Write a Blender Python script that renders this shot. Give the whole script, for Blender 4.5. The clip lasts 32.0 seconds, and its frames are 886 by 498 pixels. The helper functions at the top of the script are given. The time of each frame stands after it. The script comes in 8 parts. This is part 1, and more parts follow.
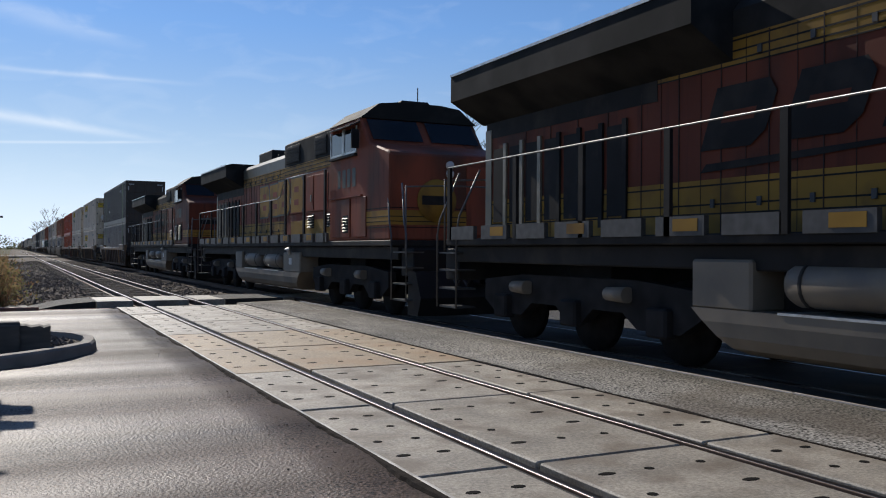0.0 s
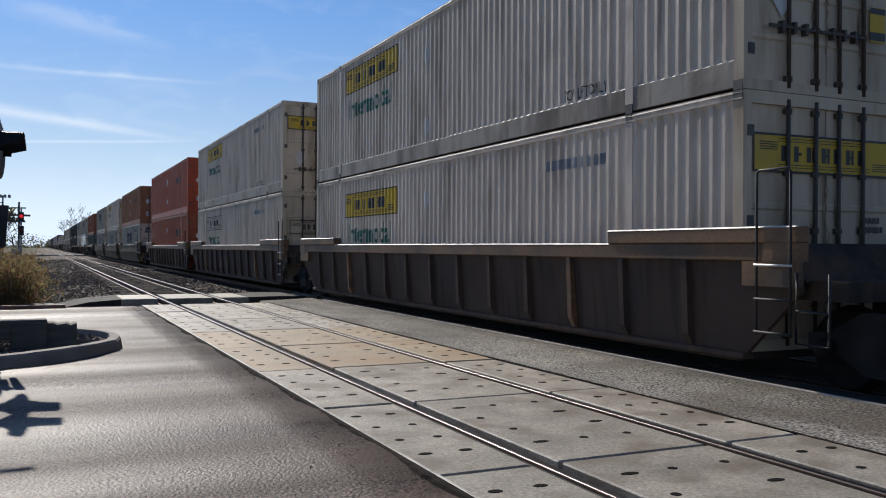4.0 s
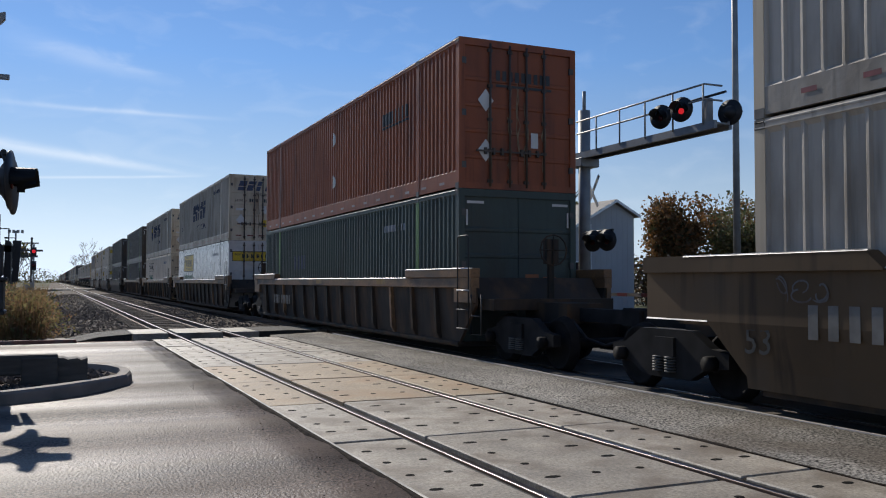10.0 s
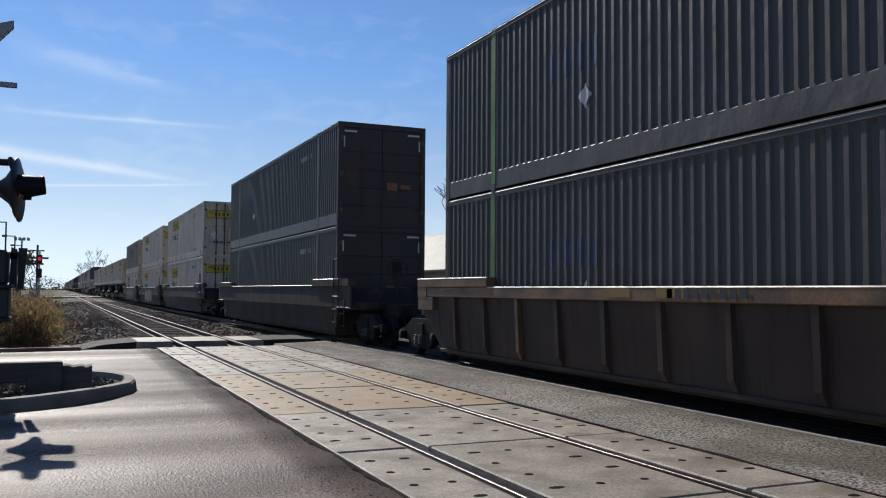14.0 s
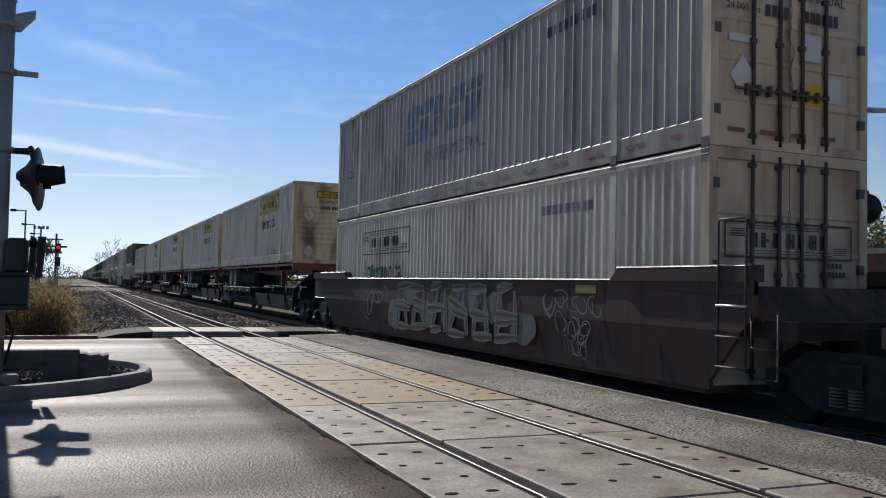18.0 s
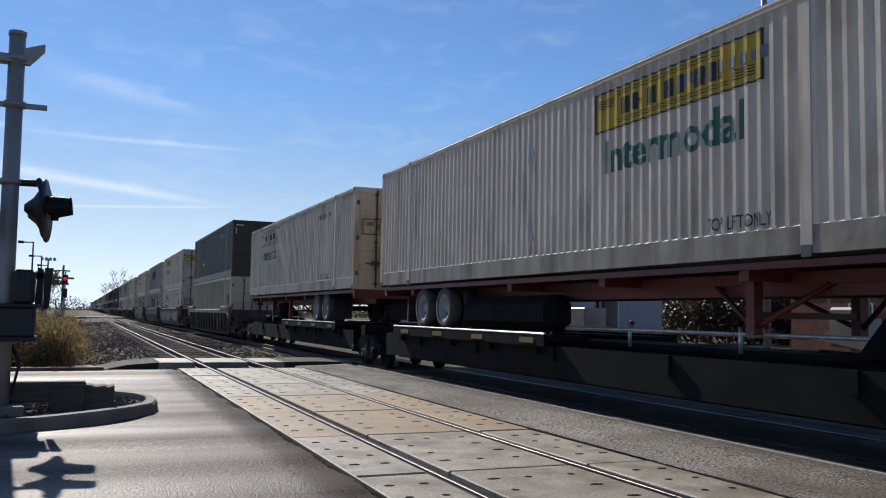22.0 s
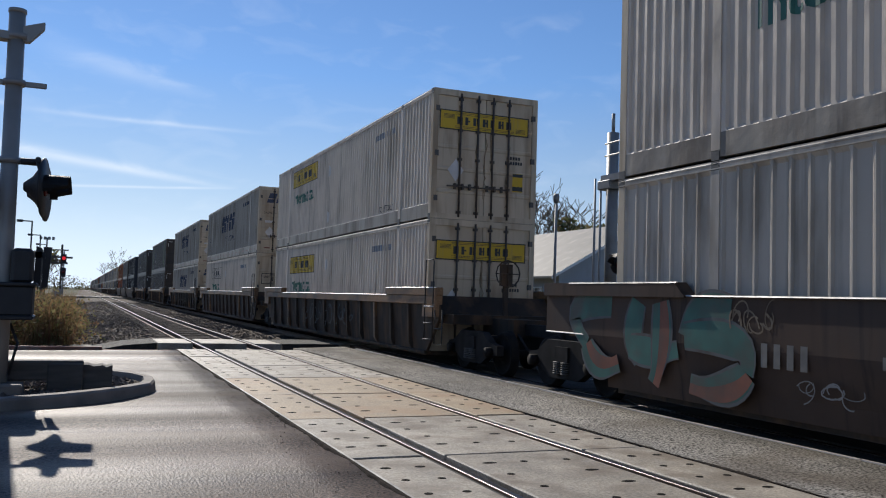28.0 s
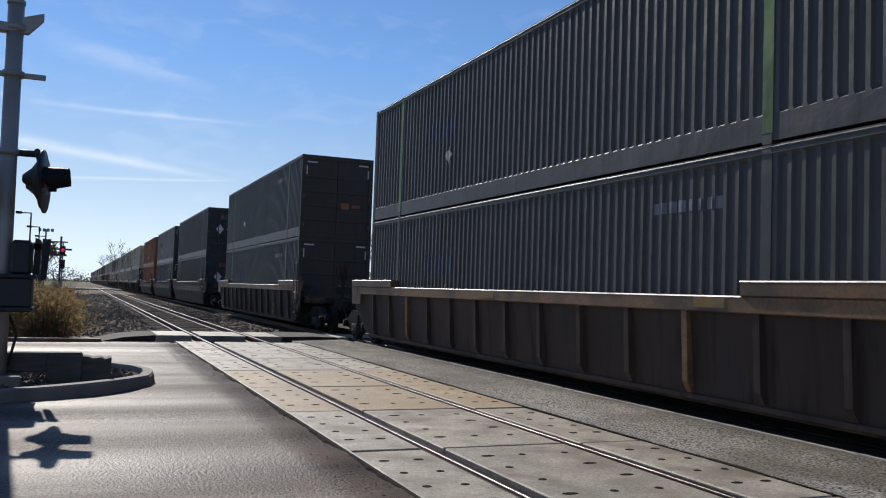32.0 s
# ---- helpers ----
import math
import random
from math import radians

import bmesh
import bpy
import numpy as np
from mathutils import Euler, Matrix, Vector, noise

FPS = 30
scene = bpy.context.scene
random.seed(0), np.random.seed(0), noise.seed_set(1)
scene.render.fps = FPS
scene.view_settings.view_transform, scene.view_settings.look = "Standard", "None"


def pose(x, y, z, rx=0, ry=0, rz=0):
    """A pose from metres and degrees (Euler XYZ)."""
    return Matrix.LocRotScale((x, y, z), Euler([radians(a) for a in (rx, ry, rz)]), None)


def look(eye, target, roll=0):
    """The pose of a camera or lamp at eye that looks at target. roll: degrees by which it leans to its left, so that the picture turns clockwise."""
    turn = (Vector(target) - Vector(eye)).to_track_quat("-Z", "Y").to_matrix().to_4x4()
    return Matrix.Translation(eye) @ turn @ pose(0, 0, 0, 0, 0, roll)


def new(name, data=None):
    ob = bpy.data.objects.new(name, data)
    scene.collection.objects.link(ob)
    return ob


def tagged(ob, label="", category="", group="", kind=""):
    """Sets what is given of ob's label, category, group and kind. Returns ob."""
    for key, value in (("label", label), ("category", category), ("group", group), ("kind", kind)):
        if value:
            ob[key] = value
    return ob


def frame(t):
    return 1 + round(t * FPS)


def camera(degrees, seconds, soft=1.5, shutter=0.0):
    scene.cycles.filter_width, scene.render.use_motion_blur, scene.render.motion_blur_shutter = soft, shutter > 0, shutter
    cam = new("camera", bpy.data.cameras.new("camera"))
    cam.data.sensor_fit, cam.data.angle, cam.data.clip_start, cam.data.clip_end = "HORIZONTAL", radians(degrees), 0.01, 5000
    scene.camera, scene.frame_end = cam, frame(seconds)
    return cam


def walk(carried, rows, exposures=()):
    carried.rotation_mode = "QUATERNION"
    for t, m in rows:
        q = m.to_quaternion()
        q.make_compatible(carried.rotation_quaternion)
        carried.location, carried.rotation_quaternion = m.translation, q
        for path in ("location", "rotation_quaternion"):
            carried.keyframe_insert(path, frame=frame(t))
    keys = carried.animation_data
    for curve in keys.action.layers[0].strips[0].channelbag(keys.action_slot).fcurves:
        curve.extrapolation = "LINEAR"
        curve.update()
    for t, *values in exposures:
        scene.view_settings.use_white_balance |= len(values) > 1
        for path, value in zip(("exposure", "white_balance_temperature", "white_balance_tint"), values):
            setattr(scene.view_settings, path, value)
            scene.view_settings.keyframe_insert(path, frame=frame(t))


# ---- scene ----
# ---- camera: held by hand at chest height, turning a little ----
EYE = Vector((0.0, 0.0, 1.425))


def aim(turn, tilt, lean):
    """Pose at EYE that looks turn degrees right of the tracks, tilt degrees up."""
    a, b = radians(turn), radians(tilt)
    ahead = Vector((math.sin(a) * math.cos(b), math.cos(a) * math.cos(b), math.sin(b)))
    return look(EYE, EYE + ahead * 10, lean)


cam = camera(54.0, 32.0, soft=1.1)
walk(cam, [(t, aim(a, b, c)) for t, a, b, c in (
    (0, 26.36, 0.06, 0.31), (0.5, 26.41, 0.15, 0.32), (1, 26.38, 0.10, 0.23), (1.5, 26.19, -0.02, 0.23), (2, 25.81, -0.09, 0.33),
    (2.5, 25.52, -0.19, 0.22), (3, 25.24, -0.20, 0.14), (3.5, 25.03, -0.17, 0.18), (5.5, 24.68, 0.70, 0.70), (6, 24.59, 0.98, 0.63),
    (6.5, 24.53, 1.26, 0.72), (7, 24.61, 1.30, 0.77), (7.5, 24.64, 1.27, 0.66), (8, 24.49, 1.26, 0.51), (8.5, 24.39, 1.34, 0.30),
    (9, 24.38, 1.68, 0.21), (9.5, 24.36, 2.04, 0.11), (10, 24.23, 2.15, 0.12), (10.5, 24.14, 2.25, 0.20), (11, 24.06, 2.40, 0.11),
    (11.5, 24.07, 2.58, 0.06), (12, 24.11, 2.73, 0.10), (12.5, 24.11, 2.81, 0.25), (13, 24.03, 2.86, 0.36), (13.5, 24.00, 2.83, 0.42),
    (14, 23.91, 2.77, 0.40), (14.5, 23.82, 2.68, 0.47), (16.5, 23.46, 2.78, 0.87), (17, 23.31, 2.77, 1.03), (17.5, 23.14, 2.54, 1.19),
    (18, 22.89, 2.40, 1.31), (18.5, 22.74, 2.54, 1.26), (19, 22.66, 2.85, 1.25), (19.5, 22.64, 3.25, 1.41), (20, 22.64, 3.58, 1.51),
    (20.5, 22.63, 3.68, 1.48), (21, 22.61, 3.69, 1.37), (21.5, 22.58, 4.00, 0.96), (22, 22.46, 4.33, 1.03), (22.5, 22.52, 4.35, 1.32),
    (23, 22.56, 4.21, 1.52), (23.5, 22.59, 3.98, 1.52), (24, 22.58, 3.78, 1.61), (24.5, 22.48, 3.61, 1.63), (25, 22.48, 3.52, 1.66),
    (25.5, 22.49, 3.46, 2.00), (27.5, 22.56, 3.28, 1.87), (28, 22.55, 3.31, 1.81), (28.5, 22.48, 3.27, 1.86), (29, 22.51, 3.19, 1.91),
    (29.5, 22.49, 3.11, 1.88), (30, 22.55, 2.94, 1.87), (30.5, 22.60, 2.84, 1.89), (31, 22.56, 2.84, 1.91), (31.5, 22.59, 2.87, 1.99),
    (32, 22.62, 2.87, 2.01),
)], exposures=[(0.0, 0.0), (14.0, 0.02), (24.0, 0.06), (32.0, 0.04)])

# ---- light: low autumn sun ahead, a little left of the tracks ----
SUN_TURN, SUN_UP = -4.8, 33.5
world = bpy.data.worlds.new("sky")
scene.world = world
world.use_nodes = True
wn, wl = world.node_tree.nodes, world.node_tree.links
wn.clear()


def wnode(kind, **props):
    n = wn.new(kind)
    for k, v in props.items():
        n.inputs[int(k[1:])].default_value = v
    return n


def wmath(op, a, b=None, clamp=False):
    n = wn.new("ShaderNodeMath")
    n.operation, n.use_clamp = op, clamp
    for i, s in enumerate((a, b)):
        if s is None:
            continue
        if isinstance(s, (int, float)):
            n.inputs[i].default_value = s
        else:
            wl.new(s, n.inputs[i])
    return n.outputs[0]


sky = wn.new("ShaderNodeTexSky")
sky.sky_type, sky.sun_disc = "NISHITA", False
sky.sun_elevation, sky.sun_rotation = radians(SUN_UP), radians(SUN_TURN)
sky.air_density, sky.dust_density, sky.ozone_density, sky.altitude = 1.0, 0.05, 3.0, 300
wcoord = wn.new("ShaderNodeTexCoord")
wsep = wn.new("ShaderNodeSeparateXYZ")
wl.new(wcoord.outputs["Generated"], wsep.inputs[0])
# azimuth right of +Y and elevation, both in degrees
w_az = wmath("MULTIPLY", wmath("ARCTAN2", wsep.outputs[0], wsep.outputs[1]), 57.2958)
w_el = wmath("MULTIPLY", wmath("ARCSINE", wsep.outputs[2]), 57.2958)
wnoise = wn.new("ShaderNodeTexNoise")
wmap = wn.new("ShaderNodeMapping")
wmap.inputs["Scale"].default_value = (6, 6, 16)
wl.new(wcoord.outputs["Generated"], wmap.inputs[0])
wl.new(wmap.outputs[0], wnoise.inputs["Vector"])
wnoise.inputs["Scale"].default_value = 2.6
wnoise.inputs["Detail"].default_value = 6.0
wnoise.inputs["Distortion"].default_value = 0.6


def contrail(az0, el0, az1, el1, wide0, wide1, strength, wave=0.3, fade=3.0):
    """A streak of thin cloud from one direction to another; wide: half width in degrees."""
    k = wmath("DIVIDE", wmath("SUBTRACT", w_az, az0), az1 - az0)
    line = wmath("ADD", wmath("MULTIPLY", k, el1 - el0), el0)
    line = wmath("ADD", line, wmath("MULTIPLY", wmath("SUBTRACT", wnoise.outputs["Fac"], 0.5), wave * 2))
    wide = wmath("MAXIMUM", wmath("ADD", wmath("MULTIPLY", k, wide1 - wide0), wide0), 0.02)
    off = wmath("DIVIDE", wmath("SUBTRACT", w_el, line), wide)
    body = wmath("POWER", 2.718, wmath("MULTIPLY", wmath("MULTIPLY", off, off), -1.0))
    ends = wmath("MULTIPLY", wmath("MULTIPLY", k, fade, True), wmath("MULTIPLY", wmath("SUBTRACT", 1.0, k), fade, True), True)
    rough = wmath("ADD", wmath("MULTIPLY", wnoise.outputs["Fac"], 1.3), 0.3)
    return wmath("MULTIPLY", wmath("MULTIPLY", body, ends), wmath("MULTIPLY", rough, strength))


streaks = [
    contrail(-4.92, 10.49, 11.59, 10.31, 0.16, 0.14, 0.22, 0.14, 2.5),
    contrail(-9.11, 8.73, 9.24, 6.65, 0.50, 0.13, 0.42, 0.2, 3.0),
    contrail(-3.47, 6.04, 9.23, 6.69, 0.08, 0.08, 0.30, 0.04, 4.0),
    contrail(-4.26, 14.70, 7.92, 12.17, 0.8, 0.28, 0.20, 0.6, 2.0),
    contrail(-10.58, 10.86, -4.03, 10.63, 0.16, 0.14, 0.34, 0.1, 4),
]
cover = streaks[0]
for st in streaks[1:]:
    cover = wmath("ADD", cover, st)
veil = wmath("MULTIPLY", wmath("SUBTRACT", wnoise.outputs["Fac"], 0.52), 0.35, True)
cover = wmath("ADD", cover, veil, True)
wmix = wn.new("ShaderNodeMix")
wmix.data_type = "RGBA"
wl.new(cover, wmix.inputs[0])
whs = wn.new("ShaderNodeHueSaturation")
whs.inputs["Saturation"].default_value = 1.05
wtint = wn.new("ShaderNodeMix")
wtint.data_type, wtint.blend_type = "RGBA", "MULTIPLY"
wtint.inputs[0].default_value, wtint.inputs[7].default_value = 1.0, (0.84, 0.97, 1.16, 1)
wl.new(sky.outputs[0], whs.inputs["Color"])
wl.new(whs.outputs[0], wtint.inputs[6])
# paler and bluer haze near the horizon
wbw = wn.new("ShaderNodeRGBToBW")
wl.new(wtint.outputs[2], wbw.inputs[0])
whz = wn.new("ShaderNodeMix")
whz.data_type, whz.blend_type = "RGBA", "MULTIPLY"
whz.inputs[0].default_value, whz.inputs[7].default_value = 1.0, (0.84, 0.99, 1.20, 1)
wl.new(wbw.outputs[0], whz.inputs[6])
wlow = wn.new("ShaderNodeMix")
wlow.data_type = "RGBA"
wl.new(wmath("SUBTRACT", 1.0, wmath("MULTIPLY", w_el, 0.07), True), wlow.inputs[0])
wl.new(wtint.outputs[2], wlow.inputs[6])
wl.new(whz.outputs[2], wlow.inputs[7])
wl.new(wlow.outputs[2], wmix.inputs[6])
wmix.inputs[7].default_value = (11.5, 12.0, 12.6, 1)
wbg = wn.new("ShaderNodeBackground")
wbg.inputs["Strength"].default_value = 0.087
wl.new(wmix.outputs[2], wbg.inputs[0])
wout = wn.new("ShaderNodeOutputWorld")
wl.new(wbg.outputs[0], wout.inputs[0])

sun = new("sun", bpy.data.lights.new("sun", "SUN"))
sun.data.energy, sun.data.angle, sun.data.color = 4.1, radians(0.55), (1.0, 0.94, 0.85)
_a, _b = radians(SUN_TURN), radians(SUN_UP)
sun.matrix_world = look((0, 0, 60), Vector((0, 0, 60)) - Vector((math.sin(_a) * math.cos(_b), math.cos(_a) * math.cos(_b), math.sin(_b))))


# ---- materials ----
def surface(name, col, rough=0.6, metal=0.0, var=0.18, scale=3.0, stretch=(1, 1, 1), bump=0.0, bump_scale=60.0,
            dirt=None, dirt_amount=0.0, dirt_scale=1.2, dirt_stretch=(1, 1, 1), random=0.0, spec=0.5, coord="Object", grain=0.0, grain_scale=90.0,
            rough_var=0.1, gritty=0.74, island=0.0, rough_scale=0.0, rough_stretch=(1, 1, 1), streak=None, streak_amount=0.5):
    """A node material: base colour with blotches (scale), fine grain, dirt patches with their own shape, and relief."""
    m = bpy.data.materials.new(name)
    m.use_nodes = True
    n, l = m.node_tree.nodes, m.node_tree.links
    bsdf = n["Principled BSDF"]
    bsdf.inputs["Roughness"].default_value, bsdf.inputs["Metallic"].default_value = rough, metal
    bsdf.inputs["Specular IOR Level"].default_value = spec
    tc = n.new("ShaderNodeTexCoord")
    info = n.new("ShaderNodeObjectInfo")
    shift = n.new("ShaderNodeVectorMath")
    shift.operation = "MULTIPLY_ADD"
    l.new(info.outputs["Random"], shift.inputs[0])
    shift.inputs[1].default_value = (37.0, 53.0, 71.0)
    l.new(tc.outputs[coord], shift.inputs[2])

    def mapped(sc):
        mp = n.new("ShaderNodeMapping")
        mp.inputs["Scale"].default_value = sc
        l.new(shift.outputs[0], mp.inputs[0])
        return mp.outputs[0]

    def noise_at(scale_, stretch_, detail=5.0, gritty=0.5):
        t = n.new("ShaderNodeTexNoise")
        t.inputs["Scale"].default_value, t.inputs["Detail"].default_value, t.inputs["Roughness"].default_value = scale_, detail, gritty
        l.new(mapped(stretch_), t.inputs["Vector"])
        return t.outputs["Fac"]

    def math_(op, a, b, clamp=False):
        k = n.new("ShaderNodeMath")
        k.operation, k.use_clamp = op, clamp
        for i, s in enumerate((a, b)):
            if isinstance(s, (int, float)):
                k.inputs[i].default_value = s
            else:
                l.new(s, k.inputs[i])
        return k.outputs[0]

    def mixed(fac, a, b):
        k = n.new("ShaderNodeMix")
        k.data_type = "RGBA"
        if isinstance(fac, (int, float)):
            k.inputs[0].default_value = fac
        else:
            l.new(fac, k.inputs[0])
        for i, s in ((6, a), (7, b)):
            if isinstance(s, tuple):
                k.inputs[i].default_value = (*s[:3], 1)
            else:
                l.new(s, k.inputs[i])
        return k.outputs[2]

    blot = noise_at(scale, stretch)
    lo = tuple(c * (1 - var) for c in col)
    hi = tuple(min(1.0, c * (1 + var)) for c in col)
    fac = math_("MULTIPLY_ADD", math_("SUBTRACT", blot, 0.5), 2.4)
    fac.node.inputs[2].default_value = 0.5
    fac.node.use_clamp = True
    out = mixed(fac, lo, hi)
    if grain:
        g = noise_at(grain_scale, (1, 1, 1), 4.0, min(gritty, 0.7))
        gf = math_("MULTIPLY_ADD", math_("SUBTRACT", g, 0.5), 3.0)
        gf.node.inputs[2].default_value = 0.5
        gf.node.use_clamp = True
        hg = n.new("ShaderNodeHueSaturation")
        l.new(math_("ADD", math_("MULTIPLY", gf, 2 * grain), 1 - grain), hg.inputs["Value"])
        l.new(out, hg.inputs["Color"])
        out = hg.outputs[0]
    if random:
        hs = n.new("ShaderNodeHueSaturation")
        l.new(math_("ADD", math_("MULTIPLY", info.outputs["Random"], random), 1 - random / 2), hs.inputs["Value"])
        l.new(out, hs.inputs["Color"])
        out = hs.outputs[0]
    if island:
        geo = n.new("ShaderNodeNewGeometry")
        hs = n.new("ShaderNodeHueSaturation")
        l.new(math_("ADD", math_("MULTIPLY", geo.outputs["Random Per Island"], island), 1 - island / 2), hs.inputs["Value"])
        l.new(out, hs.inputs["Color"])
        out = hs.outputs[0]
    if dirt:
        d = noise_at(dirt_scale, dirt_stretch, 7.0)
        df = math_("MULTIPLY", math_("SUBTRACT", d, 0.62 - 0.32 * dirt_amount), 5.0, True)
        out = mixed(math_("MULTIPLY", df, min(1.0, 0.35 + dirt_amount)), out, dirt)
    if streak:
        s = math_("MULTIPLY", math_("SUBTRACT", noise_at(7.0, (1, 1, 0.07), 4.0), 0.52), 5.0, True)
        s = math_("MULTIPLY", s, math_("MULTIPLY", math_("SUBTRACT", noise_at(0.9, (1, 1, 0.6), 3.0), 0.36), 4.0, True))
        out = mixed(math_("MULTIPLY", s, streak_amount), out, streak)
    l.new(out, bsdf.inputs["Base Color"])
    rr = math_("ADD", math_("MULTIPLY", math_("SUBTRACT", noise_at(rough_scale, rough_stretch, 3.0) if rough_scale else noise_at(scale * 4, stretch), 0.5), rough_var * 2), rough, True)
    l.new(rr, bsdf.inputs["Roughness"])
    if bump:
        b = n.new("ShaderNodeBump")
        b.inputs["Strength"].default_value, b.inputs["Distance"].default_value = 1.0, bump
        l.new(noise_at(bump_scale, (1, 1, 1), 7.0 if gritty > 0.6 else 3.0, 0.5 if bump_scale < 20 else gritty), b.inputs["Height"])
        l.new(b.outputs[0], bsdf.inputs["Normal"])
    return m


def glow(name, col, power):
    m = bpy.data.materials.new(name)
    m.use_nodes = True
    b = m.node_tree.nodes["Principled BSDF"]
    b.inputs["Base Color"].default_value = (*col, 1)
    b.inputs["Emission Color"].default_value = (*col, 1)
    b.inputs["Emission Strength"].default_value = power
    b.inputs["Roughness"].default_value = 0.3
    return m


RUST = (0.10, 0.055, 0.035)
GRIME = (0.05, 0.045, 0.04)
M = {}
# stretched pale bands: brown dust and wheel wear, with the road's glare painted in
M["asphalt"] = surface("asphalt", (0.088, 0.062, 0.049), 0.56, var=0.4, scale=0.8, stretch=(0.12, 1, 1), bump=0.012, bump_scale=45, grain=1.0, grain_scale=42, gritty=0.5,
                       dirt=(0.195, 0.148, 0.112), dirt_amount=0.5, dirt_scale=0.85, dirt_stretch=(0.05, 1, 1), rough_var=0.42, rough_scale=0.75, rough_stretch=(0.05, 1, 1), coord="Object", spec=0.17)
_n, _l = M["asphalt"].node_tree.nodes, M["asphalt"].node_tree.links
_b = _n["Principled BSDF"]
_tc, _mp, _ln, _no, _mx = (_n.new("ShaderNode" + k) for k in ("TexCoord", "Mapping", "VectorMath", "TexNoise", "Mix"))
_mp.vector_type = "TEXTURE"
_mp.inputs["Location"].default_value, _mp.inputs["Scale"].default_value = (1.75, 14.6, 0.0), (1.0, 5.0, 50.0)
_ln.operation = "LENGTH"
_no.inputs["Scale"].default_value, _no.inputs["Detail"].default_value = 1.6, 6.0
_l.new(_tc.outputs["Object"], _mp.inputs[0])
_l.new(_mp.outputs[0], _ln.inputs[0])
_l.new(_tc.outputs["Object"], _no.inputs["Vector"])
_m1, _m2 = _n.new("ShaderNodeMath"), _n.new("ShaderNodeMath")
_m1.operation, _m2.operation, _m2.use_clamp = "SUBTRACT", "MULTIPLY_ADD", True
_l.new(_no.outputs["Fac"], _m1.inputs[0])
_l.new(_ln.outputs["Value"], _m1.inputs[1])
_l.new(_m1.outputs[0], _m2.inputs[0])
_m2.inputs[1].default_value, _m2.inputs[2].default_value = 1.6, 0.75
_mx.data_type = "RGBA"
_l.new(_m2.outputs[0], _mx.inputs[0])
_l.new(_b.inputs["Base Color"].links[0].from_socket, _mx.inputs[6])
_mx.inputs[7].default_value = (0.062, 0.042, 0.028, 1)
_l.new(_mx.outputs[2], _b.inputs["Base Color"])


def stained(m, place, size, colour, noise_scale=3.0, most=0.8):
    """One ragged oily stain on a material: an ellipse in the thing's own space, torn by noise."""
    n, l = m.node_tree.nodes, m.node_tree.links
    b = n["Principled BSDF"]
    tc, mp, ln, no, mx, m1, m2, m3 = (n.new("ShaderNode" + k) for k in ("TexCoord", "Mapping", "VectorMath", "TexNoise", "Mix", "Math", "Math", "Math"))
    mp.vector_type = "TEXTURE"
    mp.inputs["Location"].default_value, mp.inputs["Scale"].default_value = place, size
    ln.operation = "LENGTH"
    no.inputs["Scale"].default_value, no.inputs["Detail"].default_value = noise_scale, 6.0
    m1.operation, m2.operation, m2.use_clamp, m3.operation = "SUBTRACT", "MULTIPLY_ADD", True, "MULTIPLY"
    m2.inputs[1].default_value, m2.inputs[2].default_value, m3.inputs[1].default_value = 1.5, 0.7, most
    l.new(tc.outputs["Object"], mp.inputs[0])
    l.new(mp.outputs[0], ln.inputs[0])
    l.new(tc.outputs["Object"], no.inputs["Vector"])
    l.new(no.outputs["Fac"], m1.inputs[0])
    l.new(ln.outputs["Value"], m1.inputs[1])
    l.new(m1.outputs[0], m2.inputs[0])
    l.new(m2.outputs[0], m3.inputs[0])
    mx.data_type = "RGBA"
    l.new(m3.outputs[0], mx.inputs[0])
    l.new(b.inputs["Base Color"].links[0].from_socket, mx.inputs[6])
    mx.inputs[7].default_value = (*colour, 1)
    l.new(mx.outputs[2], b.inputs["Base Color"])


M["asphalt_mid"] = surface("asphalt between tracks", (0.225, 0.205, 0.175), 0.85, var=0.4, scale=1.1, stretch=(1, 0.4, 1), bump=0.012, bump_scale=45, grain=1.0, grain_scale=40, gritty=0.5,
                           dirt=(0.125, 0.098, 0.072), dirt_amount=0.32, dirt_scale=0.7, spec=0.15)
M["panel"] = surface("crossing concrete", (0.315, 0.275, 0.218), 0.62, var=0.26, scale=1.9, bump=0.0025, bump_scale=160, grain=0.38, grain_scale=40,
                     dirt=(0.15, 0.112, 0.075), dirt_amount=0.46, dirt_scale=2.3, random=0.24)
M["panel_rust"] = surface("crossing concrete stained by sand", (0.33, 0.245, 0.15), 0.65, var=0.18, scale=1.3, bump=0.0025, bump_scale=160, grain=0.35, grain_scale=40,
                          dirt=(0.33, 0.20, 0.10), dirt_amount=0.4, dirt_scale=1.4, random=0.14)
M["hole"] = surface("lag recess shade", (0.008, 0.007, 0.006), 0.95, spec=0.1)
M["rubber"] = surface("flangeway rubber", (0.022, 0.019, 0.018), 0.8, var=0.25, scale=8, bump=0.002, bump_scale=120)
M["rail_top"] = surface("polished rail head", (0.115, 0.102, 0.096), 0.34, 1.0, var=0.25, scale=20, stretch=(1, 0.03, 1), rough_var=0.05)
M["rail_web"] = surface("rusty rail web", (0.10, 0.06, 0.04), 0.75, 0.2, var=0.3, scale=9)
M["ballast"] = surface("crushed stone", (0.085, 0.065, 0.051), 0.85, var=0.4, scale=2.0, bump=0.035, bump_scale=24, grain=0.6, grain_scale=34,
                       dirt=(0.12, 0.085, 0.06), dirt_amount=0.4, dirt_scale=0.35, spec=0.1)
M["stone"] = surface("loose stone", (0.115, 0.093, 0.077), 0.85, var=0.3, scale=8, island=0.8, spec=0.1)
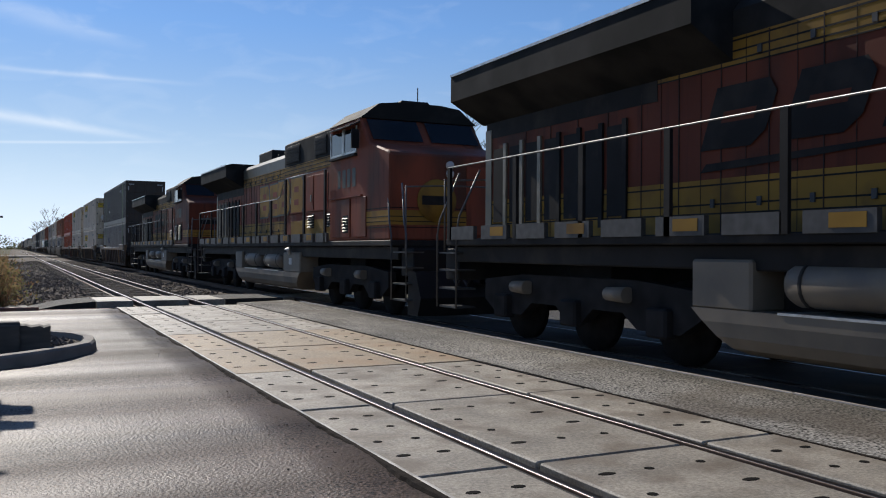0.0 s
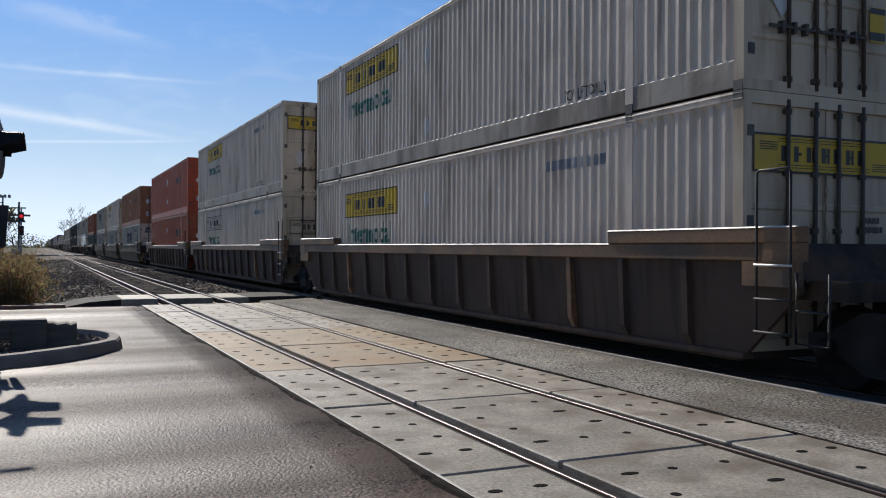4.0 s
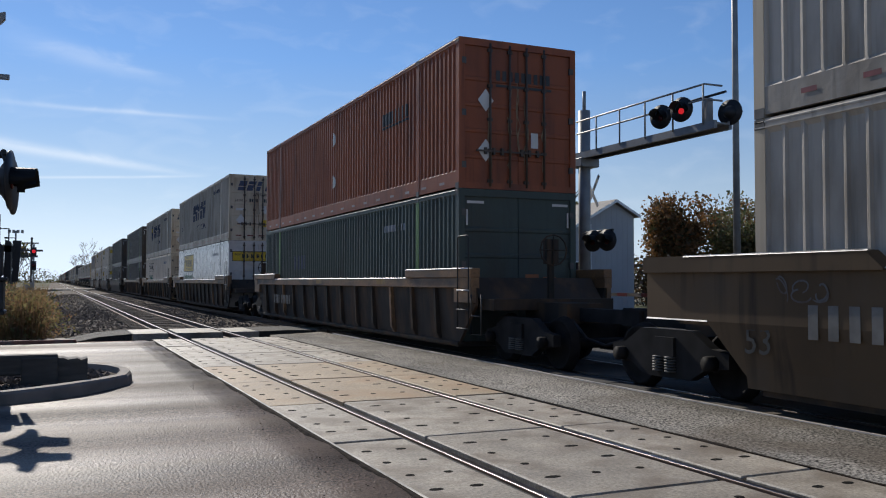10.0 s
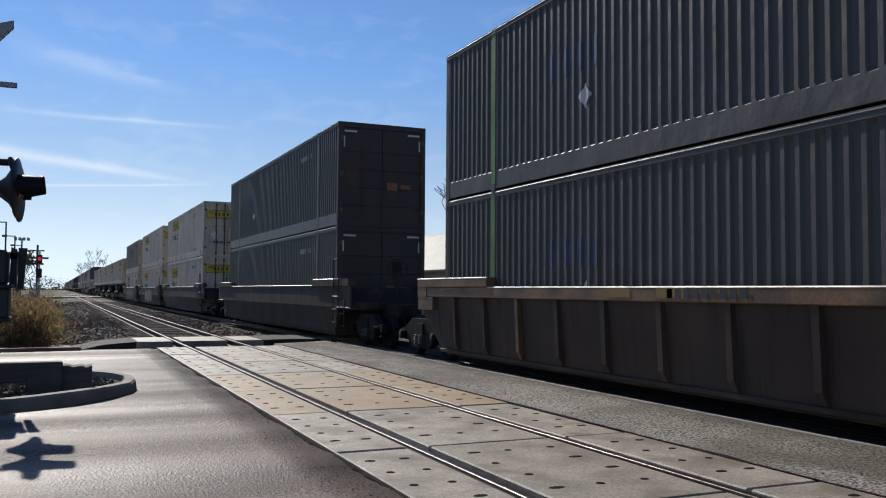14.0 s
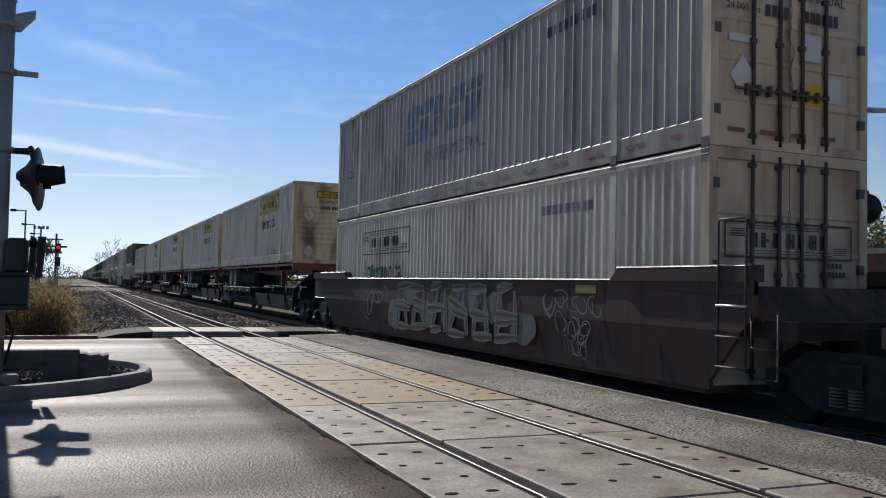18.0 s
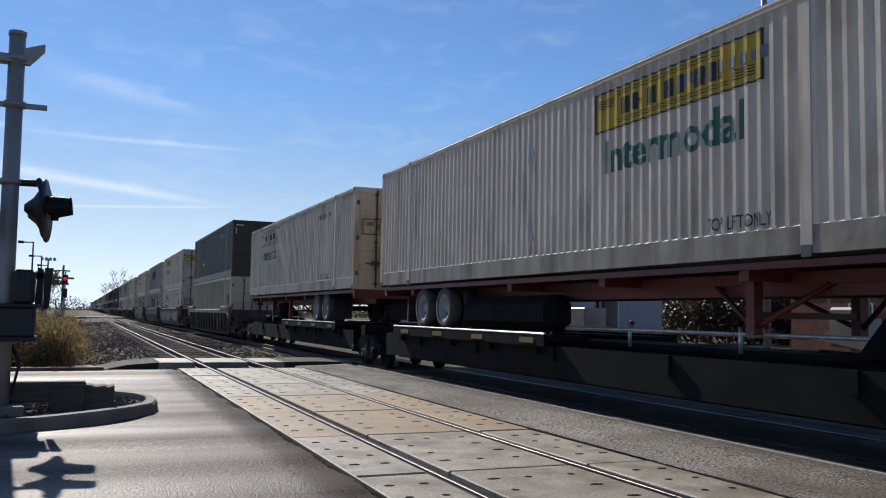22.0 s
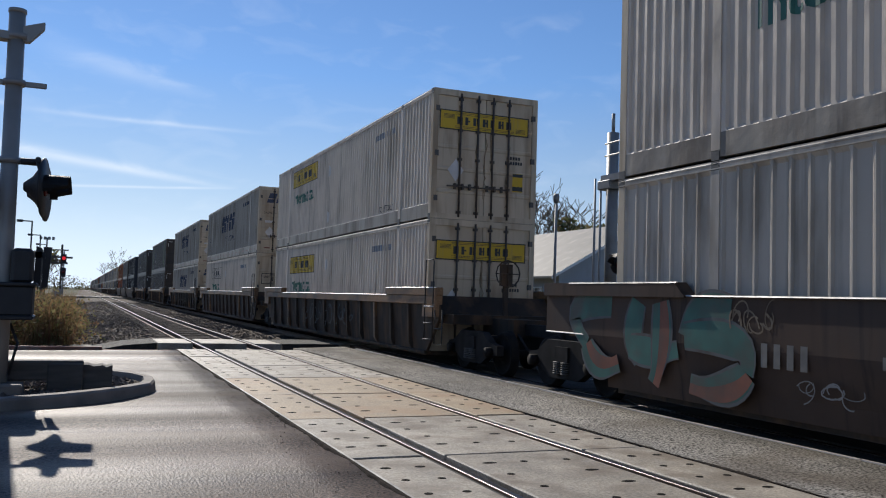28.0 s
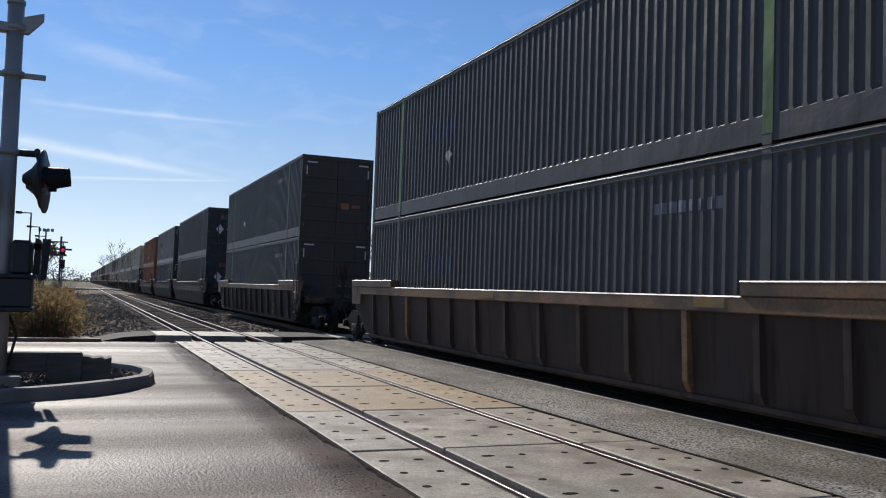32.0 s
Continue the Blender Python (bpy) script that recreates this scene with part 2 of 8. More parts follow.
M["tie"] = surface("creosoted timber", (0.07, 0.055, 0.045), 0.85, var=0.35, scale=3, stretch=(1, 12, 1), bump=0.006, bump_scale=40, random=0.5, spec=0.1)
M["earth"] = surface("dry earth and grass", (0.13, 0.115, 0.075), 0.95, var=0.35, scale=0.15, bump=0.04, bump_scale=6, grain=0.4, grain_scale=9,
                     dirt=(0.07, 0.085, 0.035), dirt_amount=0.5, dirt_scale=0.05, spec=0.1)
M["kerb"] = surface("kerb concrete", (0.235, 0.20, 0.168), 0.8, var=0.18, scale=1.6, bump=0.003, bump_scale=110, grain=0.15, dirt=(0.14, 0.12, 0.10), dirt_amount=0.45, dirt_scale=2)
M["asphalt_dark"] = surface("dark patched asphalt", (0.035, 0.030, 0.026), 0.85, var=0.3, scale=1.2, bump=0.02, bump_scale=30, grain=0.5, grain_scale=35)
M["kerb_red"] = surface("painted kerb", (0.22, 0.09, 0.06), 0.7, var=0.25, scale=3, dirt=(0.2, 0.18, 0.15), dirt_amount=0.4, dirt_scale=4)
M["timber"] = surface("weathered timber", (0.085, 0.075, 0.065), 0.85, var=0.3, scale=2.5, stretch=(1, 6, 6), bump=0.006, bump_scale=40, dirt=GRIME, dirt_amount=0.3)
M["galv"] = surface("galvanised steel", (0.27, 0.265, 0.255), 0.5, 0.25, var=0.15, scale=3.5, dirt=(0.25, 0.22, 0.19), dirt_amount=0.2)
M["alu"] = surface("weathered aluminium", (0.30, 0.285, 0.265), 0.48, 0.25, var=0.12, scale=3, dirt=(0.25, 0.23, 0.2), dirt_amount=0.25)
M["black"] = surface("black paint", (0.018, 0.018, 0.02), 0.55, var=0.2, scale=6)
M["signal_red"] = glow("lit red lens", (0.85, 0.025, 0.035), 0.6)
M["signal_off"] = surface("unlit red lens", (0.10, 0.012, 0.012), 0.25)
M["white_sign"] = surface("white sheeting", (0.75, 0.75, 0.73), 0.5, var=0.06)


# ---- building helpers ----
def part(name, bm, material, parent, label=""):
    """Links a bmesh (or a finished mesh) as one mesh object under a thing or a part."""
    if isinstance(bm, bmesh.types.BMesh):
        me = bpy.data.meshes.new(name)
        bm.to_mesh(me)
        bm.free()
    else:
        me = bm
    ob = new(name, me)
    if len(me.materials) == 0:
        me.materials.append(material)
    elif me.materials[0] != material:
        ob.material_slots[0].link = "OBJECT"
        ob.material_slots[0].material = material
    if parent is not None:
        ob.parent = parent
    if label:
        ob["label"] = label
    if name in ("wordmark", "sign_print", "number_bar", "tape", "marking", "notice", "horn", "air_hose", "seam", "soot_stain", "placard", "top_rail"):
        tagged(ob, label, kind="stuff")
    return ob


def thing(name, m, label, category, group="", kind=""):
    e = new(name)
    e.matrix_world = m
    return tagged(e, label, category, group, kind)


def box(bm, x0, x1, y0, y1, z0, z1, bevel=0.0, mat=0):
    v = [bm.verts.new((x, y, z)) for x in (x0, x1) for y in (y0, y1) for z in (z0, z1)]
    fs = []
    for q in ((0, 1, 3, 2), (4, 6, 7, 5), (0, 4, 5, 1), (2, 3, 7, 6), (0, 2, 6, 4), (1, 5, 7, 3)):
        f = bm.faces.new([v[i] for i in q])
        f.material_index = mat
        fs.append(f)
    if bevel:
        es = list({e for f in fs for e in f.edges})
        bmesh.ops.bevel(bm, geom=es, offset=bevel, segments=1, affect="EDGES")
    return bm


def nb():
    return bmesh.new()


def boxes(*rows, bevel=0.0):
    bm = nb()
    for r in rows:
        box(bm, *r, bevel=bevel)
    return bm


def tube(bm, pts, r, sides=8, caps=True, mat=0):
    """A round bar through the points."""
    pts = [Vector(p) for p in pts]
    rings = []
    for i, p in enumerate(pts):
        d = (pts[min(i + 1, len(pts) - 1)] - pts[max(i - 1, 0)]).normalized()
        u = d.cross(Vector((0.0, 0.0, 1.0)))
        if u.length < 0.05:
            u = d.cross(Vector((0.0, 1.0, 0.0)))
        u.normalize()
        w = d.cross(u)
        rr = r[i] if isinstance(r, (list, tuple)) else r
        rings.append([bm.verts.new(p + (u * math.cos(2 * math.pi * k / sides) + w * math.sin(2 * math.pi * k / sides)) * rr) for k in range(sides)])
    for a, b in zip(rings, rings[1:]):
        for k in range(sides):
            f = bm.faces.new((a[k], a[(k + 1) % sides], b[(k + 1) % sides], b[k]))
            f.smooth, f.material_index = True, mat
    if caps:
        for ring in (rings[0][::-1], rings[-1]):
            bm.faces.new(ring).material_index = mat
    return bm


def prism(bm, outline, axis, lo, hi, mat=0):
    """Extrudes a closed outline of (a, b) along x ('x': outline in y, z), y ('y': x, z) or z ('z': x, y)."""
    def at(a, b, c):
        return {"x": (c, a, b), "y": (a, c, b), "z": (a, b, c)}[axis]
    p = [bm.verts.new(at(a, b, lo)) for a, b in outline]
    q = [bm.verts.new(at(a, b, hi)) for a, b in outline]
    n = len(p)
    for f in [bm.faces.new(p), bm.faces.new(q[::-1])] + [bm.faces.new((p[i], q[i], q[(i + 1) % n], p[(i + 1) % n])) for i in range(n)]:
        f.material_index = mat
    bmesh.ops.recalc_face_normals(bm, faces=bm.faces)
    return bm


def wheel_disc(bm, x, y, z, r, wide, sides=20, axis="x", profile=None):
    """A turned body round an axis through (x, y, z); profile: (offset along the axis, radius)."""
    profile = profile or [(-wide / 2, 0.0), (-wide / 2, r), (wide / 2, r), (wide / 2, 0.0)]
    rings = []
    for o, rr in profile:
        ring = []
        for k in range(sides if rr > 1e-5 else 1):
            a = 2 * math.pi * k / sides
            c, s = math.cos(a) * rr, math.sin(a) * rr
            ring.append(bm.verts.new((x + o, y + c, z + s) if axis == "x" else ((x + c, y + o, z + s) if axis == "y" else (x + c, y + s, z + o))))
        rings.append(ring)
    for a, b in zip(rings, rings[1:]):
        for k in range(sides):
            va = [a[k % len(a)], a[(k + 1) % len(a)]]
            vb = [b[(k + 1) % len(b)], b[k % len(b)]]
            vs = list(dict.fromkeys(va + vb))
            if len(vs) > 2:
                f = bm.faces.new(vs)
                f.smooth = True
    bmesh.ops.recalc_face_normals(bm, faces=bm.faces)
    return bm


def grid_mesh(name, xs, ys, height):
    verts = [(x, y, height(x, y)) for y in ys for x in xs]
    nx = len(xs)
    faces = [(j * nx + i, j * nx + i + 1, (j + 1) * nx + i + 1, (j + 1) * nx + i) for j in range(len(ys) - 1) for i in range(nx - 1)]
    me = bpy.data.meshes.new(name)
    me.from_pydata(verts, [], faces)
    me.polygons.foreach_set("use_smooth", [True] * len(faces))
    return me


def steps(a, b, d):
    n = max(1, round((b - a) / d))
    return [a + (b - a) * i / n for i in range(n + 1)]


# ---- plan: tracks run along y, the road crosses them along x; z = 0 is the rail top ----
T1, T2 = 3.80, 8.295
ROAD0, ROAD1 = -16.0, 22.3

ground = part("ground", grid_mesh("ground", [-1500, -300, -60, -15, 0, 15, 60, 300, 1500], [-400, -60, 0, 60, 200, 600, 1500, 3500], lambda x, y: -0.42), M["earth"], None)
tagged(ground, "dry brownish grass and earth reaching the horizon", "ground", kind="structure")


def road_piece(name, x0, x1, y0, y1, material, label, z=0.0):
    wave = lambda x, y: z + 0.010 * noise.noise(Vector((x * 0.35, y * 0.35, 3.0))) - 0.012 + (0.055 * max(0.0, x - 5.4) / 1.4 if name == "road_middle" else 0.0) + (0.010 * math.sin(y * 3.6 + 1.3 * noise.noise(Vector((x * 0.4, y * 0.3, 9.0)))) if name == "road" else 0.0)
    me = grid_mesh(name, steps(x0, x1, 0.5), steps(y0, y1, 0.2 if name == "road" else 0.5), wave)
    bm = nb()
    bm.from_mesh(me)
    rim = [e for e in bm.edges if e.is_boundary]
    up = bmesh.ops.extrude_edge_only(bm, edges=rim)
    for v in [g for g in up["geom"] if isinstance(g, bmesh.types.BMVert)]:
        v.co.z = -0.40
    return tagged(part(name, bm, material, None), label, "road", kind="structure")


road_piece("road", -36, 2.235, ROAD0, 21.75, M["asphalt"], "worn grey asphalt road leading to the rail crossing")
road_piece("road_middle", 5.365, 6.80, ROAD0, 23.2, M["asphalt_mid"], "brownish worn asphalt strip between the two tracks")
road_piece("road_beyond", 9.45, 60, ROAD0 + 4, 22.2, M["asphalt_dark"], "grey asphalt road beyond the far track")


# ---- rails, ties and ballast ----
def rail_mesh(name, y0, y1):
    arc = [(0.024 * (a / 6.0), -0.0022 * (a / 6.0) ** 2) for a in range(-6, 7)]
    lip = [(0.024 + 0.012 * math.sin(k * 0.2618), -0.0022 - 0.012 * (1 - math.cos(k * 0.2618))) for k in range(1, 7)]
    head = [(-a, z) for a, z in lip[::-1]] + arc + lip + [(0.036, -0.035), (0.012, -0.05), (0.012, -0.14), (0.07, -0.155), (0.07, -0.17),
            (-0.07, -0.17), (-0.07, -0.155), (-0.012, -0.14), (-0.012, -0.05), (-0.036, -0.035)]
    bm = nb()
    ys = steps(y0, y1, 40)
    rows = [[bm.verts.new((a, y, b)) for a, b in head] for y in ys]
    n = len(head)
    for p, q in zip(rows, rows[1:]):
        for i in range(n):
            f = bm.faces.new((p[i], p[(i + 1) % n], q[(i + 1) % n], q[i]))
            f.material_index = 0 if 3 <= i <= 20 else 1
            f.smooth = i <= 23
    bmesh.ops.recalc_face_normals(bm, faces=bm.faces)
    me = bpy.data.meshes.new(name)
    bm.to_mesh(me)
    bm.free()
    me.materials.append(M["rail_top"])
    me.materials.append(M["rail_web"])
    return me


RAIL = rail_mesh("rail", -60, 1300)
TIE = bpy.data.meshes.new("tie")
boxes((-1.3, 1.3, -0.115, 0.115, -0.33, -0.16), bevel=0.012).to_mesh(TIE)
for nm, x0, lab in (("track_1", T1, "empty railway track with polished rails in the crossing"), ("track_2", T2, "railway track on which the freight train runs")):
    tr = thing(nm, pose(x0, 0, 0), lab, "railway track", kind="structure")
    for side in (-0.7525, 0.7525):
        r = part("rail", RAIL, M["rail_top"], tr)
        r.location.x = side
    for k in range(150):
        tie = part("tie", TIE, M["tie"], tr)
        tie.location = (random.uniform(-0.04, 0.04), 28.2 + k * 0.52 + random.uniform(-0.03, 0.03), random.uniform(-0.012, 0.006))


def bed_height(x, y):
    base = -0.20
    if x < 2.2:
        base -= max(0.0, min(1.0, (2.2 - x) / 2.6)) * 0.16
    if x > 9.8:
        base -= max(0.0, min(1.0, (x - 9.8) / 2.4)) * 0.22
    if 5.1 < x < 7.0:
        base -= 0.04
    return base + 0.05 * noise.noise(Vector((x * 1.3, y * 1.3, 0.0))) + 0.03 * noise.noise(Vector((x * 7, y * 7, 4.0)))


bed = part("ballast", grid_mesh("ballast", steps(-0.6, 12.4, 0.2), steps(22.2, 60, 0.2) + steps(60, 160, 1.0)[1:] + steps(160, 1300, 30)[1:], bed_height), M["ballast"], None)
tagged(bed, "grey crushed-stone ballast under and beside the rails", "ballast", kind="structure")


def loose_stones(name, count, spot, size, material, label, category="stones"):
    """Many small angular stones in one mesh."""
    shape = np.array([(1, 0, 0), (-1, 0, 0), (0, 1, 0), (0, -1, 0), (0, 0, 1), (0, 0, -1)], float)
    tri = np.array([(0, 2, 4), (2, 1, 4), (1, 3, 4), (3, 0, 4), (2, 0, 5), (1, 2, 5), (3, 1, 5), (0, 3, 5)])
    rs = np.random.RandomState(7)
    vs, fs = [], []
    for i in range(count):
        x, y, z = spot(rs)
        s = size * rs.uniform(0.5, 1.5)
        a = rs.uniform(0, 6.28)
        p = shape * rs.uniform(0.6, 1.3, (6, 1)) * (s, s * 0.8, s * 0.6)
        c, d = math.cos(a), math.sin(a)
        p = np.stack([p[:, 0] * c - p[:, 1] * d, p[:, 0] * d + p[:, 1] * c, p[:, 2]], 1) + (x, y, z)
        vs.append(p)
        fs.append(tri + 6 * i)
    me = bpy.data.meshes.new(name)
    me.from_pydata(np.concatenate(vs).tolist(), [], np.concatenate(fs).tolist())
    return tagged(part(name, me, material, None), label, category, kind="stuff")


def on_bed(rs):
    y = 22.4 + 36 * rs.uniform() ** 1.6
    x = rs.uniform(-0.5, 7.2)
    return x, y, bed_height(x, y) + 0.012


loose_stones("ballast_stones", 14000, on_bed, 0.042, M["stone"], "loose grey and brown ballast stones along the track")


def on_far_bed(rs):
    y = 40 + 75 * rs.uniform() ** 1.3
    x = rs.uniform(-2.0, 7.0)
    return x, y, bed_height(x, y) + 0.015


loose_stones("far_ballast_stones", 9000, on_far_bed, 0.062, M["stone"], "loose grey ballast stones far along the track")

# ---- concrete crossing panels of the near track, with dark discs for the shaded lag screw recesses ----
crossing = thing("crossing_surface", pose(0, 0, 0), "pale concrete grade-crossing panels set flush with the rails", "crossing", kind="structure")
PANEL = 2.478


def panel_mesh(name, x0, x1, holes, length=PANEL):
    bm = nb()
    box(bm, x0, x1, 0.018, length - 0.018, -0.2, 0.0, bevel=0.012)
    me = bpy.data.meshes.new(name)
    bm.to_mesh(me)
    bm.free()
    me.materials.append(M["panel"])
    bm = nb()
    # slightly raised discs, their near-black colour giving the shade of a hole
    for hx, hy, wide in holes:
        n = 8
        ring = [bm.verts.new((hx + wide * math.cos(2 * math.pi * k / n), hy + 0.031 * math.sin(2 * math.pi * k / n), 0.0035)) for k in range(n)]
        low = [bm.verts.new((v.co.x + (v.co.x - hx) * 0.25, v.co.y + (v.co.y - hy) * 0.25, -0.002)) for v in ring]
        bm.faces.new(ring)
        for k in range(n):
            bm.faces.new((low[k], low[(k + 1) % n], ring[(k + 1) % n], ring[k]))
    lags = bpy.data.meshes.new("lag_recess")
    bm.to_mesh(lags)
    bm.free()
    return me, lags


lag = (0.57, 1.05, 1.54, 2.03)
gauge_holes = [(x + (0.02 if i % 2 else -0.02), y, 0.062 if (i in (0, 3)) == (k == 0) else 0.033) for k, x in enumerate((3.39, 4.17)) for i, y in enumerate(lag)] + [(3.75, lag[0], 0.033), (3.75, lag[3], 0.033)]
left_holes = [(x, y + dy, w) for x, dy in ((2.44, 0.0), (2.75, 0.0)) for y, w in zip(lag, (0.05, 0.033, 0.033, 0.045))]
right_holes = [(x, y, w) for x in (4.90, 5.19) for y, w in zip(lag, (0.05, 0.033, 0.033, 0.045))]
panel_kinds = [panel_mesh("panel", 2.26, 2.955, left_holes), panel_mesh("panel", 3.175, 4.435, gauge_holes), panel_mesh("panel", 4.645, 5.34, right_holes)]
first = 22.30
for k in range(13):
    for i, (me, lags) in enumerate(panel_kinds):
        y = first - (k + 1) * PANEL
        ob = part("panel", me, M["panel_rust"] if k in (3, 4) else M["panel"], crossing)
        ob.location = (0, y, random.uniform(-0.006, 0.003) + (0.004 if i == 1 else 0))
        ob.rotation_euler = (radians(random.uniform(-0.06, 0.06)), 0, 0)
        tagged(part("lag_recess", lags, M["hole"], ob, "near-black discs painted for the shade in lag screw recesses"), kind="stuff")
# ragged tar and dirt along both edges of the panels
M["edge_steel"] = surface("worn pale edge steel", (0.46, 0.43, 0.38), 0.5, 0.2, var=0.4, scale=3, stretch=(1, 0.4, 1), dirt=(0.12, 0.09, 0.07), dirt_amount=0.4, dirt_scale=3)
M["tar"] = surface("dirt and tar in the joint", (0.026, 0.02, 0.016), 0.95, var=0.5, scale=9, bump=0.01, bump_scale=40, spec=0.1)
for x0, d, seed in ((2.262, -1, 3), (5.338, 1, 4)):
    rs = random.Random(seed)
    bm = nb()
    prev = None
    for k in range(300):
        y = 22.2 - k * 0.085
        w = 0.02 + 0.05 * max(0.0, noise.noise(Vector((y * 0.9, seed, 0.0))) + 0.1) + rs.uniform(0.0, 0.02)
        cur = [bm.verts.new((x0, y, 0.0035 if d < 0 else 0.006)), bm.verts.new((x0 + d * w, y, 0.0035 if d < 0 else 0.006)), bm.verts.new((x0 + d * (w + 0.02), y, -0.03))]
        for q in range(2 if prev else 0):
            bm.faces.new((prev[q], prev[q + 1], cur[q + 1], cur[q]))
        prev = cur
    bmesh.ops.recalc_face_normals(bm, faces=bm.faces)
    tagged(part("joint_dirt", bm, M["tar"], crossing, "ragged dark dirt along the joint"), kind="stuff")
part("edge_angle", boxes((2.263, 2.288, ROAD0, first, -0.1, 0.0055), bevel=0.003), M["edge_steel"], crossing, "pale steel edge angle")
# dark rubber in the flangeways and steel edge angles
for x0, x1, z1 in ((2.965, 3.008, -0.026), (3.092, 3.165, -0.06), (4.445, 4.518, -0.06), (4.596, 4.637, -0.026)):
    part("flangeway_rubber", boxes((x0, x1, ROAD0, first, -0.2, z1)), M["rubber"], crossing)
for x0, x1 in ((2.236, 2.258), (5.342, 5.364)):
    part("edge_joint", boxes((x0, x1, ROAD0, first, -0.12, -0.008)), M["rubber"], crossing, "dark tar-filled joint")

def on_edge(rs):
    return 2.2 - abs(rs.normal(0, 0.28)), 5.0 + 16.5 * rs.uniform(), 0.002


loose_stones("road_debris", 420, on_edge, 0.008, M["stone"], "brown grit along the crossing edge", "grit")
far_cross = thing("far_crossing_surface", pose(0, 0, 0), "timber and asphalt crossing surface of the far track", "crossing", kind="structure")
# base colour lowered to carry the shade under the train; brown dirt on top
M["plank"] = surface("shade-darkened crossing plank", (0.04, 0.035, 0.03), 0.9, var=0.25, scale=2, stretch=(1, 0.3, 1), dirt=(0.12, 0.09, 0.06), dirt_amount=0.35, bump=0.004, bump_scale=50, random=0.25)
for k in range(8):
    y = first - (k + 1) * 2.4
    for x0, x1, z in ((6.88, 7.47, 0.0), (7.66, 8.93, 0.0), (9.12, 9.44, 0.0)):
        part("plank", boxes((x0, x1, y, y + 2.385, -0.2, z + random.uniform(-0.006, 0.004)), bevel=0.008), M["plank"], far_cross)

M["header"] = surface("pale worn header strip", (0.55, 0.50, 0.44), 0.5, 0.0, var=0.25, scale=2.5, stretch=(1, 0.4, 1), dirt=(0.15, 0.12, 0.1), dirt_amount=0.35, dirt_scale=2.5)
for k in range(7):
    part("header_strip", boxes((6.812, 6.842, first - 5.4 * (k + 1), first - 5.4 * k - 0.04, -0.1, 0.056 + random.uniform(-0.006, 0.006)), (6.858, 6.868, first - 5.4 * (k + 1), first - 5.4 * k - 0.04, -0.1, 0.05)), M["header"], far_cross, "pale steel header strip")

# ---- footpath crossing beyond the road ----
walkway = thing("footpath_crossing", pose(0, 0, 0), "low concrete and asphalt footpath over the tracks", "footpath", kind="structure")
bm = nb()
prism(bm, [(-0.6, -0.36), (0.4, -0.22), (1.2, -0.06), (2.0, 0.0), (2.0, -0.4), (-0.6, -0.4)], "y", 24.85, 27.2)
part("ramp", bm, M["asphalt_dark"], walkway, "rounded asphalt ramp")
for x0, x1 in ((2.03, 2.95), (3.19, 4.42), (4.66, 5.42)):
    part("slab", boxes((x0, x1, 24.85, 27.1, -0.2, 0.0), bevel=0.012), M["panel"], walkway)
bm = nb()
prism(bm, [(5.44, 0.0), (6.3, 0.015), (7.1, 0.0), (7.1, -0.4), (5.44, -0.4)], "y", 24.85, 27.2)
part("asphalt_strip", bm, M["asphalt_dark"], walkway)
for x0, x1 in ((7.13, 7.46), (7.66, 8.93), (9.12, 9.6)):
    part("slab", boxes((x0, x1, 24.9, 27.1, -0.2, 0.0), bevel=0.012), M["panel"], walkway)
kerb = part("kerb", boxes((-14, 0.55, 21.8, 21.98, -0.4, 0.075), (0.55, 2.1, 21.8, 21.98, -0.4, 0.0), bevel=0.015), M["kerb_red"], None)
tagged(kerb, "low brownish-red kerb along the far road edge", "kerb", kind="structure")
ramp_edge = part("ramp_mat", boxes((-0.75, 0.35, 22.6, 24.2, -0.4, -0.02), bevel=0.02), M["kerb"], None)
tagged(ramp_edge, "pale concrete kerb ramp with tactile surface", "kerb ramp", kind="structure")

# far street crossing the tracks
road_far = part("far_street", boxes((-80, 60, 160, 171, -0.4, 0.01)), M["kerb"], None)
tagged(road_far, "pale street crossing the tracks far away", "road", kind="structure")


# ---- the train ----
LEN, WID, HIGH = 16.15, 2.59, 2.896
MOVERS = []                         # (thing, place along the train, x, z)


def on_train(name, s, z, label, category, group="", x=T2):
    e = thing(name, pose(x, s, z), label, category, group)
    MOVERS.append((e, s, x, z))
    return e


def paint(name, col, rough=0.5, dirt=GRIME, amount=0.25, var=0.10, **kw):
    return surface(name, col, rough, var=var, scale=0.7, stretch=(1, 1, 0.35), dirt=dirt, dirt_amount=amount, dirt_scale=1.1, dirt_stretch=(1.4, 1.4, 0.5), spec=0.25, bump=0.02, bump_scale=1.7, streak=tuple(k * 0.55 for k in dirt), streak_amount=0.6, **kw)


STREAK = (0.23, 0.17, 0.11)


def end_paint(name, col, stain, amount):
    return surface(name, col, 0.58, var=0.14, scale=0.9, stretch=(1, 1, 0.5), dirt=stain, dirt_amount=amount, dirt_scale=1.5, dirt_stretch=(1.6, 1.6, 0.35), random=0.14, spec=0.25, streak=tuple(k * 0.6 for k in stain), streak_amount=0.45)



M["white"] = paint("white container paint", (0.63, 0.54, 0.44), 0.55, (0.33, 0.265, 0.195), 0.36, random=0.14)
M["white_end"] = end_paint("dirty cream door paint", (0.55, 0.455, 0.33), (0.28, 0.19, 0.11), 0.38)
M["cream_end"] = end_paint("yellowed nose paint", (0.58, 0.47, 0.29), (0.27, 0.15, 0.06), 0.5)
stained(M["cream_end"], (-0.70, 0.0, 0.85), (0.36, 5.0, 0.9), (0.035, 0.024, 0.018))
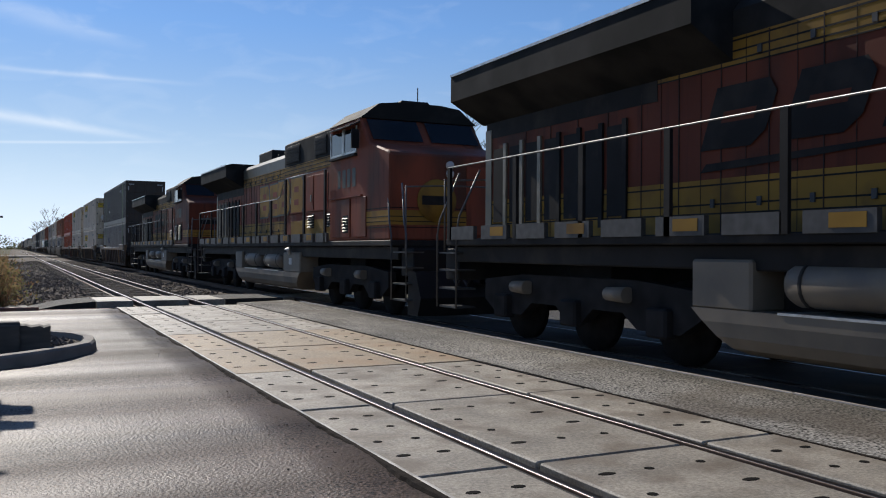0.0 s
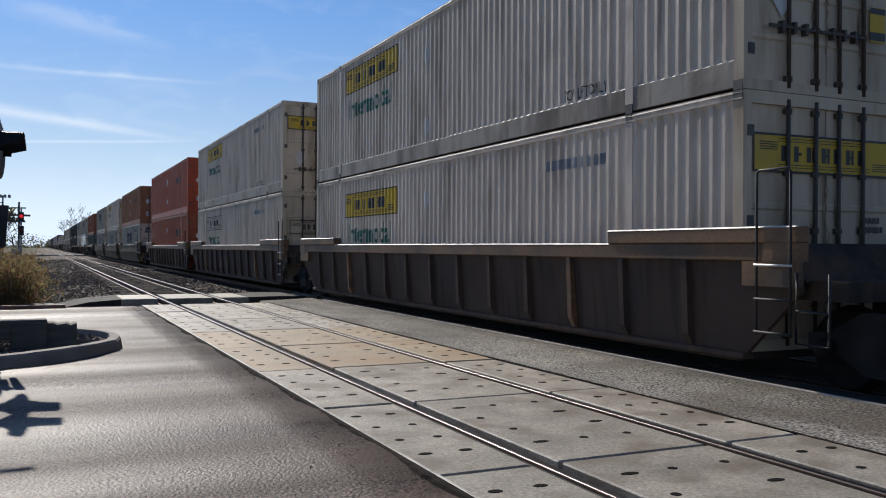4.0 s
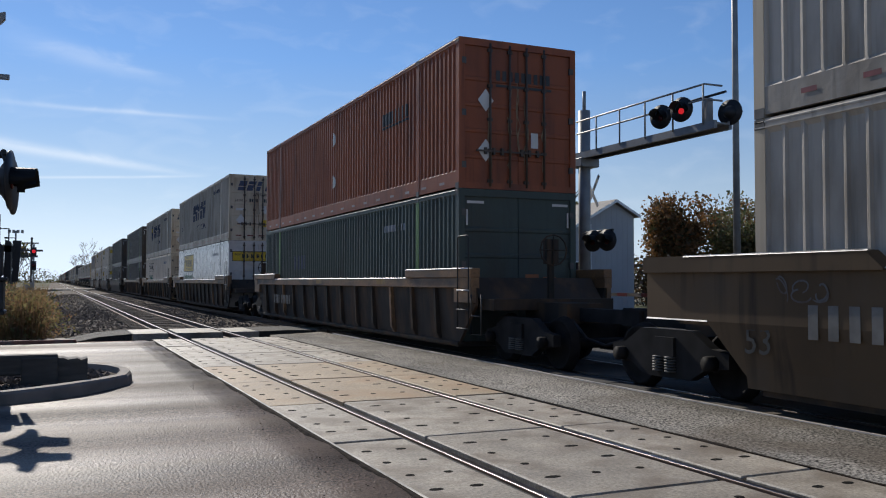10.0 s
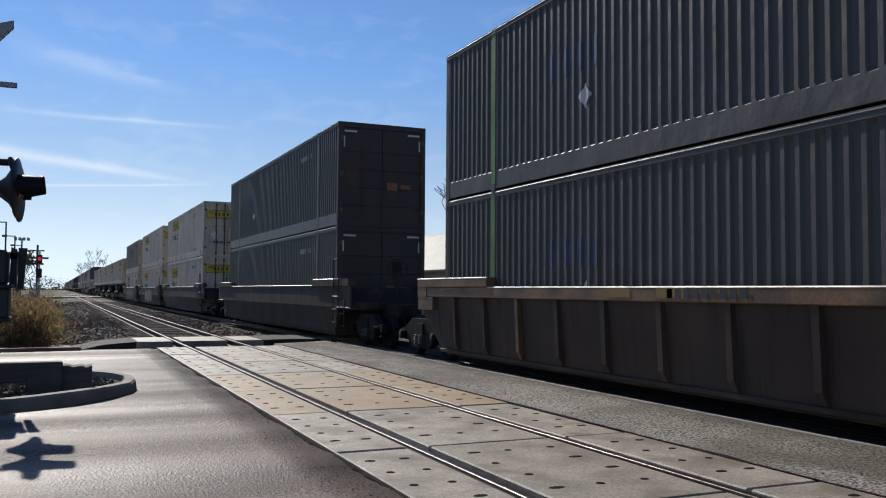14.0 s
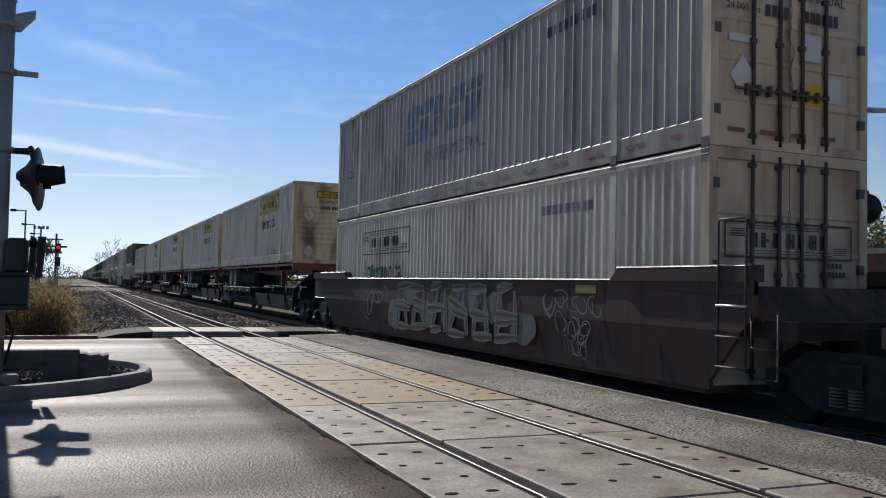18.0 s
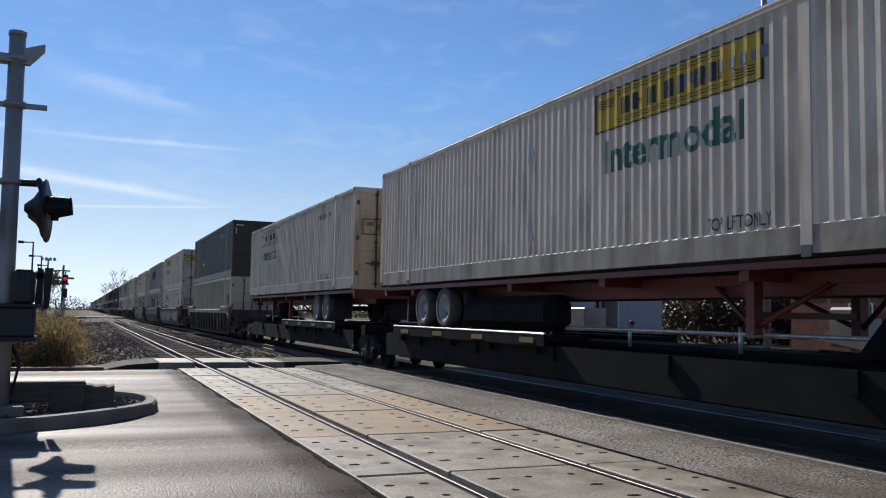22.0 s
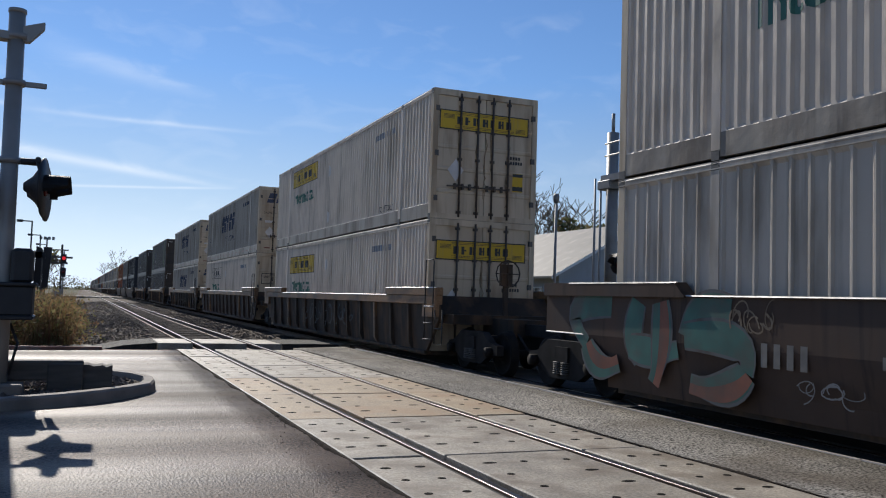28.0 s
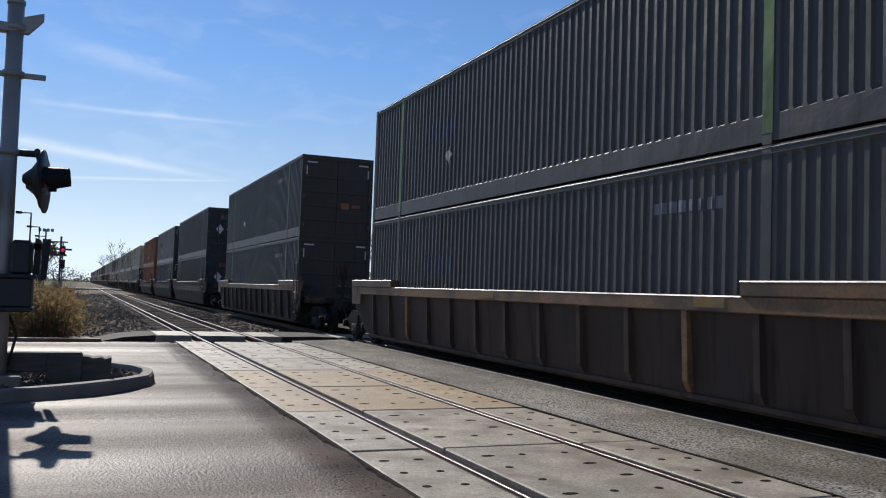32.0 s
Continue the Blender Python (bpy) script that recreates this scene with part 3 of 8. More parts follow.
M["placard_cream"] = surface("yellowed placard paint", (0.56, 0.48, 0.35), 0.6, var=0.2, scale=6, dirt=(0.2, 0.13, 0.08), dirt_amount=0.4, dirt_scale=5)
M["beige"] = paint("beige container paint", (0.50, 0.42, 0.31), 0.55, STREAK, 0.25)
M["smooth_white"] = surface("smooth white panel", (0.50, 0.475, 0.445), 0.28, var=0.06, scale=0.7, dirt=(0.36, 0.33, 0.29), dirt_amount=0.2, dirt_scale=0.8, dirt_stretch=(1, 1, 0.3), spec=0.5, rough_var=0.05)
M["silver"] = paint("silver grey container paint", (0.46, 0.41, 0.345), 0.5, (0.22, 0.18, 0.135), 0.38, random=0.12)
M["slate"] = paint("slate grey container paint", (0.088, 0.085, 0.082), 0.5, (0.08, 0.07, 0.06), 0.3, random=0.18)
M["slate_end"] = paint("grimy slate doors", (0.058, 0.047, 0.039), 0.6, (0.09, 0.055, 0.035), 0.4)
M["slate_green"] = paint("dark green grey container paint", (0.055, 0.072, 0.064), 0.5, GRIME, 0.3)
M["orange"] = paint("orange container paint", (0.28, 0.085, 0.040), 0.55, (0.13, 0.05, 0.035), 0.38, random=0.12)
M["orange_red"] = paint("red orange container paint", (0.40, 0.065, 0.028), 0.48, (0.25, 0.06, 0.04), 0.25)
M["orange_warm"] = paint("warm orange container paint", (0.36, 0.088, 0.042), 0.52, (0.20, 0.06, 0.035), 0.3)
M["brown"] = paint("rusty orange brown paint", (0.30, 0.115, 0.055), 0.58, (0.16, 0.075, 0.045), 0.38)
M["black_box"] = paint("black container paint", (0.03, 0.032, 0.04), 0.45, GRIME, 0.2)
M["grey_mid"] = paint("worn mid-grey container paint", (0.235, 0.215, 0.195), 0.5, (0.12, 0.085, 0.07), 0.35)
M["green_post"] = paint("green post paint", (0.12, 0.22, 0.07), 0.5, GRIME, 0.3)
M["yellow"] = paint("yellow sign", (0.58, 0.38, 0.03), 0.45, (0.5, 0.4, 0.25), 0.15)
M["ink"] = surface("black lettering", (0.025, 0.025, 0.025), 0.5, var=0.2, scale=5)
M["navy"] = surface("navy lettering", (0.035, 0.045, 0.085), 0.5, var=0.35, scale=3)
M["navy_faded"] = surface("faded blue lettering", (0.20, 0.22, 0.25), 0.6, var=0.3, scale=4)
M["green_ink"] = surface("dark green lettering", (0.03, 0.13, 0.09), 0.5, var=0.2, scale=5)
M["pale_mark"] = surface("pale placard", (0.58, 0.56, 0.53), 0.45, var=0.1)
M["tape"] = surface("red and white tape", (0.20, 0.045, 0.038), 0.4, var=0.3, scale=4)
M["tape_dull"] = surface("dull reflective tape", (0.30, 0.23, 0.19), 0.5, var=0.4, scale=4)
M["casting"] = surface("corner casting", (0.09, 0.085, 0.08), 0.6, 0.3, var=0.3, scale=8)
M["rod"] = surface("lock rod", (0.075, 0.058, 0.045), 0.6, 0.2, var=0.25, scale=8)
M["well_brown"] = surface("oxide brown car paint", (0.072, 0.048, 0.036), 0.7, var=0.28, scale=0.8, dirt=(0.06, 0.05, 0.045), dirt_amount=0.4, dirt_scale=1.3, dirt_stretch=(1, 1, 0.5), random=0.3, spec=0.16, streak=(0.012, 0.014, 0.015), streak_amount=0.75)
M["well_tan"] = surface("tan brown car paint", (0.10, 0.066, 0.038), 0.65, var=0.22, scale=0.7, dirt=(0.10, 0.075, 0.055), dirt_amount=0.35, dirt_scale=1.1, dirt_stretch=(1, 1, 0.5), random=0.25, spec=0.16, streak=(0.028, 0.02, 0.015), streak_amount=0.7)
M["well_dark"] = surface("blackened car steel", (0.042, 0.034, 0.028), 0.75, var=0.35, scale=1.2, dirt=(0.11, 0.065, 0.038), dirt_amount=0.5, dirt_scale=2.2, dirt_stretch=(1, 1, 0.4), random=0.3, spec=0.16, streak=(0.012, 0.018, 0.019), streak_amount=0.8)
M["chord"] = surface("ochre top chord", (0.18, 0.094, 0.04), 0.6, var=0.32, scale=1.0, stretch=(1, 0.3, 1), dirt=(0.05, 0.034, 0.024), dirt_amount=0.5, dirt_scale=1.9, dirt_stretch=(1, 0.5, 1), grain=0.25, grain_scale=25, random=0.35)
# bright edge colour that paints in the sun's glint
M["edge_glint"] = surface("bright edge glint", (0.50, 0.48, 0.45), 0.38, 0.6, var=0.35, scale=2.5)
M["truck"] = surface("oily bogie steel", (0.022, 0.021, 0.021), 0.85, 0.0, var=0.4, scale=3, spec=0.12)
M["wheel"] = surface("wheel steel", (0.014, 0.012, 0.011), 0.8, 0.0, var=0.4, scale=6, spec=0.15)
M["step_iron"] = surface("dusty spring steel", (0.075, 0.07, 0.065), 0.6, var=0.3, scale=8)
M["bare"] = surface("worn bright handrail", (0.50, 0.50, 0.48), 0.4, 0.6, var=0.25, scale=8)
M["ladder"] = surface("grimy ladder iron", (0.022, 0.02, 0.019), 0.65, 0.0, var=0.3, scale=8)
M["red_frame"] = surface("red chassis paint", (0.135, 0.02, 0.014), 0.55, var=0.3, scale=1.5, dirt=(0.07, 0.03, 0.025), dirt_amount=0.4)
M["tyre"] = surface("dusty tyre rubber", (0.075, 0.07, 0.065), 0.8, var=0.25, scale=7)
M["rim"] = surface("grey wheel rim", (0.33, 0.33, 0.335), 0.65, 0.0, var=0.15, scale=6, dirt=(0.15, 0.13, 0.11), dirt_amount=0.3)

M["white_rail"] = paint("grimy white rail paint", (0.36, 0.315, 0.255), 0.55, (0.13, 0.10, 0.075), 0.5, random=0.15)
M["silver_rail"] = paint("grimy silver rail paint", (0.31, 0.275, 0.23), 0.55, (0.12, 0.095, 0.07), 0.5, random=0.15)
RAIL_PAINT = {"white": "white_rail", "silver": "silver_rail"}
PITCH, DEEP = 0.272, 0.032
FINE = 0.2065                       # closer ribs of most boxes


def rib_lines(pitch):
    """Break points of the corrugated side: (y, how far the sheet lies behind the outer face)."""
    wide = pitch < 0.25
    pts = [(0.0, 0.0), (0.13, 0.0)]
    for a, b in ((0.13, 1.93), (2.13, LEN - 2.13), (LEN - 1.93, LEN - 0.13)):
        n = round((b - a) / pitch)
        p = (b - a) / n
        for k in range(n):
            y = a + k * p
            pts += [(y + p * 0.14, DEEP), (y + p * 0.56, DEEP), (y + p * 0.70, 0.0), (y + p * 0.995, 0.002)] if wide else [(y + p * 0.12, DEEP), (y + p * 0.80, DEEP), (y + p * 0.88, 0.0), (y + p * 0.995, 0.0035)]
        pts += [(b, 0.0)]
    pts += [(LEN, 0.0)]
    return pts


LINES, FINE_LINES = rib_lines(PITCH), rib_lines(FINE)
FLAT = [(0.0, 0.0), (LEN, 0.0)]
Z_LOW, Z_TOP = 0.33, HIGH - 0.11


def side_mesh(lines):
    bm = nb()
    prev = None
    for y, d in lines:
        x = -WID / 2 + d
        cur = [bm.verts.new(c) for c in ((-WID / 2, y, Z_LOW), (x, y, Z_LOW + 0.045), (x, y, Z_TOP - 0.05), (-WID / 2, y, Z_TOP))]
        for k in range(3 if prev else 0):
            bm.faces.new((prev[k], prev[k + 1], cur[k + 1], cur[k]))
        prev = cur
    me = bpy.data.meshes.new("side_panel")
    bm.to_mesh(me)
    bm.free()
    return me


def mesh_of(name, bm):
    me = bpy.data.meshes.new(name)
    bm.to_mesh(me)
    bm.free()
    return me


def sheet_seams():
    bm = nb()
    for k in range(1, 14):
        y = k * LEN / 14
        box(bm, -WID / 2 - 0.004, -WID / 2 + 0.01, y - 0.012, y + 0.012, Z_LOW, Z_TOP)
    return mesh_of("seam", bm)


SIDE = side_mesh(LINES)
SIDE_FINE = side_mesh(FINE_LINES)
SIDE_FLAT = side_mesh(FLAT)
SEAMS = sheet_seams()


def frame_parts():
    w = WID / 2
    lower = mesh_of("bottom_rail", boxes((-w, -w + 0.08, 0.0, LEN, 0.03, Z_LOW)))
    upper = mesh_of("top_rail", boxes((-w - 0.002, -w + 0.06, 0.0, LEN, Z_TOP, HIGH - 0.004), (-w - 0.016, -w, 0.0, LEN, Z_TOP + 0.004, Z_TOP + 0.02), (-w - 0.010, -w, 0.0, LEN, HIGH - 0.05, HIGH - 0.03)))
    bm = nb()
    bm.from_mesh(upper)
    prism(bm, [(-w - 0.012, HIGH - 0.034), (-w + 0.012, HIGH - 0.002), (-w + 0.05, HIGH - 0.002), (-w + 0.05, HIGH - 0.034)], "y", 0.0, LEN)
    bm.to_mesh(upper)
    bm.free()
    post = nb()
    box(post, -w - 0.004, -w + 0.12, -0.012, 0.14, 0.0, HIGH)
    box(post, w - 0.12, w + 0.004, -0.012, 0.14, 0.0, HIGH)
    box(post, -w + 0.12, w - 0.12, -0.012, 0.10, HIGH - 0.14, HIGH)
    box(post, -w + 0.12, w - 0.12, -0.012, 0.10, 0.0, 0.12)
    end = mesh_of("end_frame", post)
    cast = nb()
    for y in (-0.02, 1.94, LEN - 2.12, LEN - 0.16):
        for z in (-0.004, HIGH - 0.115):
            for sx in (-1, 1):
                a, b = sorted((sx * (w + 0.01), sx * (w - 0.12)))
                box(cast, a, b, y + 0.02, y + 0.16, z, z + 0.11)
    castings = mesh_of("castings", cast)
    mid = nb()
    box(mid, -w - 0.008, -w + 0.05, 1.95, 2.11, 0.12, HIGH - 0.1)
    midpost = mesh_of("lifting_post", mid)
    roof = nb()
    box(roof, -w + 0.02, w - 0.02, 0.05, LEN - 0.05, HIGH - 0.05, HIGH - 0.015)
    floor_ = nb()
    box(floor_, -w + 0.06, w - 0.06, 0.05, LEN - 0.05, 0.08, 0.2)
    return (lower, upper), end, castings, midpost, mesh_of("roof", roof), mesh_of("floor_plate", floor_)


F_RAILS, F_END, F_CAST, F_POST, F_ROOF, F_FLOOR = frame_parts()


def door_parts():
    w = WID / 2 - 0.12
    prof = [(0.08, 0.12), (0.03, 0.12)]
    for z in (0.62, 1.12, 1.62, 2.12):
        prof += [(0.03, z - 0.05), (0.014, z - 0.025), (0.014, z + 0.025), (0.03, z + 0.05)]
    prof += [(0.03, HIGH - 0.14), (0.08, HIGH - 0.14)]
    leaf_l = mesh_of("door", prism(nb(), prof, "x", -w, -0.008))
    leaf_r = mesh_of("door", prism(nb(), prof, "x", 0.008, w))
    rod = nb()
    tube(rod, [(0, -0.012, 0.05), (0, -0.012, HIGH - 0.07)], 0.025, 6)
    for z in (0.16, 0.75, 1.35, 2.0, HIGH - 0.2):
        box(rod, -0.05, 0.05, -0.02, 0.03, z - 0.03, z + 0.03)
    rod_m = mesh_of("lock_rod", rod)
    handle = nb()
    box(handle, -0.34, 0.36, -0.04, -0.015, 0.72, 0.75)
    for u in (-0.16, 0.02, 0.2):
        box(handle, u, u + 0.045, -0.045, 0.03, 0.67, 0.80)
    hand = mesh_of("door_handle", handle)
    hinge = nb()
    box(hinge, -0.04, 0.05, -0.024, 0.03, -0.06, 0.06)
    prof = [(0.08, 0.12), (0.03, 0.12)]
    for k in range(8):
        z = 0.68 + k * 0.185
        prof += [(0.03, z), (0.004, z + 0.03), (0.004, z + 0.10), (0.03, z + 0.13)]
    prof += [(0.03, HIGH - 0.14), (0.08, HIGH - 0.14)]
    nose = prism(nb(), prof, "x", -w, w)
    return leaf_l, leaf_r, rod_m, hand, mesh_of("hinge", hinge), mesh_of("nose_wall", nose)


DOOR_L, DOOR_R, ROD, HANDLE, HINGE, NOSE = door_parts()


# --- lettering and signs that follow the corrugation ---
def clip_strip(poly, y0, y1):
    for lim, keep in ((y0, 1), (y1, -1)):
        out = []
        for i in range(len(poly)):
            a, b = poly[i], poly[(i + 1) % len(poly)]
            da, db = keep * (a[0] - lim), keep * (b[0] - lim)
            if da >= 0:
                out.append(a)
            if (da > 0 > db) or (da < 0 < db):
                k = da / (da - db)
                out.append((lim, a[1] + k * (b[1] - a[1])))
        poly = out
        if len(poly) < 3:
            return []
    return poly


def draped(name, polys, lines=None, out=0.004):
    """Polygons of (y, z) laid on the side's corrugation."""
    lines = lines or LINES
    bm = nb()
    ys = [p[0] for p in lines]
    ds = [p[1] for p in lines]
    for n_, poly in enumerate(polys):
        lo, hi = min(p[0] for p in poly), max(p[0] for p in poly)
        for i in range(len(ys) - 1):
            if ys[i + 1] <= lo or ys[i] >= hi or ys[i + 1] - ys[i] < 1e-6:
                continue
            q = clip_strip(poly, ys[i], ys[i + 1])
            if len(q) < 3:
                continue
            vs = []
            for y, z in q:
                k = (y - ys[i]) / (ys[i + 1] - ys[i])
                vs.append(bm.verts.new((-WID / 2 + ds[i] + k * (ds[i + 1] - ds[i]) - out - (0.0004 * (n_ % 12) if name != "lettering" else 0.0), y, z)))
            try:
                bm.faces.new(vs)
            except ValueError:
                pass
    return mesh_of(name, bm)


GLYPHS = {}


def text_tris(text, size, heavy=0.0):
    """Triangles (u, v) of a word in Blender's own font, u to the right."""
    key = (text, size, heavy)
    if key not in GLYPHS:
        cu = bpy.data.curves.new("word", "FONT")
        cu.body, cu.size, cu.resolution_u, cu.offset = text, size, 2, heavy
        ob = bpy.data.objects.new("word", cu)
        scene.collection.objects.link(ob)
        me = bpy.data.meshes.new_from_object(ob)
        me.calc_loop_triangles()
        co = [v.co for v in me.vertices]
        GLYPHS[key] = [[(co[i].x, co[i].y) for i in t.vertices] for t in me.loop_triangles]
        bpy.data.objects.remove(ob)
        bpy.data.meshes.remove(me)
        bpy.data.curves.remove(cu)
    return GLYPHS[key]


def word_on_side(text, y_left, z, size, lines=None, wide=1.0, heavy=0.0):
    """y_left: where the word begins as read from outside (the larger y)."""
    return draped("lettering", [[(y_left - u * wide, z + v) for u, v in t] for t in text_tris(text, size, heavy)], lines, 0.006)


def quad(y, z, w, h, slant=0.0):
    """A block that starts at y as read from outside, w long towards smaller y."""
    return [(y, z), (y - w, z), (y - w - slant, z + h), (y - slant, z + h)]


def bolt_blocks(y, z, w, h):
    """Five slanted heavy blocks in a row, each cut by a notch, like an italic mark."""
    u, s = w / 5.0, h * 0.30
    out = []
    for k in range(5):
        yy = y - k * u
        wide = u * (0.82 if k != 2 else 0.45)
        cut = (0.42, 0.62, 0.5, 0.55, 0.7)[k]
        out += [quad(yy, z, wide * (0.8 if k % 2 else 1.0), h * (cut - 0.04), s * (cut - 0.04)), quad(yy - s * (cut + 0.04), z + h * (cut + 0.04), wide, h * (0.96 - cut), s * (0.96 - cut))]
    return out


def scroll_blocks(y, z, w, h):
    """A framed sign: border bars, a row of block shapes and small hatching at both ends."""
    t = 0.055 if h > 0.9 else 0.025
    out = [quad(y, z, w, t), quad(y, z + h - t, w, t), quad(y, z, t, h), quad(y - w + t, z, t, h)]
    for k in range(4):
        out += [quad(y - 0.1, z + h * 0.58 + k * h * 0.06, w * 0.12, h * 0.025), quad(y - w * 0.85, z + h * 0.16 + k * h * 0.06, w * 0.11, h * 0.025)]
    out += [quad(y - w * 0.17, z + h * 0.20, w * 0.66, h * 0.02), quad(y - w * 0.17, z + h * 0.13, w * 0.66, h * 0.02), quad(y - w * 0.17, z + h * 0.80, w * 0.62, h * 0.02), quad(y - w * 0.17, z + h * 0.87, w * 0.62, h * 0.02)]
    g = w * 0.62 / 7
    for k in range(7):
        yy, zz, gh = y - w * 0.19 - k * g - (g * 0.2 if k > 2 else 0), z + h * 0.30, h * 0.40
        out += [quad(yy, zz, g * 0.36, gh)]
        if k % 3 != 1:
            out += [quad(yy - g * 0.45, zz, g * 0.22, gh)]
        if k % 2:
            out += [quad(yy, zz + gh * 0.4, g * 0.6, gh * 0.2)]
    return out


SHEETS = {}


def sheet(key, make):
    if key not in SHEETS:
        SHEETS[key] = make()
    return SHEETS[key]


def bars(y, z, w, h, n):
    g = w / n
    return [quad(y - k * g, z, g * random.uniform(0.45, 0.75), h) for k in range(n)]


def diamond(y, z, r):
    return [(y + r * 0.78, z), (y, z + r), (y - r * 0.78, z), (y, z - r)]


def flat_end(polys, name="end_marks", y=-0.002):
    """Marks on the leading end; polygons of (x, z) as seen from ahead."""
    bm = nb()
    for p in polys:
        bm.faces.new([bm.verts.new((a, y, b)) for a, b in p])
    bmesh.ops.recalc_face_normals(bm, faces=bm.faces)
    return mesh_of(name, bm)


def xq(x, z, w, h, s=0.0):
    return [(x, z), (x + w, z), (x + w + s, z + h), (x + s, z + h)]


def end_word(text, x, z, size, y=-0.002):
    bm = nb()
    for t in text_tris(text, size):
        bm.faces.new([bm.verts.new((x + u, y, z + v)) for u, v in t])
    return mesh_of("lettering", bm)


def mirror_x(blocks, x0, y0):
    return [[(x0 + (y0 - y), z) for y, z in p][::-1] for p in blocks]


M["soot"] = surface("brown soot", (0.25, 0.185, 0.12), 0.85, var=0.4, scale=4, spec=0.1)


def soot(seed):
    """Ragged dark streaks down the door rods and seams."""
    rs = random.Random(seed)
    out = []
    for x in (-0.63, -0.2, 0.0, 0.17, 0.57):
        for _ in range(2):
            top, low = rs.uniform(1.2, 2.7), rs.uniform(0.15, 0.8)
            n = 7
            mid = [(x + rs.uniform(-0.05, 0.05), low + (top - low) * k / n, rs.uniform(0.004, 0.024) * (1.0 - 0.6 * abs(k / n - 0.5))) for k in range(n + 1)]
            out.append([(px - w, pz) for px, pz, w in mid] + [(px + w, pz) for px, pz, w in mid[::-1]])
    bm = nb()
    for i, p in enumerate(out):
        bm.faces.new([bm.verts.new((u, 0.0125 - 0.0006 * i, v)) for u, v in p])
    bmesh.ops.recalc_face_normals(bm, faces=bm.faces)
    return mesh_of("soot_stain", bm)


def side_marks(box_, style, lines):
    """Signs and lettering on the long side, by style."""
    smooth = lines is FLAT
    if style in ("yellow_sign", "yellow_low", "outline", "yellow_front", "outline_high"):
        front = style.endswith("front")
        w, h = 3.5, 0.60
        y = 6.15 if front else 13.72
        z = 2.05 if style != "yellow_low" else 1.87
        z = 1.87 if style == "outline" else z
        if smooth:
            z, h = 1.64, 0.94
        if style.startswith("yellow"):
            part("sign", sheet((len(lines), style, "bg"), lambda: draped("sign", [quad(y, z, w, h)], lines, 0.003)), M["yellow"], box_, "yellow company sign")
        part("sign_print", sheet((len(lines), style, "marks"), lambda: draped("sign_print", scroll_blocks(y, z, w, h), lines, 0.006)), M["ink"], box_, "dark shapes of a company sign")
        part("lettering", sheet((len(lines), style, "word"), lambda: word_on_side("Intermodal", y - 0.22, z - 0.61 if not smooth else z - 0.5, 0.66, lines, 1.02, 0.014)), M["green_ink"], box_, "dark green lettering")
        part("lettering", sheet((len(lines), style, "lift"), lambda: word_on_side("TOP LIFT ONLY", 3.62, 0.385, 0.23, lines, 0.66)), M["ink"], box_, "small black lettering")
        if not smooth:
            part("placard", sheet((len(lines), style, "dia"), lambda: draped("placard", [diamond(8.65 if not front else 8.2, 2.1, 0.2), diamond(8.65 if not front else 8.2, 0.66, 0.2)], lines, 0.012)), M["pale_mark"], box_, "pale diamond placard holders")
        part("number_bar", sheet((len(lines), style, "num"), lambda: draped("number_bar", bars(4.1, 2.3, 1.6, 0.15, 9), lines, 0.006)), M["navy_faded"], box_)
    elif style in ("bolt", "bolt_low", "bolt_faded", "bolt_shield"):
        y, z = 10.7, 1.43
        ink = M["navy_faded"] if style == "bolt_faded" else M["navy"]
        part("wordmark", sheet((len(lines), style, "mark"), lambda: draped("wordmark", bolt_blocks(y, z, 4.1, 0.86), lines, 0.005)), ink, box_, "dark slanted wordmark shapes")
        if style != "bolt_low":
            part("lettering", sheet((len(lines), style, "word"), lambda: word_on_side("INTERMODAL", y - 1.35, z - 0.54, 0.42, lines, 1.15)), ink, box_, "small dark capitals")
        if style == "bolt_shield":
            part("shield", sheet((len(lines), style, "shield"), lambda: draped("shield", [[(11.75 + 0.5 * math.cos(a * 0.628), 1.85 + 0.62 * math.sin(a * 0.628)) for a in range(10)]], lines, 0.004)), M["navy"], box_, "round emblem shape")
            part("shield_stripe", sheet((len(lines), style, "stripe"), lambda: draped("shield_stripe", [quad(11.95, 1.5, 0.12, 0.7, -0.2), quad(11.7, 1.5, 0.12, 0.7, -0.2)], lines, 0.008)), M["yellow"], box_)
        part("number_bar", sheet((len(lines), style, "num"), lambda: draped("number_bar", bars(4.0, 2.32, 1.5, 0.17, 9), lines, 0.006)), M["navy"], box_)
        part("lettering", sheet((len(lines), style, "53"), lambda: word_on_side("53ft", LEN - 1.0, 1.15, 0.3, lines)), M["navy"], box_)
        part("tape", sheet((len(lines), style, "tape"), lambda: draped("tape", [quad(0.75 + k * 0.5 + (0.72 if k % 2 else 0.0) * 0.35, 0.16, 0.2, 0.055) for k in range(30)], [(0, 0), (LEN, 0)], 0.004)), M["tape"], box_, "red reflective tape")
    elif style == "plain_bars":
        part("wordmark", sheet((len(lines), style, "mark"), lambda: draped("wordmark", bars(4.2, 1.82, 1.62, 0.28, 8) + [quad(4.2, 1.74, 1.62, 0.05)], lines, 0.006)), M["ink"], box_, "faded dark wordmark bars")
        part("placard", sheet((len(lines), style, "dia"), lambda: draped("placard", [diamond(8.04, 2.1, 0.2), diamond(8.04, 0.93, 0.2)], lines, 0.012)), M["pale_mark"], box_, "pale diamond placard holders")
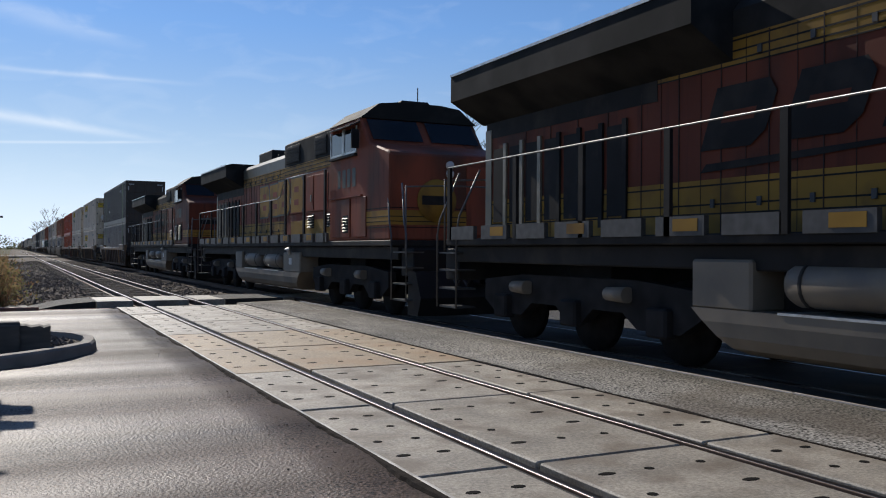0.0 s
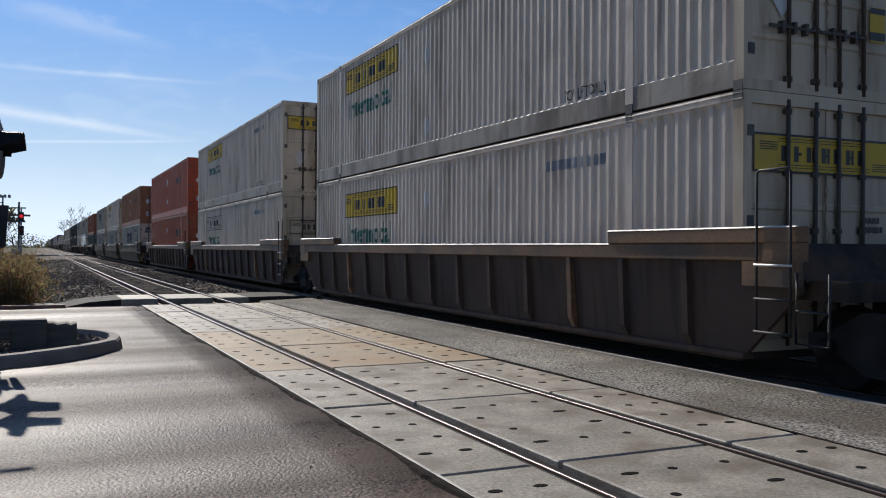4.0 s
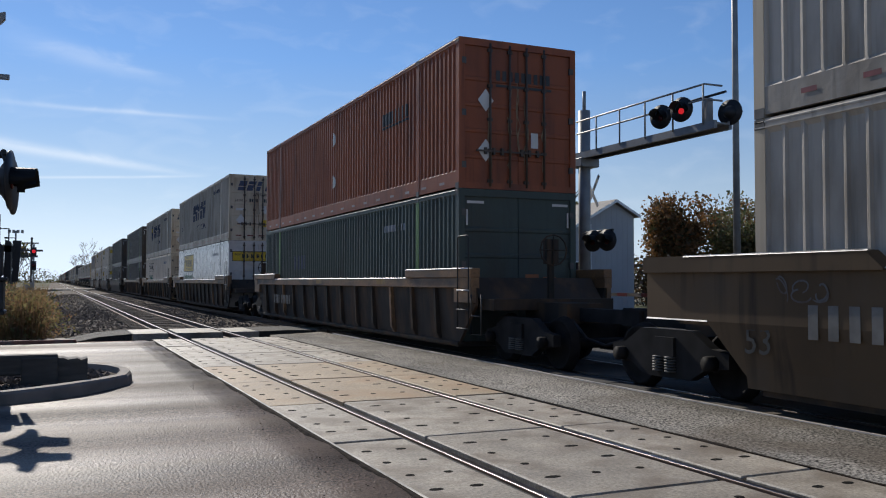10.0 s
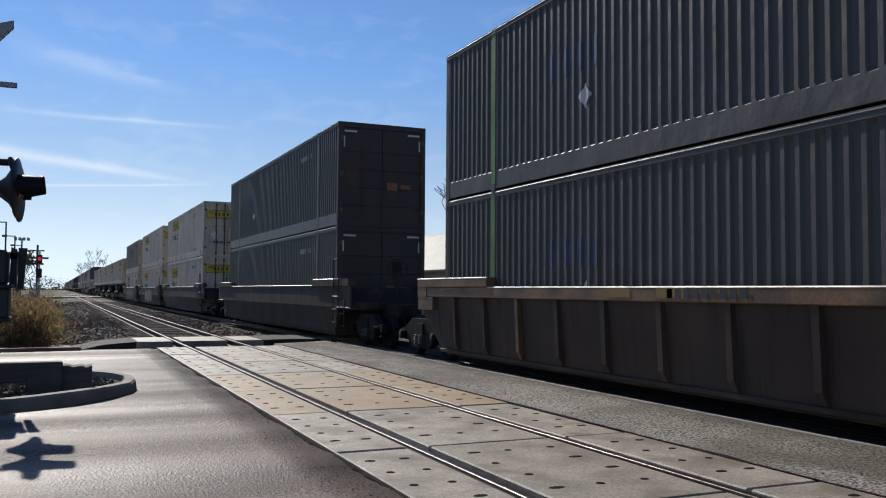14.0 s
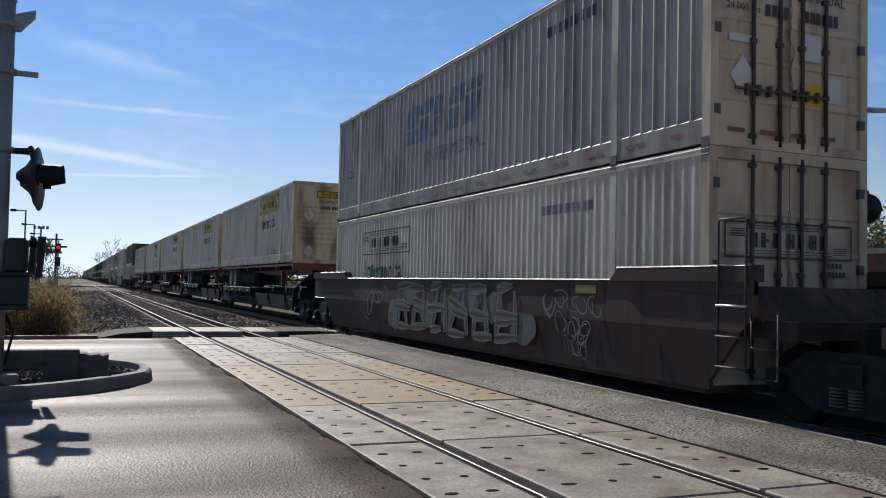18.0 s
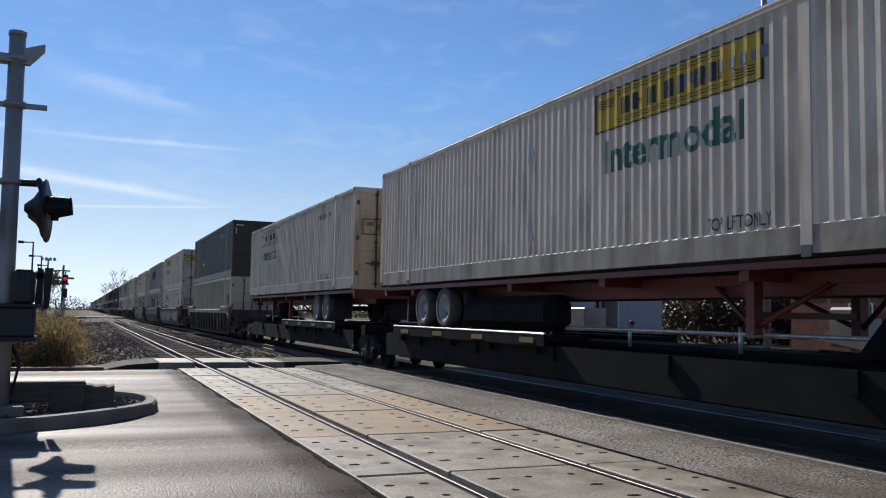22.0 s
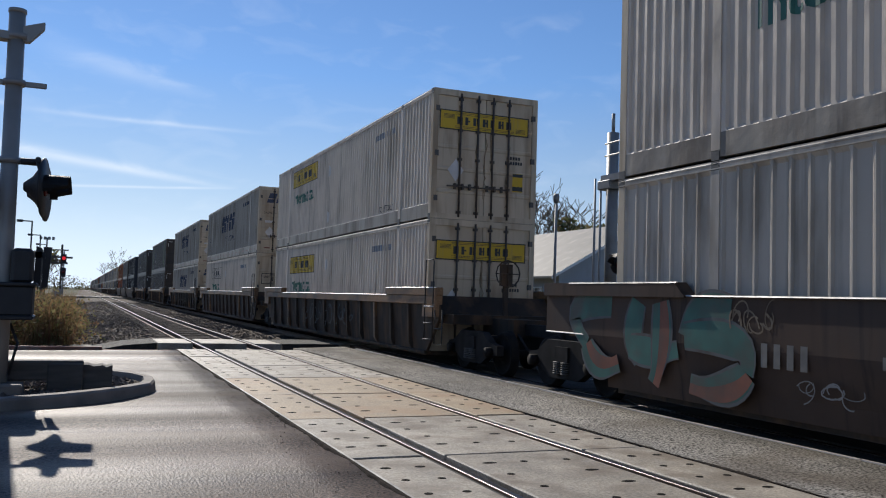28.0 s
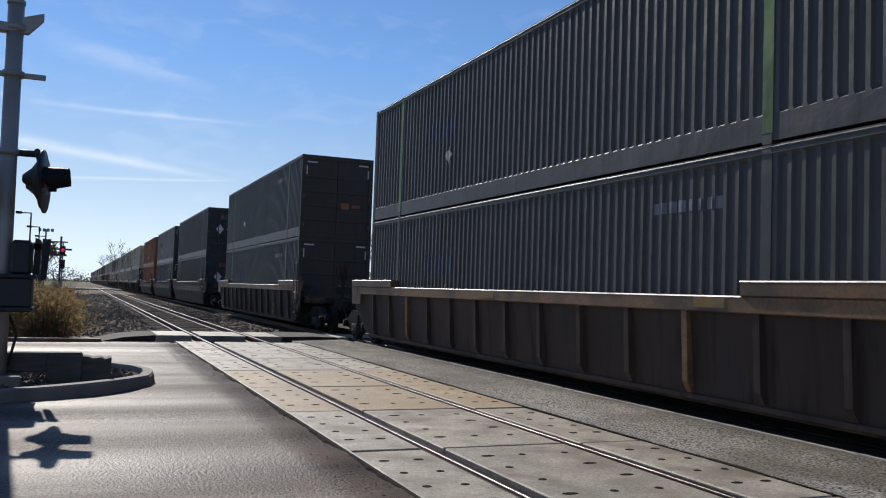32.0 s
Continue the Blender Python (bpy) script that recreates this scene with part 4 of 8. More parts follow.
        part("tape", sheet((len(lines), style, "tape"), lambda: draped("tape", [quad(0.9 + k * 0.92, 0.12, 0.24, 0.05) for k in range(17)], [(0, 0), (LEN, 0)], 0.004)), M["tape_dull"], box_, "pale reflective tape")
    elif style == "slate_marks":
        part("placard", sheet((len(lines), style, "dia"), lambda: draped("placard", [diamond(11.2, 1.1, 0.2)], lines, 0.012)), M["pale_mark"], box_, "pale diamond placard holder")
        part("number_bar", sheet((len(lines), style, "num"), lambda: draped("number_bar", bars(4.1, 2.25, 1.4, 0.15, 8), lines, 0.006)), M["navy_faded"], box_)
        part("wordmark", sheet((len(lines), style, "mark"), lambda: draped("wordmark", bars(12.2, 1.5, 1.5, 0.42, 4), lines, 0.006)), M["navy"], box_, "faded dark wordmark bars")


def end_marks(box_, style):
    if style == "yellow_end":
        part("sign", sheet("ye_bg", lambda: flat_end([xq(-1.14, 2.0, 2.22, 0.44)], y=0.0095)), M["yellow"], box_, "yellow company sign")
        part("sign_print", sheet("ye_mk", lambda: flat_end(mirror_x(scroll_blocks(0.0, 2.0, 2.22, 0.44), -1.14, 0.0), y=0.0065)), M["ink"], box_)
        part("number_bar", sheet("ye_nb", lambda: flat_end([xq(0.55 + k * 0.07, 1.45, 0.05, 0.07) for k in range(5)] + [xq(0.5 + k * 0.065, 1.34, 0.045, 0.07) for k in range(7)], y=0.0095)), M["ink"], box_)
        part("notice", sheet("ye_no", lambda: flat_end([xq(0.70, 0.72, 0.26, 0.42)], y=0.0095)), M["yellow"], box_, "yellow notice plate")
        part("notice", sheet("ye_nt", lambda: flat_end([xq(0.70, 0.74, 0.26, 0.10), xq(0.70, 1.06, 0.26, 0.07)], y=0.0065)), M["ink"], box_, "dark print on the notice")
        part("placard", sheet("ye_di", lambda: flat_end([diamond(-0.72, 1.1, 0.25)[::-1]], y=0.0095)), M["pale_mark"], box_)
    elif style == "outline_end":
        part("sign_print", sheet("oe_mk", lambda: flat_end(mirror_x(scroll_blocks(0.0, 1.55, 2.1, 0.46), -1.05, 0.0), y=0.0095)), M["ink"], box_)
        part("number_bar", sheet("ye_nb", lambda: flat_end([xq(0.55, 1.45, 0.5, 0.07)])), M["ink"], box_)
    elif style == "bolt_end":
        part("wordmark", sheet("be_mk", lambda: flat_end(mirror_x(bolt_blocks(0.0, 2.2, 2.0, 0.42), -0.95, 0.0), y=0.0095)), M["navy"], box_, "dark slanted wordmark shapes")
        part("lettering", sheet("be_w", lambda: end_word("INTERMODAL", -0.15, 1.98, 0.17, 0.0065)), M["ink"], box_)
        part("lettering", sheet("be_lb", lambda: end_word("24,000 lbs", -1.05, 1.72, 0.13, 0.0065)), M["ink"], box_)
        part("number_bar", sheet("be_nb", lambda: flat_end([xq(-0.42 + k * 0.1, 1.7, 0.07, 0.15) for k in range(4)] + [xq(0.22 + k * 0.1, 1.7, 0.07, 0.15) for k in range(6)], y=0.0095)), M["ink"], box_)
        part("notice", sheet("be_no", lambda: flat_end([xq(-1.0, 1.32, 0.36, 0.1), xq(0.2, 1.2, 0.3, 0.34), xq(0.62, 0.7, 0.22, 0.32)], y=0.0095)), M["pale_mark"], box_)
        part("notice", sheet("be_ny", lambda: flat_end([xq(0.18, 0.62, 0.34, 0.3)], y=0.0095)), M["yellow"], box_, "yellow notice plate")
        part("placard", sheet("be_di", lambda: flat_end([diamond(-0.78, 0.9, 0.26)[::-1]], y=0.0095)), M["pale_mark"], box_)
        part("tape", sheet("be_tp", lambda: flat_end([xq(-1.0 + k * 0.5, 0.2, 0.25, 0.05) for k in range(4)], y=0.0095)), M["tape"], box_)
    elif style == "bars_end":
        part("wordmark", sheet("se_mk", lambda: flat_end([xq(-0.5 + k * 0.14, 2.12, 0.09, 0.2) for k in range(9)] + [xq(-0.5, 2.0, 1.25, 0.05)], y=0.0095)), M["ink"], box_, "dark wordmark bars")
        part("placard", sheet("se_di", lambda: flat_end([diamond(-0.72, 1.72, 0.22)[::-1], diamond(-0.72, 0.75, 0.22)[::-1], xq(0.28, 0.85, 0.16, 0.3)], y=0.0095)), M["pale_mark"], box_)
    elif style == "nose_end":
        part("sign", sheet("no_bg", lambda: flat_end([xq(-0.46, 2.34, 0.92, 0.24)], y=-0.003)), M["yellow"], box_, "small yellow company sign")
        part("sign_print", sheet("no_mk", lambda: flat_end(mirror_x(scroll_blocks(0.0, 2.34, 0.92, 0.24), -0.46, 0.0), y=-0.006)), M["ink"], box_)
        part("lettering", sheet("no_w", lambda: end_word("Intermodal", -0.38, 2.16, 0.17, -0.003)), M["ink"], box_)
        part("number_bar", sheet("no_nb", lambda: flat_end([xq(-0.3 + k * 0.085, 1.93, 0.055, 0.12) for k in range(4)] + [xq(0.1 + k * 0.085, 1.93, 0.055, 0.12) for k in range(6)], y=-0.003)), M["ink"], box_)
        part("placard", sheet("no_di", lambda: flat_end([diamond(-0.72, 1.72, 0.27)[::-1], diamond(-0.72, 0.42, 0.25)[::-1]], y=-0.008)), M["placard_cream"], box_, "yellowed diamond placard holders")
        part("placard_edge", sheet("no_de", lambda: flat_end([diamond(-0.72, 1.72, 0.30)[::-1], diamond(-0.72, 0.42, 0.28)[::-1]], y=-0.004)), M["soot"], box_, "grimy rim round the placard holders")
        part("gear_box", sheet("no_gb", lambda: mesh_of("gear_box", boxes((0.80, 0.98, -0.05, 0.02, 0.26, 0.58), bevel=0.01))), M["grey_mid"], box_, "small grey box")
    elif style == "slate_end":
        part("tape", sheet("sl_tp", lambda: flat_end([xq(-1.12, 2.62, 0.36, 0.05), xq(0.76, 2.62, 0.36, 0.05), xq(-1.14, 2.2, 0.04, 0.3), xq(1.1, 2.2, 0.04, 0.3)], y=0.008)), M["pale_mark"], box_)
        part("notice", sheet("sl_no", lambda: flat_end([xq(0.15, 1.05, 0.3, 0.22), xq(0.55, 1.1, 0.3, 0.12)], y=0.0095)), M["brown"], box_)
    elif style == "dots_end":
        part("placard", sheet("do_di", lambda: flat_end([diamond(-0.55, 1.6, 0.3)[::-1], diamond(0.1, 1.6, 0.3)[::-1]], y=0.0095)), M["pale_mark"], box_)
        part("wordmark", sheet("do_mk", lambda: flat_end([xq(-0.5 + k * 0.22, 2.2, 0.15, 0.26) for k in range(4)], y=0.0095)), M["orange"], box_)


# style: side paint, end paint, kind of end, marks on side, marks on end, post paint, label
STYLES = {
    "yw": ("white", "white_end", "doors", "yellow_sign", "yellow_end", None, "off-white corrugated container with yellow company sign, weathered"),
    "yl": ("white", "white_end", "doors", "yellow_low", "yellow_end", None, "off-white corrugated container with low yellow sign, weathered"),
    "yf": ("white", "cream_end", "nose", "yellow_front", "nose_end", None, "off-white container with yellow sign and stained ribbed nose"),
    "yd": ("white", "white_end", "doors", "outline_high", "outline_end", None, "off-white container on a red chassis, doors leading"),
    "ol": ("white", "white_end", "doors", "outline", "outline_end", None, "off-white corrugated container with outlined dark sign"),
    "sm": ("smooth_white", "smooth_white", "doors", "yellow_low", "yellow_end", None, "smooth white plate container with large yellow sign"),
    "sw": ("silver", "white_end", "doors", "bolt", "bolt_end", None, "light grey corrugated container with dark slanted wordmark"),
    "sl": ("silver", "white_end", "doors", "bolt_low", "bolt_end", None, "light grey container with large low slanted wordmark"),
    "sf": ("silver", "white_end", "doors", "bolt_faded", "bolt_end", None, "light grey container with faded slanted wordmark"),
    "sh": ("silver", "white_end", "doors", "bolt_shield", "bolt_end", None, "light grey container with round emblem and wordmark"),
    "sg": ("slate", "slate_end", "plain", "slate_marks", "slate_end", "green_post", "dark slate container with green lifting posts"),
    "sd": ("slate", "slate_end", "plain", "slate_marks", "slate_end", None, "dark slate grey corrugated container with grimy doors"),
    "lg": ("grey_mid", "slate_end", "plain", "slate_marks", "slate_end", "green_post", "mid-grey corrugated container with green lifting posts"),
    "gr": ("slate_green", "slate_green", "plain", "slate_marks", "slate_end", "green_post", "dark green-grey corrugated container"),
    "or": ("orange_red", "orange_red", "doors", "plain_bars", "bars_end", None, "bright red-orange corrugated container with dark wordmark"),
    "ob": ("orange", "orange", "doors", "plain_bars", "bars_end", None, "orange corrugated container with pale diamond placards"),
    "oc": ("orange_warm", "orange_warm", "doors", "plain_bars", "bars_end", None, "warm orange corrugated container with a few dented ribs"),
    "br": ("brown", "brown", "doors", "plain_bars", "bars_end", None, "rusty brown-orange corrugated container"),
    "be": ("beige", "beige", "doors", None, None, None, "plain beige corrugated container with worn paint"),
    "bk": ("black_box", "black_box", "doors", None, "dots_end", None, "black corrugated container with pale diamonds on its doors"),
}


def container(code, s, z, group="containers on the train", near=True):
    side, end, ends, marks, emarks, post, label = STYLES[code]
    c = on_train("container", s, z, label, "container", group)
    smooth = code == "sm"
    lines = FLAT if smooth else (LINES if side in ("silver", "beige") else FINE_LINES)
    panel = SIDE_FLAT if smooth else (SIDE if lines is LINES else SIDE_FINE)
    part("side_panel", panel, M[side], c)
    far = part("side_panel", panel, M[side], c)
    far.rotation_euler.z = math.pi
    far.location.y = LEN
    for me in F_RAILS:
        for turn in (0, 1):
            r = part("top_rail" if me is F_RAILS[1] else "bottom_rail", me, M[side if me is F_RAILS[1] else RAIL_PAINT.get(side, side)], c)
            if turn:
                r.rotation_euler.z, r.location.y = math.pi, LEN
    part("roof", F_ROOF, M[side], c)
    part("floor_plate", F_FLOOR, M["casting"], c)
    part("end_frame", F_END, M[end], c)
    back = part("end_frame", F_END, M[end], c)
    back.rotation_euler.z, back.location.y = math.pi, LEN
    wall = part("nose_wall", NOSE, M[end], c)
    wall.rotation_euler.z, wall.location.y = math.pi, LEN
    tagged(part("corner_casting", F_CAST, M["casting"], c, "dark corner castings"), kind="stuff")
    for y in (0.0, LEN - 4.06):
        p = part("lifting_post", F_POST, M[post or side], c)
        p.location.y = y
    if smooth:
        part("seam", SEAMS, M["smooth_white"], c)
    if ends == "nose":
        part("nose_wall", NOSE, M[end], c)
    else:
        for me in (DOOR_L, DOOR_R):
            d = part("door", me, M[end], c)
            if near:
                if ends == "doors":
                    for x in ((-0.63, -0.2) if me is DOOR_L else (0.17, 0.57)):
                        r = part("lock_rod", ROD, M["rod"], d)
                        r.location.x = x
                    h = part("door_handle", HANDLE, M["rod"], d)
                    h.location.x = -0.6 if me is DOOR_L else 0.19
                for z_ in (0.45, 1.45, 2.45):
                    h = part("hinge", HINGE, M["casting"], d)
                    h.location = (-1.2 if me is DOOR_L else 1.19, 0, z_)
    if near and ends == "doors" and end in ("white_end", "beige", "orange", "brown"):
        part("soot_stain", sheet(("soot", len(code + marks) % 3 if marks else 0), lambda: soot(len(code) + len(SHEETS))), M["soot"], c, "sooty streaks along the door rods")
    if near:
        if marks:
            side_marks(c, marks, lines)
        if emarks:
            end_marks(c, emarks)
    return c


# --- bogies ---
def bogie_meshes():
    fr = nb()
    for a, b in ((-1.06, -0.92),):
        prism(fr, [(-1.15, 0.40), (-1.15, 0.58), (-0.85, 0.62), (-0.5, 0.82), (0.5, 0.82), (0.85, 0.62), (1.15, 0.58), (1.15, 0.40), (0.75, 0.36), (0.45, 0.2), (-0.45, 0.2), (-0.75, 0.36)], "x", a, b)
    sidef = mesh_of("side_frame", fr)
    bo = boxes((-1.1, 1.1, -0.2, 0.2, 0.45, 0.72), (-0.3, 0.3, -0.3, 0.3, 0.72, 0.85))
    bolster = mesh_of("bolster", bo)
    ws = nb()
    for x in (-0.75, 0.75):
        sgn = 1 if x > 0 else -1
        wheel_disc(ws, x, 0, 0, 0.46, 0.13, 22, "x", [(sgn * 0.075, 0.0), (sgn * 0.075, 0.12), (sgn * 0.03, 0.16), (sgn * 0.03, 0.33), (sgn * 0.065, 0.37), (sgn * 0.065, 0.41), (-sgn * 0.05, 0.42), (-sgn * 0.05, 0.45), (-sgn * 0.075, 0.45), (-sgn * 0.075, 0.0)])
    wheel_disc(ws, 0, 0, 0, 0.085, 2.1, 10)
    wheels = mesh_of("wheelset", ws)
    sp = nb()
    for sx in (-1.075, 1.075):
        for dy in (-0.12, 0.12):
            for k in range(6):
                wheel_disc(sp, sx, dy, 0.29 + k * 0.035, 0.085, 0.018, 10, "z")
    springs = mesh_of("springs", sp)
    cap = nb()
    wheel_disc(cap, 0, 0, 0, 0.095, 0.12, 12)
    return sidef, bolster, wheels, springs, mesh_of("bearing_cap", cap)


B_SIDE, B_BOLSTER, B_WHEELS, B_SPRINGS, B_CAP = bogie_meshes()
WHEELS = []


def bogie(car, y, turn=False):
    t = part("bogie", B_BOLSTER, M["truck"], car, "dark cast-steel bogie")
    t.location.y = y
    part("side_frame", B_SIDE, M["truck"], t)
    part("side_frame", B_SIDE, M["truck"], t).rotation_euler.z = math.pi
    tagged(part("spring", B_SPRINGS, M["step_iron"], t), kind="stuff")
    for dy in (-0.89, 0.89):
        w = part("wheelset", B_WHEELS, M["wheel"], t)
        w.location = (0, dy, 0.42)
        if turn:
            WHEELS.append((w, dy, 0.42, 0.42, car.matrix_world.translation.y + y))
        c = part("bearing_cap", B_CAP, M["wheel"], t)
        c.location = (-1.12, dy, 0.45)
    return t


# --- well cars ---
def ribbed_meshes():
    pl = nb()
    prism(pl, [(-0.9, 1.32), (-0.9, 1.0), (-0.1, 0.30), (LEN + 0.1, 0.30), (LEN + 0.9, 1.0), (LEN + 0.9, 1.32)], "x", -1.42, -1.36)
    for v in pl.verts:
        v.co.x += 0.09 * (1.32 - v.co.z)
    plate = mesh_of("side_plate", pl)
    ch = nb()
    box(ch, -1.49, -1.32, -0.5, LEN + 0.5, 1.31, 1.50, bevel=0.012)
    chord = mesh_of("top_chord", ch)
    pf = nb()
    box(pf, -1.51, -1.32, -0.95, 2.2, 1.50, 1.67, bevel=0.012)
    box(pf, -1.50, -1.34, -0.95, -0.5, 1.31, 1.50)
    prism(pf, [(-1.49, 1.31), (-1.49, 1.05), (-1.40, 1.05), (-1.40, 1.31)], "y", -0.94, -0.2)
    plat = mesh_of("end_sill", pf)
    rb = nb()
    prism(rb, [(-1.48, 1.31), (-1.44, 0.45), (-1.37, 0.32), (-1.33, 0.32), (-1.40, 1.31)], "y", -0.05, 0.05)
    rib = mesh_of("rib", rb)
    fl = boxes((-1.37, -1.2, -0.1, LEN + 0.1, 0.24, 0.31), bevel=0.01)
    flange = mesh_of("bottom_flange", fl)
    return plate, chord, plat, rib, flange


R_PLATE, R_CHORD, R_SILL, R_RIB, R_FLANGE = ribbed_meshes()


def smooth_meshes():
    prof = [(-1.36, 1.54), (-1.46, 1.54), (-1.46, 0.98), (-1.37, 0.50), (-1.345, 0.27), (-1.29, 0.27), (-1.30, 0.50), (-1.38, 0.98)]
    pl = nb()
    prism(pl, prof, "y", -0.1, LEN + 0.1)
    plate = mesh_of("side_plate", pl)
    en = nb()
    prism(en, [(-1.7, 1.54), (-1.7, 0.98), (-0.62, 0.98), (-0.1, 0.38), (-0.1, 0.98), (-0.1, 1.54)], "x", -1.46, -1.40)
    for v in en.verts:
        v.co.x += 0.19 * max(0.0, 0.98 - v.co.z)
    ends = mesh_of("end_plate", en)
    en = nb()
    prism(en, [(-0.95, 1.54), (-0.95, 1.16), (-0.74, 0.98), (-0.1, 0.38), (-0.1, 0.98), (-0.1, 1.54)], "x", -1.46, -1.40)
    for v in en.verts:
        v.co.x += 0.19 * max(0.0, 0.98 - v.co.z)
    inner = mesh_of("end_plate", en)
    pf = nb()
    prism(pf, [(-0.95, 1.54), (-0.95, 1.73), (1.55, 1.73), (1.75, 1.56), (1.75, 1.54)], "x", -1.52, -1.32)
    prism(pf, [(-0.95, 1.40), (-0.95, 1.54), (0.9, 1.54), (0.8, 1.46), (-0.3, 1.40)], "x", -1.50, -1.40)
    short = mesh_of("end_sill", pf)
    pf = nb()
    prism(pf, [(-1.7, 1.54), (-1.7, 1.73), (1.55, 1.73), (1.75, 1.56), (1.75, 1.54)], "x", -1.52, -1.32)
    plat = (short, mesh_of("end_sill", pf))
    cap = boxes((-1.49, -1.32, 1.75, LEN - 1.75, 1.535, 1.565), bevel=0.008)
    return plate, (inner, ends), plat, mesh_of("top_cap", cap)


S_PLATE, S_ENDS, S_SILL, S_CAP = smooth_meshes()


def lip_mesh(x, y0, y1, z):
    """A narrow rounded strip added along an outer top edge, coloured as sun glint."""
    bm = nb()
    prism(bm, [(x - 0.004, z - 0.012), (x + 0.002, z), (x + 0.012, z + 0.006), (x + 0.03, z + 0.006), (x + 0.03, z - 0.012)], "y", y0, y1)
    return mesh_of("worn_lip", bm)


R_LIPS = (lip_mesh(-1.49, 2.2, LEN - 2.2, 1.50), lip_mesh(-1.51, -0.95, 2.2, 1.67))
S_LIPS = (lip_mesh(-1.49, 1.75, LEN - 1.75, 1.565), lip_mesh(-1.52, -0.95, 1.6, 1.73), lip_mesh(-1.47, -1.7, -0.6, 0.985))


def common_meshes():
    fl = boxes((-1.28, 1.28, 0.05, LEN - 0.05, 0.2, 0.29))
    floor_ = mesh_of("well_floor", fl)
    pf = nb()
    box(pf, -1.25, 1.25, -1.35, -0.35, 0.92, 1.12)
    ds = nb()
    box(ds, -0.36, 0.36, -2.3, -0.9, 0.72, 1.06)
    eb = nb()
    prism(eb, [(-0.9, 1.1), (-0.35, 1.1), (-0.35, 1.5), (-0.55, 1.5)], "x", -1.3, 1.3)
    platform = (mesh_of("end_platform", pf), mesh_of("draft_sill", ds), mesh_of("end_sill", eb))
    ld = nb()
    tube(ld, [(-1.53, -0.9, 0.55), (-1.53, -0.9, 1.5), (-1.53, -0.9, 2.22), (-1.53, -0.87, 2.25), (-1.53, -0.48, 2.25), (-1.53, -0.45, 2.22), (-1.53, -0.45, 1.5), (-1.53, -0.45, 0.55)], 0.014, 6)
    rg = nb()
    tube(rg, [(-1.54, -0.92, 0.0), (-1.54, -0.43, 0.0)], 0.015, 6)
    rung = mesh_of("rung", rg)
    ladder = mesh_of("ladder", ld)
    st = nb()
    tube(st, [(-1.5, -1.35, 1.2), (-1.5, -1.35, 0.5), (-1.5, -0.95, 0.5), (-1.5, -0.95, 1.2)], 0.016, 6)
    tube(st, [(-1.5, -1.35, 0.82), (-1.5, -0.95, 0.82)], 0.016, 6)
    stirrup = mesh_of("step_iron", st)
    bw = nb()
    ring = [(0.28 * math.cos(a * 0.5236), -1.28, 2.0 + 0.28 * math.sin(a * 0.5236)) for a in range(13)]
    tube(bw, ring, 0.016, 6, False)
    for a in range(4):
        tube(bw, [(0, -1.28, 2.0), (0.28 * math.cos(a * 1.5708), -1.28, 2.0 + 0.28 * math.sin(a * 1.5708))], 0.012, 5)
    box(bw, -0.12, 0.12, -1.26, -1.12, 1.75, 2.2)
    box(bw, -0.05, 0.05, -1.22, -1.14, 1.0, 1.8)
    brake = mesh_of("hand_brake", bw)
    cp = nb()
    box(cp, -0.11, 0.11, -3.6, -2.2, 0.76, 0.98)
    box(cp, -0.17, 0.17, -3.85, -3.55, 0.72, 1.02, bevel=0.03)
    coupler = mesh_of("coupler", cp)
    hs = nb()
    tube(hs, [(-0.25, -2.3, 0.78), (-0.3, -2.8, 0.5), (-0.28, -3.3, 0.42), (-0.2, -3.75, 0.55)], 0.025, 6)
    hose = mesh_of("air_hose", hs)
    return floor_, platform, ladder, rung, stirrup, brake, coupler, hose


W_FLOOR, W_PLATFORM, W_LADDER, W_RUNG, W_STEP, W_BRAKE, W_COUPLER, W_HOSE = common_meshes()


def both_sides(name, me, material, car, label=""):
    a = part(name, me, material, car, label)
    b = part(name, me, material, car, label)
    b.rotation_euler.z, b.location.y = math.pi, LEN
    return a, b


